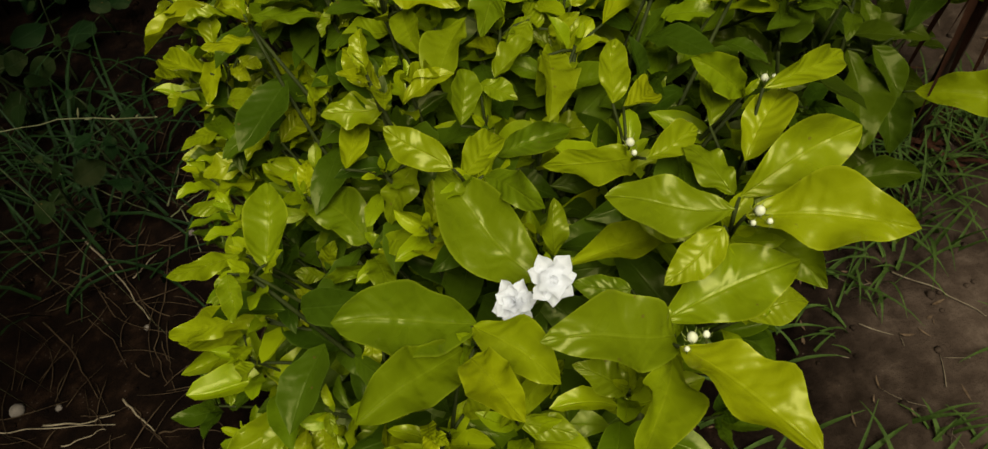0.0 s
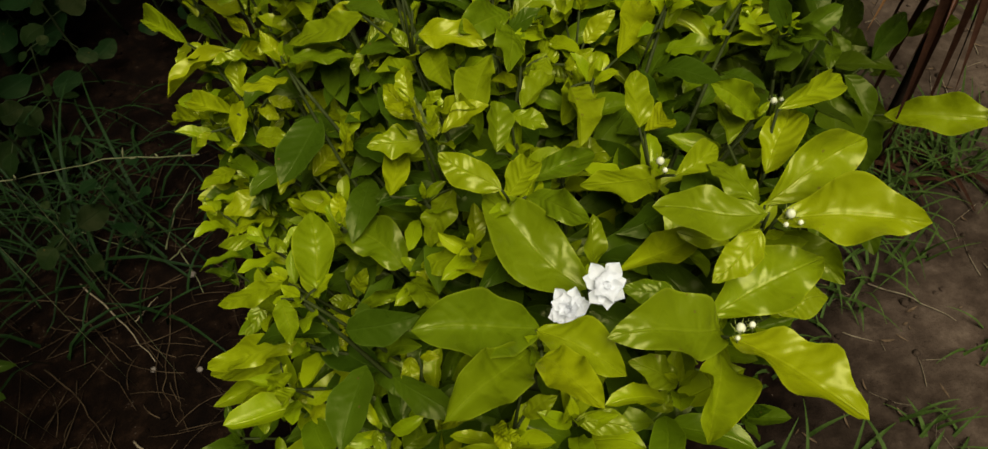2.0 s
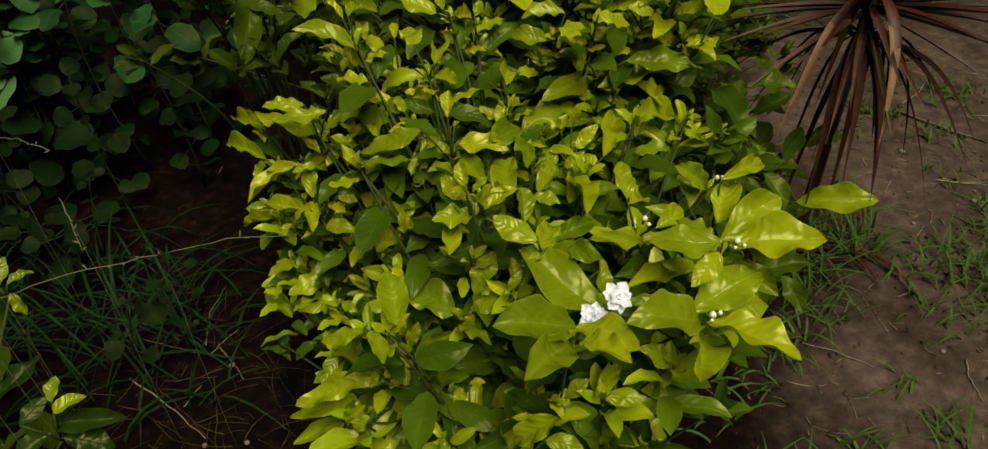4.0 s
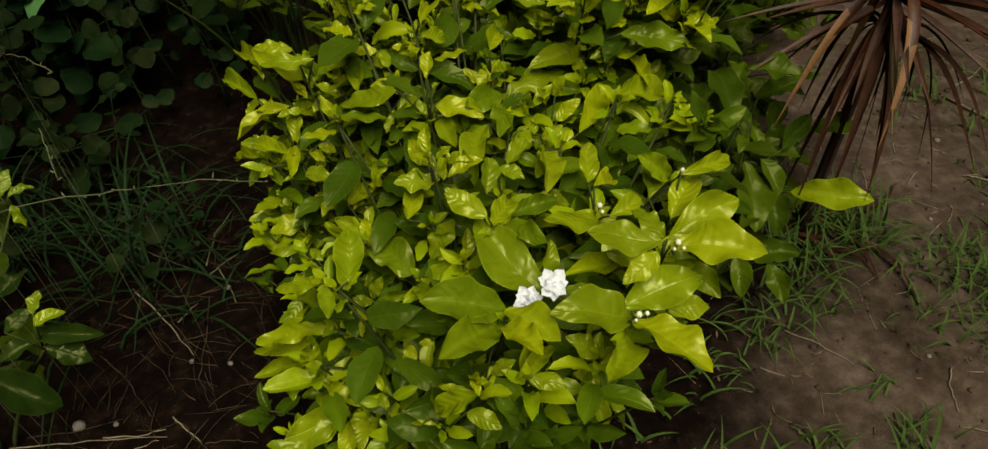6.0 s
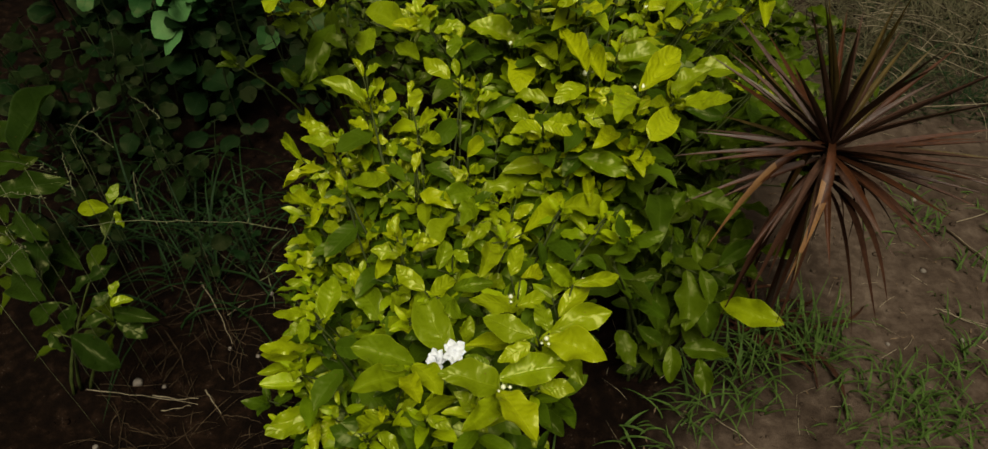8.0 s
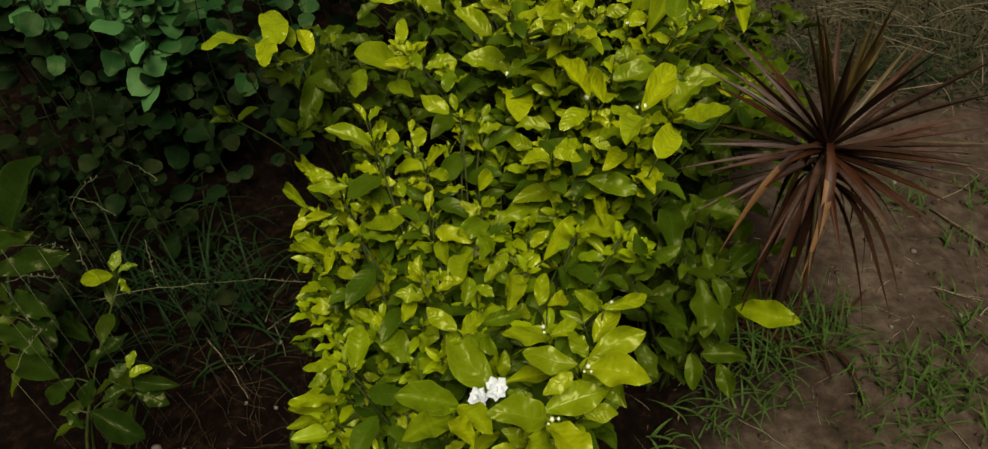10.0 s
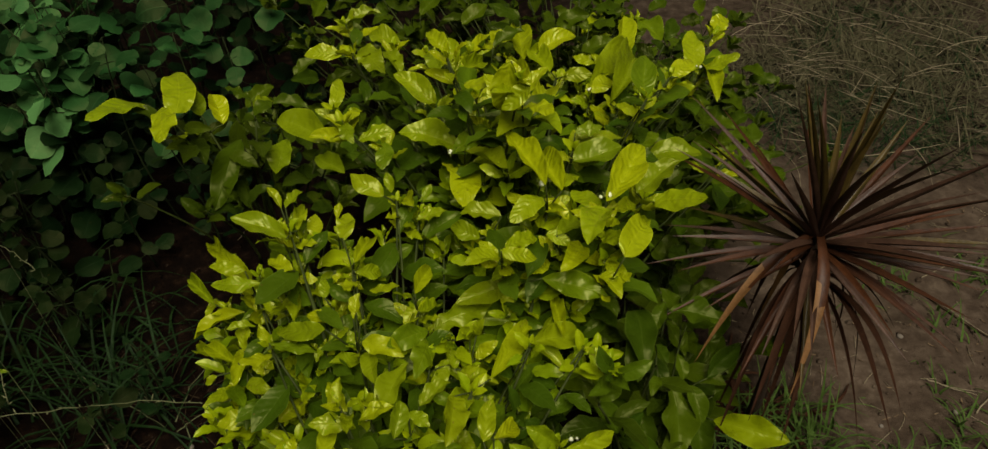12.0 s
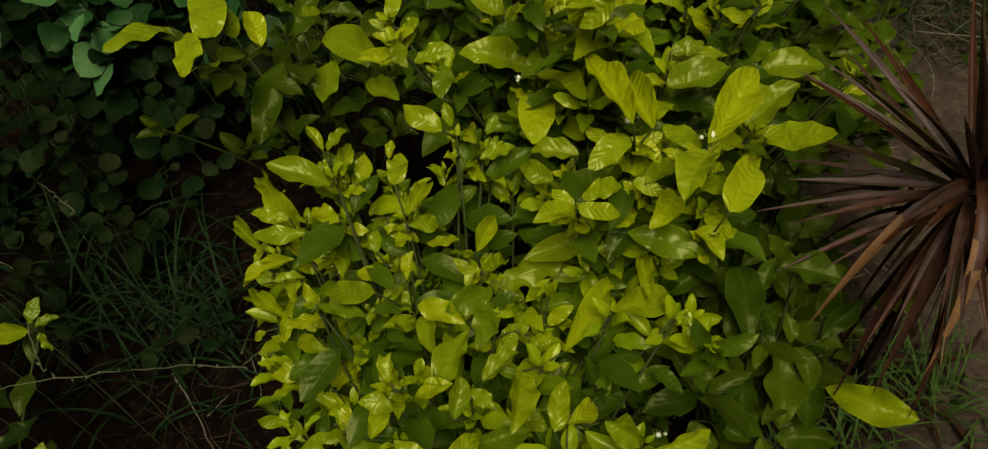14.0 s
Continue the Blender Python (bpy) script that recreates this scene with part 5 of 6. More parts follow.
def fallen_leaves(x, y, n, seed):
    """Withered straps curled on the earth round the foot of the plant."""
    r = random.Random(seed)
    heap = Heap()
    for _ in range(n):
        a, d, w = r.uniform(0, 6.28), r.uniform(0.01, 0.09), r.uniform(0.003, 0.006)
        px, py, turn = x + d * math.cos(a), y + d * math.sin(a), r.uniform(0, 6.28)
        length, bow, lift = r.uniform(0.06, 0.14), r.uniform(-0.9, 0.9), r.uniform(0.004, 0.02)
        verts, faces = [], []
        for i in range(8):
            v = i / 7
            ang = turn + bow * v
            qx, qy = px + length * v * math.cos(ang), py + length * v * math.sin(ang)
            qz = ground_height(qx, qy) + 0.003 + lift * math.sin(math.pi * v)
            k = w * (1 - 0.8 * v * v)
            for j in (-1, 0, 1):
                verts.append((qx - j * k * math.sin(ang), qy + j * k * math.cos(ang), qz + abs(j) * k * 0.5))
        for i in range(7):
            for j in range(2):
                faces.append((i * 3 + j, i * 3 + j + 1, (i + 1) * 3 + j + 1, (i + 1) * 3 + j))
        heap.put(verts, faces)
    tagged(new("leaf_litter", heap.mesh("leaf_litter", WITHERED)), "withered brown leaves fallen round the dracaena foot", "litter", kind="stuff")


fallen_leaves(0.54, 0.61, 46, 9)


# ---- round-leaved weeds ----
def weed(label, stems, seed, size=(0.03, 0.05), mat=None):
    """Upright stems with opposite round leaves; the nearest leaves are parts, the rest one heap."""
    r = random.Random(seed)
    fx, fy, _ = stems[0]
    ob = tagged(empty("broadleaf_weed", fx, fy, 0), label, "weed")
    low = Heap()
    shapes = [blade_shape(r, round_profile, 9, 6, r.uniform(-0.2, 0.5), r.uniform(0.0, 0.35), 0.03, r.uniform(-0.3, 0.3)) for _ in range(6)]
    meshes = [mesh_from("leaf", v, f, mat or WEED, uv) for v, f, uv in shapes]
    count = 0
    for (x, y, h) in stems:
        wood = Heap()
        top = Vector((x + r.uniform(-0.05, 0.05), y - r.uniform(0.0, 0.08), h))
        pts = curve_points((x, y, -0.005), top, 0.3, r, 7)
        wood.put(*tube(pts, [0.0028 - 0.0018 * i / 7 for i in range(8)], 5))
        n = max(3, min(9, int(h / 0.048)))
        turn = r.uniform(0, 6.28)
        for k in range(n):
            d = 1 - k * 0.05 / h
            i = min(int(d * 7), 6)
            p = pts[i].lerp(pts[i + 1], d * 7 - i)
            turn += 1.57 + r.uniform(-0.5, 0.5)
            s0 = 0.55 if k == 0 else 1.0
            for s in (0, math.pi):
                a = turn + s
                way = Vector((math.cos(a), math.sin(a), r.uniform(-0.7, 0.5))).normalized()
                ln = r.uniform(*size) * s0 * r.choice((0.55, 0.8, 1.0, 1.0, 1.1))
                b = p + way * 0.018 * s0
                wood.put(*tube([p, b], [0.0009, 0.0007], 4))
                m = blade_matrix(b, b + way * ln, ln * r.uniform(0.78, 0.95), Vector((r.uniform(-0.6, 0.6), -0.35 + r.uniform(-0.5, 0.5), 0.8)))
                if count < 300 and k < 4:
                    part("leaf", r.choice(meshes), ob, m)
                    count += 1
                else:
                    v, f, uv = r.choice(shapes)
                    low.put([tuple(m @ Vector(q)) for q in v], f, uv)
        part("stem", wood.mesh("stem", WEED_STEM), ob)
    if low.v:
        tagged(part("lower_foliage", low.mesh("lower_foliage", WEED_LOW_SHADED), ob, None, "lower green leaves with shade painted into their colour"), kind="stuff")


def scatter_stems(n, x0, x1, y0, y1, h0, h1, seed):
    r = random.Random(seed)
    return [(r.uniform(x0, x1), r.uniform(y0, y1), r.uniform(h0, h1)) for _ in range(n)]


weed("broadleaf weed with round blue-green leaves, shade painted almost black", scatter_stems(13, -1.15, -0.45, 1.00, 1.18, 0.22, 0.38, 21), 31, (0.034, 0.056), WEED_DEEP_SHADE)
weed("tall broadleaf weed with pale teal upper leaves", scatter_stems(16, -1.20, -0.68, 1.12, 1.50, 0.46, 0.60, 22), 32, (0.050, 0.078), WEED_PALE)
weed("dark thicket of round-leaved weeds", scatter_stems(30, -1.0, -0.30, 1.18, 1.6, 0.40, 0.56, 25), 35, (0.040, 0.066))
weed("far thicket of dark round-leaved weeds", scatter_stems(36, -1.8, -0.15, 1.55, 2.3, 0.45, 0.70, 24), 34, (0.044, 0.068))
weed("low ground cover between grass and weeds, shade painted in its green", scatter_stems(16, -0.95, -0.52, 0.66, 1.0, 0.07, 0.20, 27), 37, (0.026, 0.046), WEED_DEEP_SHADE)
weed("slender weed seedling with small dull green leaves", [(-0.455, 0.72, 0.215), (-0.47, 0.69, 0.15)], 38, (0.016, 0.030), WEED_LOW_SHADED)


# ---- grass ----
def grass_blade(heap, r, x, y, length, wide, lean, arch):
    a = r.uniform(0, 6.28)
    d = Vector((math.cos(a), math.sin(a), 0))
    s = Vector((-d.y, d.x, 0))
    verts, faces = [], []
    n = 6
    z0 = ground_height(x, y) - 0.003
    for i in range(n + 1):
        v = i / n
        th = lean + arch * v
        p = Vector((x, y, z0)) + d * (length * v * math.sin(th)) + Vector((0, 0, length * v * math.cos(th)))
        p.z = max(p.z, z0 + 0.002)
        w = wide * 0.5 * (1 - v ** 1.8) + 0.0002
        for j in (-1, 0, 1):
            verts.append(tuple(p + s * (j * w) + Vector((0, 0, abs(j) * w * 0.5))))
    for i in range(n):
        for j in range(2):
            faces.append((i * 3 + j, i * 3 + j + 1, (i + 1) * 3 + j + 1, (i + 1) * 3 + j))
    heap.put(verts, faces)


def grass_tuft(x, y, n, spread, length, seed, mat=None, label="tuft of thin green grass on bare earth", wide=0.0032, lean=(0.1, 0.6)):
    r = random.Random(seed)
    heap = Heap()
    for _ in range(n):
        a, d = r.uniform(0, 6.28), spread * math.sqrt(r.random())
        grass_blade(heap, r, x + d * math.cos(a), y + d * math.sin(a), length * r.uniform(0.45, 1.15), wide * r.uniform(0.6, 1.2), r.uniform(*lean), r.uniform(0.0, 0.3) if lean[1] > 1 else r.uniform(0.7, 2.0) if length > 0.2 else r.uniform(0.2, 1.2))
    ob = new("grass_tuft", heap.mesh("grass_tuft", mat or GRASS))
    tagged(ob, label, "grass", "grass tufts", "stuff")


def straw(points, radius=0.0011, mat=None, name="straw", label="pale dry straw lying on bare earth", seeds=0):
    r = random.Random(int(abs(points[0][0]) * 9973))
    heap = Heap()
    pts = [Vector(p) for p in points]
    fine = []
    for i in range(len(pts) - 1):
        for k in range(5):
            fine.append(pts[i].lerp(pts[i + 1], k / 5) + Vector((r.uniform(-1, 1), r.uniform(-1, 1), r.uniform(0, 1))) * 0.0015)
    fine.append(pts[-1])
    n = len(fine)
    heap.put(*tube(fine, [radius * (0.3 + 0.7 * i / n if seeds else 1 - 0.6 * i / n) for i in range(n)], 5))
    for k in range(seeds):
        p = fine[n - 1 - k % 6]
        q = p + Vector((r.uniform(-1, 1), r.uniform(-1, 1), r.uniform(0, 1))) * 0.006
        heap.put(*tube([p, p.lerp(q, 0.5), q], [0.0004, 0.001, 0.0003], 4))
    ob = new(name, heap.mesh(name, mat or STRAW))
    tagged(ob, label, "straw", "fallen straws")


def on_ground(x, y, lift=0.002):
    return (x, y, ground_height(x, y) + lift)


grass_tuft(0.500, 0.510, 26, 0.057, 0.104, 101, None, "tuft of thin green grass on bare earth", 0.0044)
grass_tuft(0.571, 0.572, 24, 0.057, 0.117, 102, None, "tuft of thin green grass on bare earth", 0.0044)
grass_tuft(0.645, 0.591, 20, 0.057, 0.104, 103, None, "tuft of thin green grass on bare earth", 0.0044)
grass_tuft(0.753, 0.498, 18, 0.057, 0.078, 104, None, "tuft of thin green grass on bare earth", 0.0044)
grass_tuft(0.813, 0.457, 26, 0.069, 0.078, 105, None, "tuft of thin green grass on bare earth", 0.0044)
grass_tuft(0.917, 0.462, 22, 0.069, 0.078, 106, None, "tuft of thin green grass on bare earth", 0.0044)
grass_tuft(0.981, 0.438, 18, 0.057, 0.078, 107, None, "tuft of thin green grass on bare earth", 0.0044)
grass_tuft(0.730, 0.357, 14, 0.034, 0.065, 108, None, "tuft of thin green grass on bare earth", 0.0044)
grass_tuft(0.388, 0.425, 22, 0.057, 0.078, 109, None, "tuft of thin green grass on bare earth", 0.0044)
grass_tuft(0.323, 0.358, 14, 0.057, 0.065, 110, None, "tuft of thin green grass on bare earth", 0.0044)
grass_tuft(0.400, 0.215, 12, 0.034, 0.065, 114, None, "tuft of thin green grass on bare earth", 0.0044)
grass_tuft(0.504, 0.168, 12, 0.023, 0.078, 115, None, "tuft of thin green grass on bare earth", 0.0044)
grass_tuft(0.549, 0.200, 14, 0.046, 0.065, 116, None, "tuft of thin green grass on bare earth", 0.0044)
grass_tuft(0.849, 0.329, 10, 0.046, 0.065, 117, None, "tuft of thin green grass on bare earth", 0.0044)
grass_tuft(0.883, 0.282, 12, 0.046, 0.065, 118, None, "tuft of thin green grass on bare earth", 0.0044)
grass_tuft(0.770, 0.176, 10, 0.034, 0.065, 119, None, "tuft of thin green grass on bare earth", 0.0044)
grass_tuft(0.522, 0.280, 10, 0.046, 0.052, 120, None, "tuft of thin green grass on bare earth", 0.0044)
grass_tuft(1.187, 0.925, 16, 0.057, 0.065, 121, None, "tuft of thin green grass on bare earth", 0.0044)
grass_tuft(0.953, 0.930, 12, 0.046, 0.065, 122, None, "tuft of thin green grass on bare earth", 0.0044)
grass_tuft(0.660, 0.426, 10, 0.034, 0.052, 125, None, "tuft of thin green grass on bare earth", 0.0044)
grass_tuft(0.477, 0.514, 30, 0.070, 0.108, 126, None, "tuft of thin green grass on bare earth", 0.0044)
grass_tuft(0.552, 0.566, 30, 0.070, 0.108, 127, None, "tuft of thin green grass on bare earth", 0.0044)
grass_tuft(0.621, 0.590, 25, 0.060, 0.108, 128, None, "tuft of thin green grass on bare earth", 0.0044)
grass_tuft(0.479, 0.447, 22, 0.060, 0.096, 129, None, "tuft of thin green grass on bare earth", 0.0044)
grass_tuft(0.656, 0.557, 19, 0.050, 0.096, 130, None, "tuft of thin green grass on bare earth", 0.0044)
grass_tuft(0.417, 0.465, 15, 0.050, 0.096, 131, None, "tuft of thin green grass on bare earth", 0.0044)
grass_tuft(0.735, 0.493, 25, 0.070, 0.072, 132, None, "tuft of thin green grass on bare earth", 0.0044)
grass_tuft(0.788, 0.461, 25, 0.070, 0.072, 133, None, "tuft of thin green grass on bare earth", 0.0044)
grass_tuft(0.829, 0.431, 22, 0.060, 0.072, 134, None, "tuft of thin green grass on bare earth", 0.0044)
grass_tuft(0.722, 0.414, 18, 0.060, 0.060, 135, None, "tuft of thin green grass on bare earth", 0.0044)
grass_tuft(0.895, 0.537, 15, 0.060, 0.060, 136, None, "tuft of thin green grass on bare earth", 0.0044)
grass_tuft(0.643, 0.383, 12, 0.050, 0.060, 137, None, "tuft of thin green grass on bare earth", 0.0044)
grass_tuft(0.947, 0.910, 16, 0.040, 0.060, 138, None, "tuft of thin green grass on bare earth", 0.0044)
grass_tuft(1.001, 0.794, 15, 0.050, 0.060, 139, None, "tuft of thin green grass on bare earth", 0.0044)
grass_tuft(1.110, 0.925, 18, 0.050, 0.060, 140, None, "tuft of thin green grass on bare earth", 0.0044)
grass_tuft(0.917, 0.676, 9, 0.050, 0.048, 141, None, "tuft of thin green grass on bare earth", 0.0044)
grass_tuft(-0.617, 0.753, 17, 0.112, 0.31, 142, LONG_GRASS_SHADED, "clump of long green grass, shade painted in its colour", 0.0048, (0.1, 0.75))
grass_tuft(-0.736, 0.797, 17, 0.112, 0.31, 143, LONG_GRASS_SHADED, "clump of long green grass, shade painted in its colour", 0.0048, (0.1, 0.75))
grass_tuft(-0.506, 0.727, 13, 0.096, 0.26, 144, LONG_GRASS_SHADED, "clump of long green grass, shade painted in its colour", 0.0048, (0.1, 0.75))
grass_tuft(-0.846, 0.842, 13, 0.112, 0.31, 145, LONG_GRASS_SHADED, "clump of long green grass, shade painted in its colour", 0.0048, (0.1, 0.75))
grass_tuft(-0.430, 0.739, 9, 0.080, 0.21, 146, LONG_GRASS_SHADED, "clump of long green grass, shade painted in its colour", 0.0048, (0.1, 0.75))
grass_tuft(-0.582, 0.621, 10, 0.096, 0.23, 147, LONG_GRASS_SHADED, "clump of long green grass, shade painted in its colour", 0.0048, (0.1, 0.75))
grass_tuft(-0.916, 0.775, 11, 0.096, 0.31, 148, LONG_GRASS_SHADED, "clump of long green grass, shade painted in its colour", 0.0048, (0.1, 0.75))
grass_tuft(-0.444, 0.611, 8, 0.080, 0.16, 149, LONG_GRASS_SHADED, "clump of long green grass, shade painted in its colour", 0.0048, (0.1, 0.75))
grass_tuft(-1.042, 1.017, 11, 0.096, 0.34, 150, LONG_GRASS_SHADED, "clump of long green grass, shade painted in its colour", 0.0048, (0.1, 0.75))
grass_tuft(1.031, 1.722, 170, 0.20, 0.13, 151, MAT, "matted dry grey-brown grass", 0.0030, (0.8, 1.45))
grass_tuft(1.147, 1.633, 170, 0.20, 0.13, 152, MAT, "matted dry grey-brown grass", 0.0030, (0.8, 1.45))
grass_tuft(1.300, 1.689, 170, 0.20, 0.13, 153, MAT, "matted dry grey-brown grass", 0.0030, (0.8, 1.45))
grass_tuft(1.358, 1.538, 170, 0.20, 0.13, 154, MAT, "matted dry grey-brown grass", 0.0030, (0.8, 1.45))
grass_tuft(1.148, 1.462, 170, 0.20, 0.13, 155, LONG_GRASS_SHADED, "matted dry grey-brown grass", 0.0030, (0.8, 1.45))
grass_tuft(1.476, 1.706, 170, 0.20, 0.13, 156, MAT, "matted dry grey-brown grass", 0.0030, (0.8, 1.45))
grass_tuft(0.952, 1.771, 170, 0.20, 0.13, 157, MAT, "matted dry grey-brown grass", 0.0030, (0.8, 1.45))
grass_tuft(1.027, 1.508, 170, 0.20, 0.13, 158, MAT, "matted dry grey-brown grass", 0.0030, (0.8, 1.45))
grass_tuft(0.882, 1.860, 170, 0.20, 0.13, 159, MAT, "matted dry grey-brown grass", 0.0030, (0.8, 1.45))
grass_tuft(0.953, 1.550, 170, 0.20, 0.13, 160, LONG_GRASS_SHADED, "matted dry grey-brown grass", 0.0030, (0.8, 1.45))
grass_tuft(1.257, 1.813, 170, 0.20, 0.13, 161, MAT, "matted dry grey-brown grass", 0.0030, (0.8, 1.45))
grass_tuft(1.404, 1.794, 170, 0.20, 0.13, 162, MAT, "matted dry grey-brown grass", 0.0030, (0.8, 1.45))
grass_tuft(1.134, 1.849, 170, 0.20, 0.13, 163, MAT, "matted dry grey-brown grass", 0.0030, (0.8, 1.45))
grass_tuft(1.458, 1.597, 170, 0.20, 0.13, 164, MAT, "matted dry grey-brown grass", 0.0030, (0.8, 1.45))
grass_tuft(1.263, 1.449, 170, 0.20, 0.13, 165, LONG_GRASS_SHADED, "matted dry grey-brown grass", 0.0030, (0.8, 1.45))
grass_tuft(1.392, 1.467, 170, 0.20, 0.13, 166, MAT, "matted dry grey-brown grass", 0.0030, (0.8, 1.45))
grass_tuft(1.243, 2.423, 90, 0.13, 0.12, 167, LONG_GRASS_SHADED, "matted dry grey-brown grass", 0.0034, (0.7, 1.45))
grass_tuft(1.169, 2.186, 90, 0.13, 0.12, 168, MAT, "matted dry grey-brown grass", 0.0034, (0.7, 1.45))
grass_tuft(1.143, 2.054, 90, 0.13, 0.12, 169, MAT, "matted dry grey-brown grass", 0.0034, (0.7, 1.45))
grass_tuft(0.999, 1.789, 90, 0.13, 0.12, 170, MAT, "matted dry grey-brown grass", 0.0034, (0.7, 1.45))
grass_tuft(1.381, 2.462, 90, 0.13, 0.12, 171, MAT, "matted dry grey-brown grass", 0.0034, (0.7, 1.45))
grass_tuft(1.337, 2.190, 90, 0.13, 0.12, 172, MAT, "matted dry grey-brown grass", 0.0034, (0.7, 1.45))
grass_tuft(1.242, 1.991, 90, 0.13, 0.12, 173, MAT, "matted dry grey-brown grass", 0.0034, (0.7, 1.45))
grass_tuft(1.170, 1.852, 90, 0.13, 0.12, 174, LONG_GRASS_SHADED, "matted dry grey-brown grass", 0.0034, (0.7, 1.45))
grass_tuft(1.487, 2.346, 90, 0.13, 0.12, 175, MAT, "matted dry grey-brown grass", 0.0034, (0.7, 1.45))
grass_tuft(1.390, 2.146, 90, 0.13, 0.12, 176, MAT, "matted dry grey-brown grass", 0.0034, (0.7, 1.45))
grass_tuft(1.354, 2.035, 90, 0.13, 0.12, 177, LONG_GRASS_SHADED, "matted dry grey-brown grass", 0.0034, (0.7, 1.45))
grass_tuft(1.255, 1.794, 90, 0.13, 0.12, 178, MAT, "matted dry grey-brown grass", 0.0034, (0.7, 1.45))
grass_tuft(1.635, 2.473, 90, 0.13, 0.12, 179, MAT, "matted dry grey-brown grass", 0.0034, (0.7, 1.45))
grass_tuft(1.543, 2.170, 90, 0.13, 0.12, 180, LONG_GRASS_SHADED, "matted dry grey-brown grass", 0.0034, (0.7, 1.45))
grass_tuft(1.414, 1.924, 90, 0.13, 0.12, 181, MAT, "matted dry grey-brown grass", 0.0034, (0.7, 1.45))
grass_tuft(1.331, 1.750, 90, 0.13, 0.12, 182, MAT, "matted dry grey-brown grass", 0.0034, (0.7, 1.45))
grass_tuft(1.699, 2.337, 90, 0.13, 0.12, 183, LONG_GRASS_SHADED, "matted dry grey-brown grass", 0.0034, (0.7, 1.45))
grass_tuft(1.585, 2.100, 90, 0.13, 0.12, 184, MAT, "matted dry grey-brown grass", 0.0034, (0.7, 1.45))
grass_tuft(1.575, 2.010, 90, 0.13, 0.12, 185, MAT, "matted dry grey-brown grass", 0.0034, (0.7, 1.45))
grass_tuft(1.421, 1.822, 90, 0.13, 0.12, 186, MAT, "matted dry grey-brown grass", 0.0034, (0.7, 1.45))
grass_tuft(1.894, 2.379, 90, 0.13, 0.12, 187, MAT, "matted dry grey-brown grass", 0.0034, (0.7, 1.45))
grass_tuft(1.753, 2.176, 90, 0.13, 0.12, 188, MAT, "matted dry grey-brown grass", 0.0034, (0.7, 1.45))
grass_tuft(1.629, 1.967, 90, 0.13, 0.12, 189, MAT, "matted dry grey-brown grass", 0.0034, (0.7, 1.45))
grass_tuft(1.512, 1.772, 90, 0.13, 0.12, 190, LONG_GRASS_SHADED, "matted dry grey-brown grass", 0.0034, (0.7, 1.45))
grass_tuft(1.933, 2.298, 90, 0.13, 0.12, 191, MAT, "matted dry grey-brown grass", 0.0034, (0.7, 1.45))
grass_tuft(1.816, 2.080, 90, 0.13, 0.12, 192, MAT, "matted dry grey-brown grass", 0.0034, (0.7, 1.45))
grass_tuft(1.716, 1.883, 90, 0.13, 0.12, 193, LONG_GRASS_SHADED, "matted dry grey-brown grass", 0.0034, (0.7, 1.45))
grass_tuft(1.657, 1.807, 90, 0.13, 0.12, 194, MAT, "matted dry grey-brown grass", 0.0034, (0.7, 1.45))
path_rng = random.Random(83)
for i in range(20):
    px, py = (path_rng.uniform(0.72, 1.25), path_rng.uniform(0.38, 0.64)) if i % 3 else (path_rng.uniform(0.85, 1.35), path_rng.uniform(0.82, 1.08))
    grass_tuft(px, py, path_rng.randint(6, 12), 0.07, path_rng.uniform(0.04, 0.07), 200 + i, None, "low sparse tuft of green grass on trodden earth", 0.0038, (0.4, 0.95))
FRONT_GRASS = [
    (0.159, 0.235), (0.225, 0.237), (0.285, 0.219), (0.062, 0.226), (0.107, 0.232), (0.160, 0.289), (0.235, 0.313), (0.311, 0.373),
    (0.526, 0.200), (0.485, 0.159), (-0.045, 0.190), (0.010, 0.195), (0.322, 0.197),
]
for i, (px, py) in enumerate(FRONT_GRASS):
    grass_tuft(px, py, 5, 0.035, 0.080, 260 + i, None, "sparse broad-bladed grass at the edge of the bush", 0.0054, (0.2, 0.9))
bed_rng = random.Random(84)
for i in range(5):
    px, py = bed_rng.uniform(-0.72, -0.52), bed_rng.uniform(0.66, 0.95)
    grass_tuft(px, py, 16, 0.09, bed_rng.uniform(0.2, 0.29), 230 + i, LONG_GRASS_SHADED, "clump of long green grass, shade painted in its colour", 0.0042, (0.1, 0.8))
straw([on_ground(0.769, 0.390), on_ground(0.800, 0.302), on_ground(0.823, 0.202)])
straw([on_ground(0.604, 0.225), on_ground(0.683, 0.183), on_ground(0.752, 0.140)])
straw([on_ground(0.994, 0.900), on_ground(1.053, 0.793), on_ground(1.107, 0.693)])
straw([on_ground(1.028, 0.651), on_ground(1.097, 0.670), on_ground(1.158, 0.686)])
straw([on_ground(0.887, 0.678), on_ground(0.930, 0.652), on_ground(0.979, 0.637)])
straw([on_ground(0.431, 0.405), on_ground(0.473, 0.377), on_ground(0.507, 0.338)])
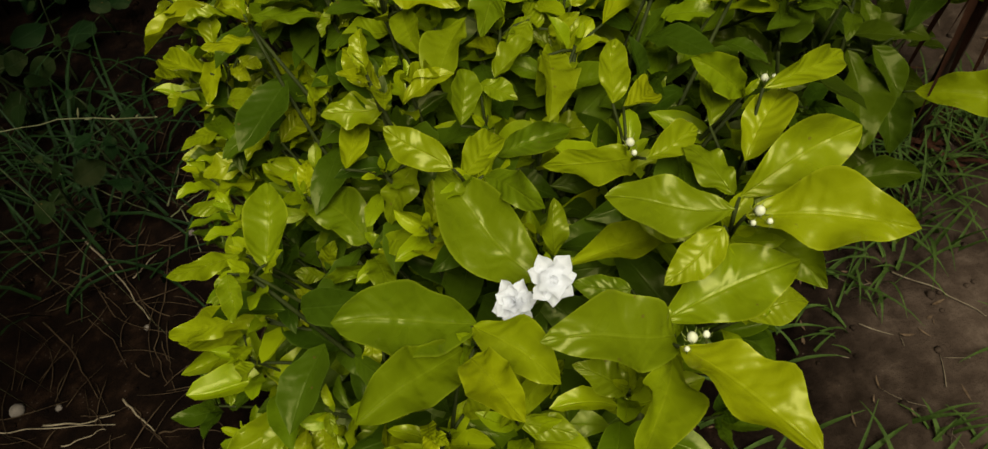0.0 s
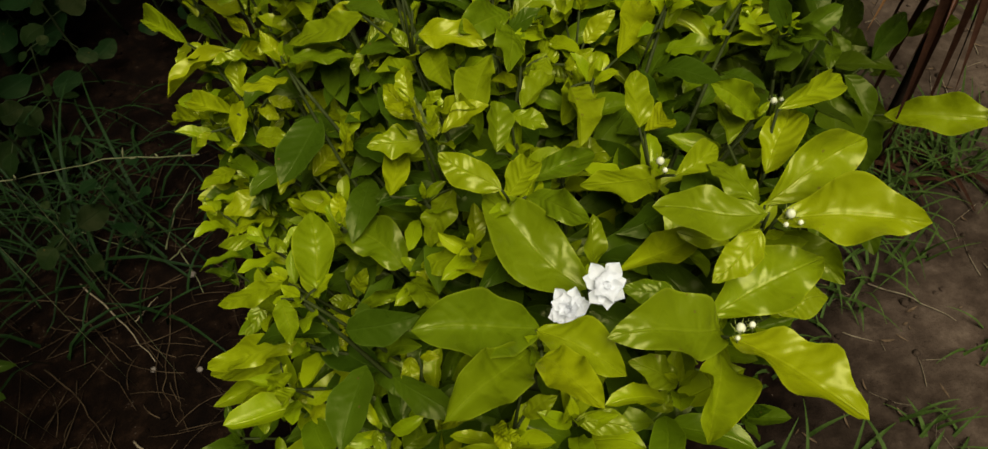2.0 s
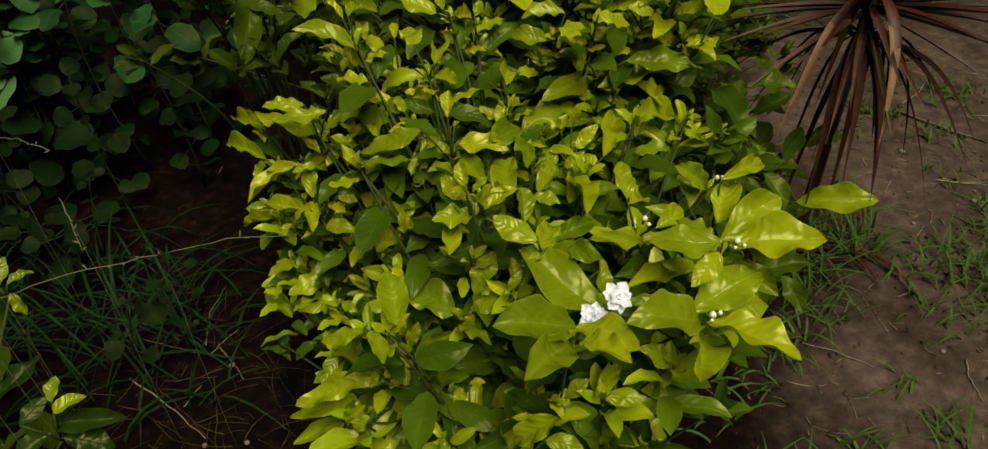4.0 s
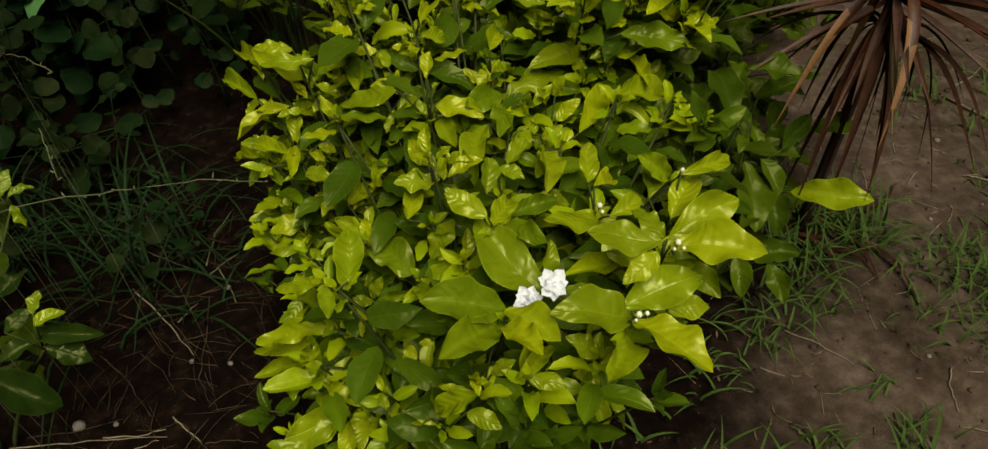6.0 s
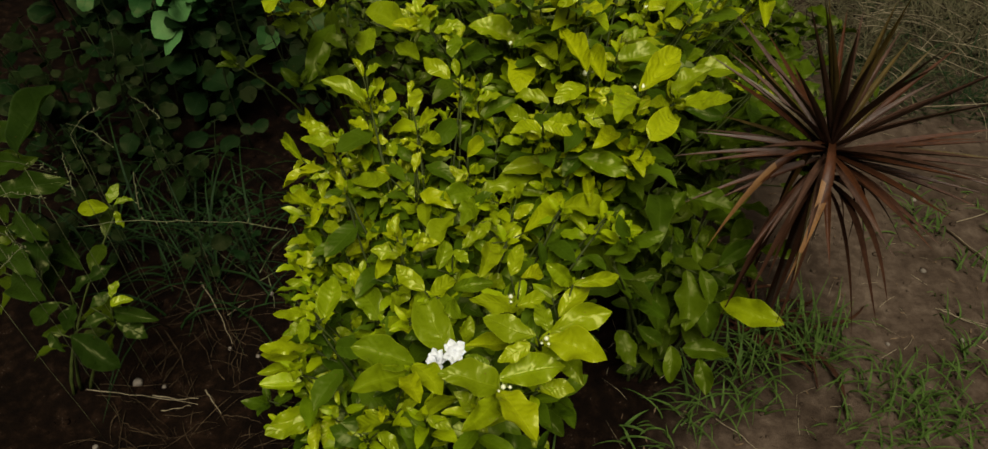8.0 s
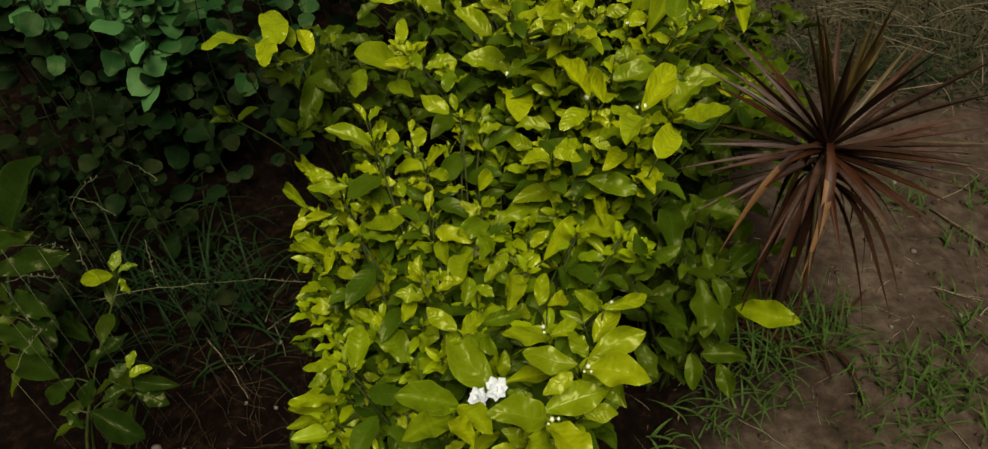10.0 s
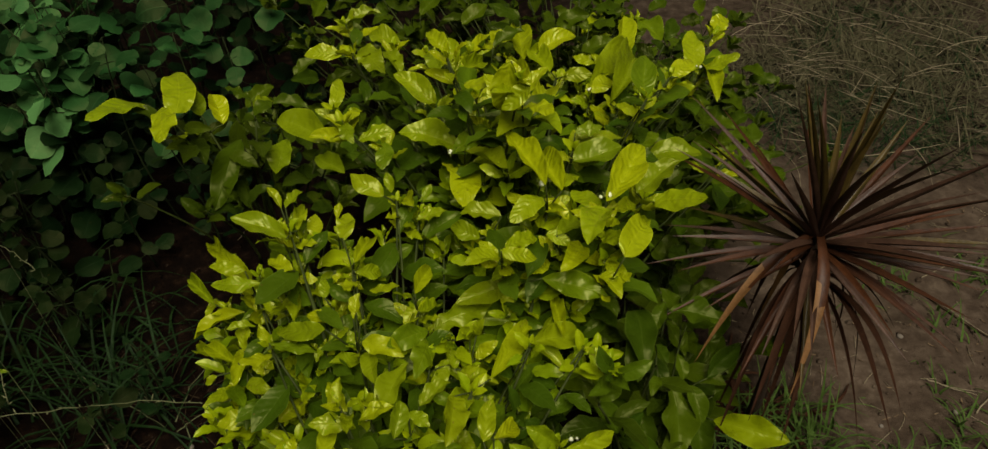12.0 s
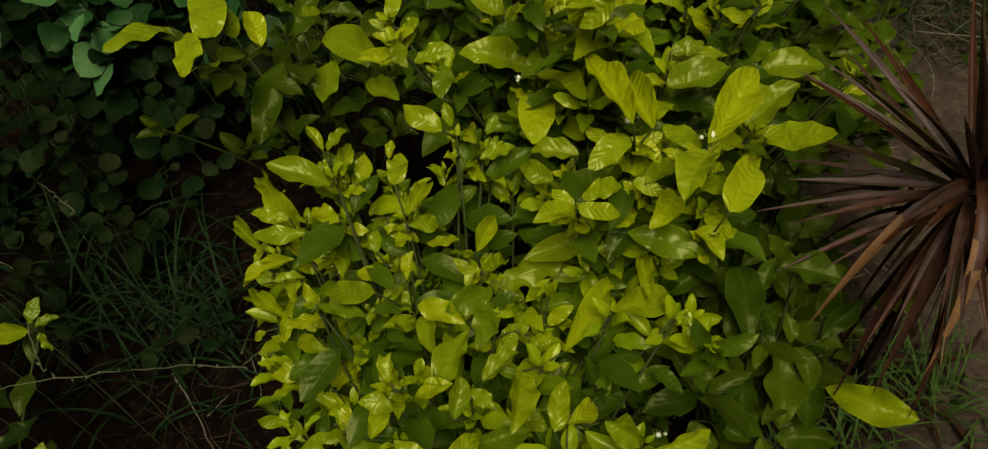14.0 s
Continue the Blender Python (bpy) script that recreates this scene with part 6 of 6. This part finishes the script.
straw([on_ground(-0.384, 0.291), on_ground(-0.327, 0.285), on_ground(-0.261, 0.272)], 0.0011, STRAW, "straw", "thin brown straw lying on damp earth")
straw([on_ground(-0.502, 0.390), on_ground(-0.474, 0.386), on_ground(-0.444, 0.391)], 0.0009, ROOTLET, "straw", "thin brown straw lying on damp earth")
straw([on_ground(-0.670, 0.394), on_ground(-0.566, 0.386), on_ground(-0.458, 0.372)], 0.0011, STRAW, "straw", "thin brown straw lying on damp earth")
straw([on_ground(-0.650, 0.406), on_ground(-0.582, 0.405), on_ground(-0.524, 0.414)], 0.0009, ROOTLET, "straw", "thin brown straw lying on damp earth")
straw([on_ground(-0.510, 0.348), on_ground(-0.476, 0.348), on_ground(-0.444, 0.359)], 0.0009, ROOTLET, "straw", "thin brown straw lying on damp earth")
straw([on_ground(-0.514, 0.626), on_ground(-0.469, 0.557), on_ground(-0.430, 0.493)], 0.0010, ROOTLET, "straw", "thin brown straw lying on damp earth")
straw([on_ground(-0.520, 0.519), on_ground(-0.484, 0.487), on_ground(-0.458, 0.443)], 0.0009, ROOTLET, "straw", "thin brown straw lying on damp earth")
straw([on_ground(-0.420, 0.469), on_ground(-0.406, 0.440), on_ground(-0.393, 0.400)], 0.0009, ROOTLET, "straw", "thin brown straw lying on damp earth")
straw([on_ground(-0.438, 0.390), on_ground(-0.422, 0.363), on_ground(-0.402, 0.345)], 0.0009, ROOTLET, "straw", "thin brown straw lying on damp earth")
straw([on_ground(-0.574, 0.331), on_ground(-0.532, 0.314), on_ground(-0.492, 0.309)], 0.0009, ROOTLET, "straw", "thin brown straw lying on damp earth")
straw([on_ground(-0.603, 0.271), on_ground(-0.550, 0.282), on_ground(-0.489, 0.296)], 0.0010, ROOTLET, "straw", "thin brown straw lying on damp earth")
straw([on_ground(-0.584, 0.591), on_ground(-0.549, 0.575), on_ground(-0.516, 0.567)], 0.0009, ROOTLET, "straw", "thin brown straw lying on damp earth")
straw([on_ground(-0.516, 0.567), on_ground(-0.498, 0.544), on_ground(-0.470, 0.513)], 0.0009, ROOTLET, "straw", "thin brown straw lying on damp earth")
straw([on_ground(0.987, 0.904), on_ground(1.040, 0.800), on_ground(1.103, 0.698)], 0.0022, ROOTLET, "twig", "thin brown twig lying on trodden earth")
straw([on_ground(0.892, 0.676), on_ground(0.930, 0.650), on_ground(0.966, 0.633)], 0.0016, STRAW)
straw([on_ground(0.939, 0.594), on_ground(1.020, 0.650), on_ground(1.112, 0.684)], 0.0016, STRAW)
straw([on_ground(1.016, 0.928), on_ground(1.090, 0.962), on_ground(1.155, 1.012)], 0.0014, STRAW)
straw([on_ground(0.638, 0.309), on_ground(0.623, 0.282), on_ground(0.614, 0.244)])
straw([on_ground(-0.554, 0.654), on_ground(-0.494, 0.581), on_ground(-0.441, 0.505)], 0.0014, STRAW, "straw", "pale dry grass stem lying on damp earth")
straw([on_ground(-0.569, 0.607), on_ground(-0.529, 0.581), on_ground(-0.485, 0.516)], 0.0012, ROOTLET, "straw", "thin brown root lying on damp earth")
straw([on_ground(-0.578, 0.528), on_ground(-0.531, 0.477), on_ground(-0.486, 0.409)], 0.0012, ROOTLET, "straw", "thin brown root lying on damp earth")
straw([on_ground(-0.456, 0.404), on_ground(-0.434, 0.379), on_ground(-0.412, 0.357)], 0.0015, STRAW, "straw", "pale dry grass stem lying on damp earth")
straw([on_ground(-0.547, 0.387), on_ground(-0.502, 0.382), on_ground(-0.461, 0.384)], 0.0013, STRAW, "straw", "pale dry grass stem lying on damp earth")
straw([on_ground(-0.518, 0.357), on_ground(-0.494, 0.364), on_ground(-0.469, 0.369)], 0.0010, STRAW, "straw", "pale dry grass stem lying on damp earth")
straw([on_ground(-0.407, 0.354), on_ground(-0.368, 0.353), on_ground(-0.337, 0.344)], 0.0012, ROOTLET, "straw", "thin brown root lying on damp earth")
straw([on_ground(-0.432, 0.618), on_ground(-0.425, 0.544), on_ground(-0.427, 0.463), on_ground(-0.404, 0.412)], 0.0012, ROOTLET, "straw", "thin brown root lying on damp earth")
straw([on_ground(-0.554, 0.778), on_ground(-0.519, 0.749), on_ground(-0.486, 0.714)], 0.0012, STALK, "straw", "thin trailing grass runner on damp earth")
straw([on_ground(-0.444, 0.685), on_ground(-0.439, 0.762), on_ground(-0.412, 0.818)], 0.0012, STALK, "straw", "thin trailing grass runner on damp earth")
straw([on_ground(-0.436, 0.663), on_ground(-0.413, 0.686), on_ground(-0.389, 0.709)], 0.0012, STALK, "straw", "thin trailing grass runner on damp earth")
straw([on_ground(-0.422, 0.674), on_ground(-0.404, 0.638), on_ground(-0.387, 0.596)], 0.0012, STALK, "straw", "thin trailing grass runner on damp earth")
straw([on_ground(-0.503, 0.631), on_ground(-0.467, 0.625), on_ground(-0.425, 0.616)], 0.0012, ROOTLET, "straw", "thin brown root lying on damp earth")
straw([on_ground(-0.473, 0.571), on_ground(-0.461, 0.592), on_ground(-0.449, 0.608)], 0.0011, STRAW, "straw", "pale dry grass stem lying on damp earth")
straw([on_ground(-0.645, 0.801), on_ground(-0.549, 0.737), on_ground(-0.459, 0.675)], 0.0012, STALK, "straw", "thin trailing grass runner on damp earth")
# stalks that lean out over the bed
straw([(-0.547, 0.428, 0.000), (-0.527, 0.398, 0.409), (-0.449, 0.410, 0.414), (-0.371, 0.423, 0.404)], 0.0007, STALK, "grass_stalk", "thin pale seeding grass stalk leaning over", 5)
straw([(-0.391, 0.453, 0.000), (-0.371, 0.423, 0.404), (-0.308, 0.428, 0.402), (-0.245, 0.434, 0.385)], 0.0007, STALK, "grass_stalk", "thin pale seeding grass stalk leaning over", 5)
straw([(-0.549, 0.358, 0.000), (-0.529, 0.328, 0.582), (-0.521, 0.362, 0.553), (-0.513, 0.396, 0.508)], 0.0007, STALK, "grass_stalk", "thin pale seeding grass stalk leaning over", 5)
straw([(-0.577, 0.287, 0.000), (-0.557, 0.257, 0.434), (-0.542, 0.284, 0.456), (-0.528, 0.310, 0.461)], 0.0007, STALK, "grass_stalk", "thin pale seeding grass stalk leaning over", 5)
straw([(-0.547, 0.306, 0.000), (-0.527, 0.276, 0.527), (-0.519, 0.285, 0.508), (-0.512, 0.294, 0.474)], 0.0007, STALK, "grass_stalk", "thin pale seeding grass stalk leaning over", 5)
straw([(-0.603, 0.742, 0.000), (-0.583, 0.712, 0.407), (-0.544, 0.681, 0.417), (-0.505, 0.649, 0.412)], 0.0007, STALK, "grass_stalk", "thin pale seeding grass stalk leaning over", 5)
straw([(-0.615, 0.590, 0.000), (-0.595, 0.560, 0.464), (-0.566, 0.557, 0.454), (-0.537, 0.554, 0.428)], 0.0007, STALK, "grass_stalk", "thin pale seeding grass stalk leaning over", 5)
straw([(-0.611, 0.577, 0.000), (-0.591, 0.547, 0.450), (-0.582, 0.582, 0.459), (-0.574, 0.617, 0.451)], 0.0007, STALK, "grass_stalk", "thin pale seeding grass stalk leaning over", 5)
straw([(-0.537, 0.392, 0.000), (-0.517, 0.362, 0.545), (-0.517, 0.380, 0.536), (-0.516, 0.398, 0.510)], 0.0007, STALK, "grass_stalk", "thin pale seeding grass stalk leaning over", 5)
straw([(-0.585, 0.365, 0.000), (-0.565, 0.335, 0.517), (-0.546, 0.354, 0.509), (-0.526, 0.373, 0.484)], 0.0007, STALK, "grass_stalk", "thin pale seeding grass stalk leaning over", 5)
straw([(-0.556, 0.484, 0.000), (-0.536, 0.454, 0.497), (-0.525, 0.433, 0.483), (-0.514, 0.412, 0.453)], 0.0007, STALK, "grass_stalk", "thin pale seeding grass stalk leaning over", 5)
straw([(-0.456, 0.469, 0.000), (-0.436, 0.439, 0.480), (-0.431, 0.421, 0.469), (-0.426, 0.404, 0.442)], 0.0007, STALK, "grass_stalk", "thin pale seeding grass stalk leaning over", 5)
straw([(1.274, 1.893, 0.030), (1.308, 1.824, 0.030), (1.341, 1.755, 0.030)], 0.0014, STRAW, "straw", "long pale dry straw lying on matted grass")
straw([(1.405, 1.873, 0.030), (1.432, 1.783, 0.030), (1.459, 1.693, 0.030)], 0.0014, STRAW, "straw", "long pale dry straw lying on matted grass")


def build_mat_straws(seed=19):
    """Pale dry stems strewn over the matted grass."""
    r = random.Random(seed)
    heap = Heap()
    for _ in range(110):
        x, y, a = r.uniform(0.86, 1.75), r.uniform(1.30, 2.25), r.gauss(-0.5, 0.7)
        n, z, bow = r.uniform(0.07, 0.26), r.uniform(0.012, 0.045), r.uniform(-0.4, 0.4)
        pts = []
        for i in range(6):
            t = i / 5
            ang = a + bow * t
            pts.append((x + n * t * math.cos(ang), y + n * t * math.sin(ang), z + 0.01 * math.sin(3.1 * t)))
        heap.put(*tube(pts, [0.0011, 0.0011, 0.0010, 0.0009, 0.0008, 0.0005], 4))
    tagged(new("dry_stems", heap.mesh("dry_stems", STRAW)), "pale dry stems strewn over matted grass", "straw", kind="stuff")


build_mat_straws()


# ---- litter and pebbles ----
def build_litter(seed=5):
    r = random.Random(seed)
    heap = Heap()
    for _ in range(650):
        x, y = r.uniform(-0.9, 1.3), r.uniform(-0.1, 1.9)
        if x < 0.0 and r.random() < 0.95:
            continue
        a, n = r.uniform(0, 6.28), r.uniform(0.015, 0.075) * (1.3 if x < 0 else 0.8)
        bend = r.uniform(-0.3, 0.3)
        pts = []
        for i in range(4):
            t = i / 3
            px, py = x + n * t * math.cos(a + bend * t), y + n * t * math.sin(a + bend * t)
            pts.append((px, py, ground_height(px, py) + 0.0015))
        w = r.uniform(0.0003, 0.0008)
        heap.put(*tube(pts, [w, w, w * 0.8, w * 0.4], 4))
    tagged(new("dry_litter", heap.mesh("dry_litter", STRAW)), "dry straw bits and rootlets scattered on the earth", "litter", kind="stuff")
    heap = Heap()
    for _ in range(620):
        x, y = r.uniform(-0.62, -0.02), r.uniform(0.0, 0.85)
        a, n, bend = r.uniform(0, 6.28), r.uniform(0.02, 0.10), r.uniform(-0.9, 0.9)
        pts, px, py = [], x, y
        for i in range(6):
            pts.append((px, py, ground_height(px, py) + 0.001 + 0.004 * math.sin(math.pi * i / 5)))
            px, py = px + n / 5 * math.cos(a + bend * i / 5), py + n / 5 * math.sin(a + bend * i / 5)
        w = r.uniform(0.0003, 0.0009)
        heap.put(*tube(pts, [w, w, w, w * 0.8, w * 0.6, w * 0.3], 4))
    tagged(new("rootlet_litter", heap.mesh("rootlet_litter", ROOTLET)), "fine brown rootlets and dead stems on damp earth", "litter", kind="stuff")
    heap = Heap()
    for _ in range(1500):
        x, y = r.uniform(-0.7, 1.3), r.uniform(-0.05, 1.6)
        s = r.uniform(0.0012, 0.004) * r.choice((1, 1, 1, 1.8))
        bm = bmesh.new()
        bmesh.ops.create_icosphere(bm, subdivisions=1, radius=s)
        z = ground_height(x, y) + s * 0.2
        vs = [(x + v.co.x * r.uniform(0.7, 1.3), y + v.co.y * r.uniform(0.7, 1.3), z + v.co.z * 0.7) for v in bm.verts]
        fs = [tuple(v.index for v in f.verts) for f in bm.faces]
        bm.free()
        heap.put(vs, fs)
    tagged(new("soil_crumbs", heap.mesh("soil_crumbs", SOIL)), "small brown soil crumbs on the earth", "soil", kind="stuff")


def build_flakes(seed=15):
    """Curled bits of dry leaf on the trodden earth."""
    r = random.Random(seed)
    heap = Heap()
    for _ in range(520):
        x, y = r.uniform(0.12, 1.35), r.uniform(-0.08, 1.4)
        a, n, w, curl = r.uniform(0, 6.28), r.uniform(0.004, 0.018), r.uniform(0.0006, 0.0020), r.uniform(0.0, 0.003)
        ca, sa, z = math.cos(a), math.sin(a), ground_height(x, y) + 0.001
        verts = []
        for i in range(4):
            v = i / 3 - 0.5
            k = w * (1 - 3.2 * v * v)
            for j in (-1, 0, 1):
                verts.append((x + n * v * ca - j * k * sa, y + n * v * sa + j * k * ca, z + curl * (4 * v * v + 0.5 * abs(j))))
        faces = [(i * 3 + j, i * 3 + j + 1, i * 3 + j + 4, i * 3 + j + 3) for i in range(3) for j in range(2)]
        heap.put(verts, faces)
    tagged(new("leaf_flakes", heap.mesh("leaf_flakes", FLAKE)), "curled bits of dry leaf on trodden earth", "litter", kind="stuff")


build_flakes()


def pebble(x, y, s, seed):
    r = random.Random(seed)
    bm = bmesh.new()
    bmesh.ops.create_icosphere(bm, subdivisions=2, radius=s)
    for v in bm.verts:
        v.co *= 1 + 0.22 * noise.noise(v.co * 160 + Vector((seed, 0, 0)))
        v.co.z *= 0.7
    me = bpy.data.meshes.new("pebble")
    bm.to_mesh(me)
    bm.free()
    me.polygons.foreach_set("use_smooth", [True] * len(me.polygons))
    me.materials.append(STONE)
    ob = new("pebble", me)
    ob.location = (x, y, ground_height(x, y) + s * 0.3)
    tagged(ob, "small pale rounded pebble on bare earth", "pebble", "pebbles")


build_litter()
pebble(0.689, 0.261, 0.005, 0)
pebble(0.620, 0.332, 0.004, 1)
pebble(0.331, 0.216, 0.003, 2)
pebble(0.949, 0.996, 0.006, 3)
pebble(1.022, 1.110, 0.004, 4)
pebble(-0.601, 0.283, 0.005, 5)
pebble(-0.442, 0.494, 0.004, 6)
pebble(-0.584, 0.413, 0.009, 7)
pebble(-0.385, 0.480, 0.004, 8)
pebble(-0.534, 0.408, 0.004, 9)
pebble(0.704, 0.487, 0.004, 10)
pebble(-0.404, 0.631, 0.005, 11)
pebble(-0.299, 0.276, 0.003, 12)
pebble(0.770, 0.585, 0.004, 13)
pebble(0.948, 0.996, 0.004, 14)
pebble(0.897, 0.777, 0.006, 15)
pebble(0.908, 0.601, 0.005, 16)
pebble(1.134, 0.885, 0.005, 17)
pebble(0.688, 0.272, 0.004, 18)
pebble(0.852, 0.850, 0.003, 19)
pebble(1.060, 0.560, 0.004, 20)
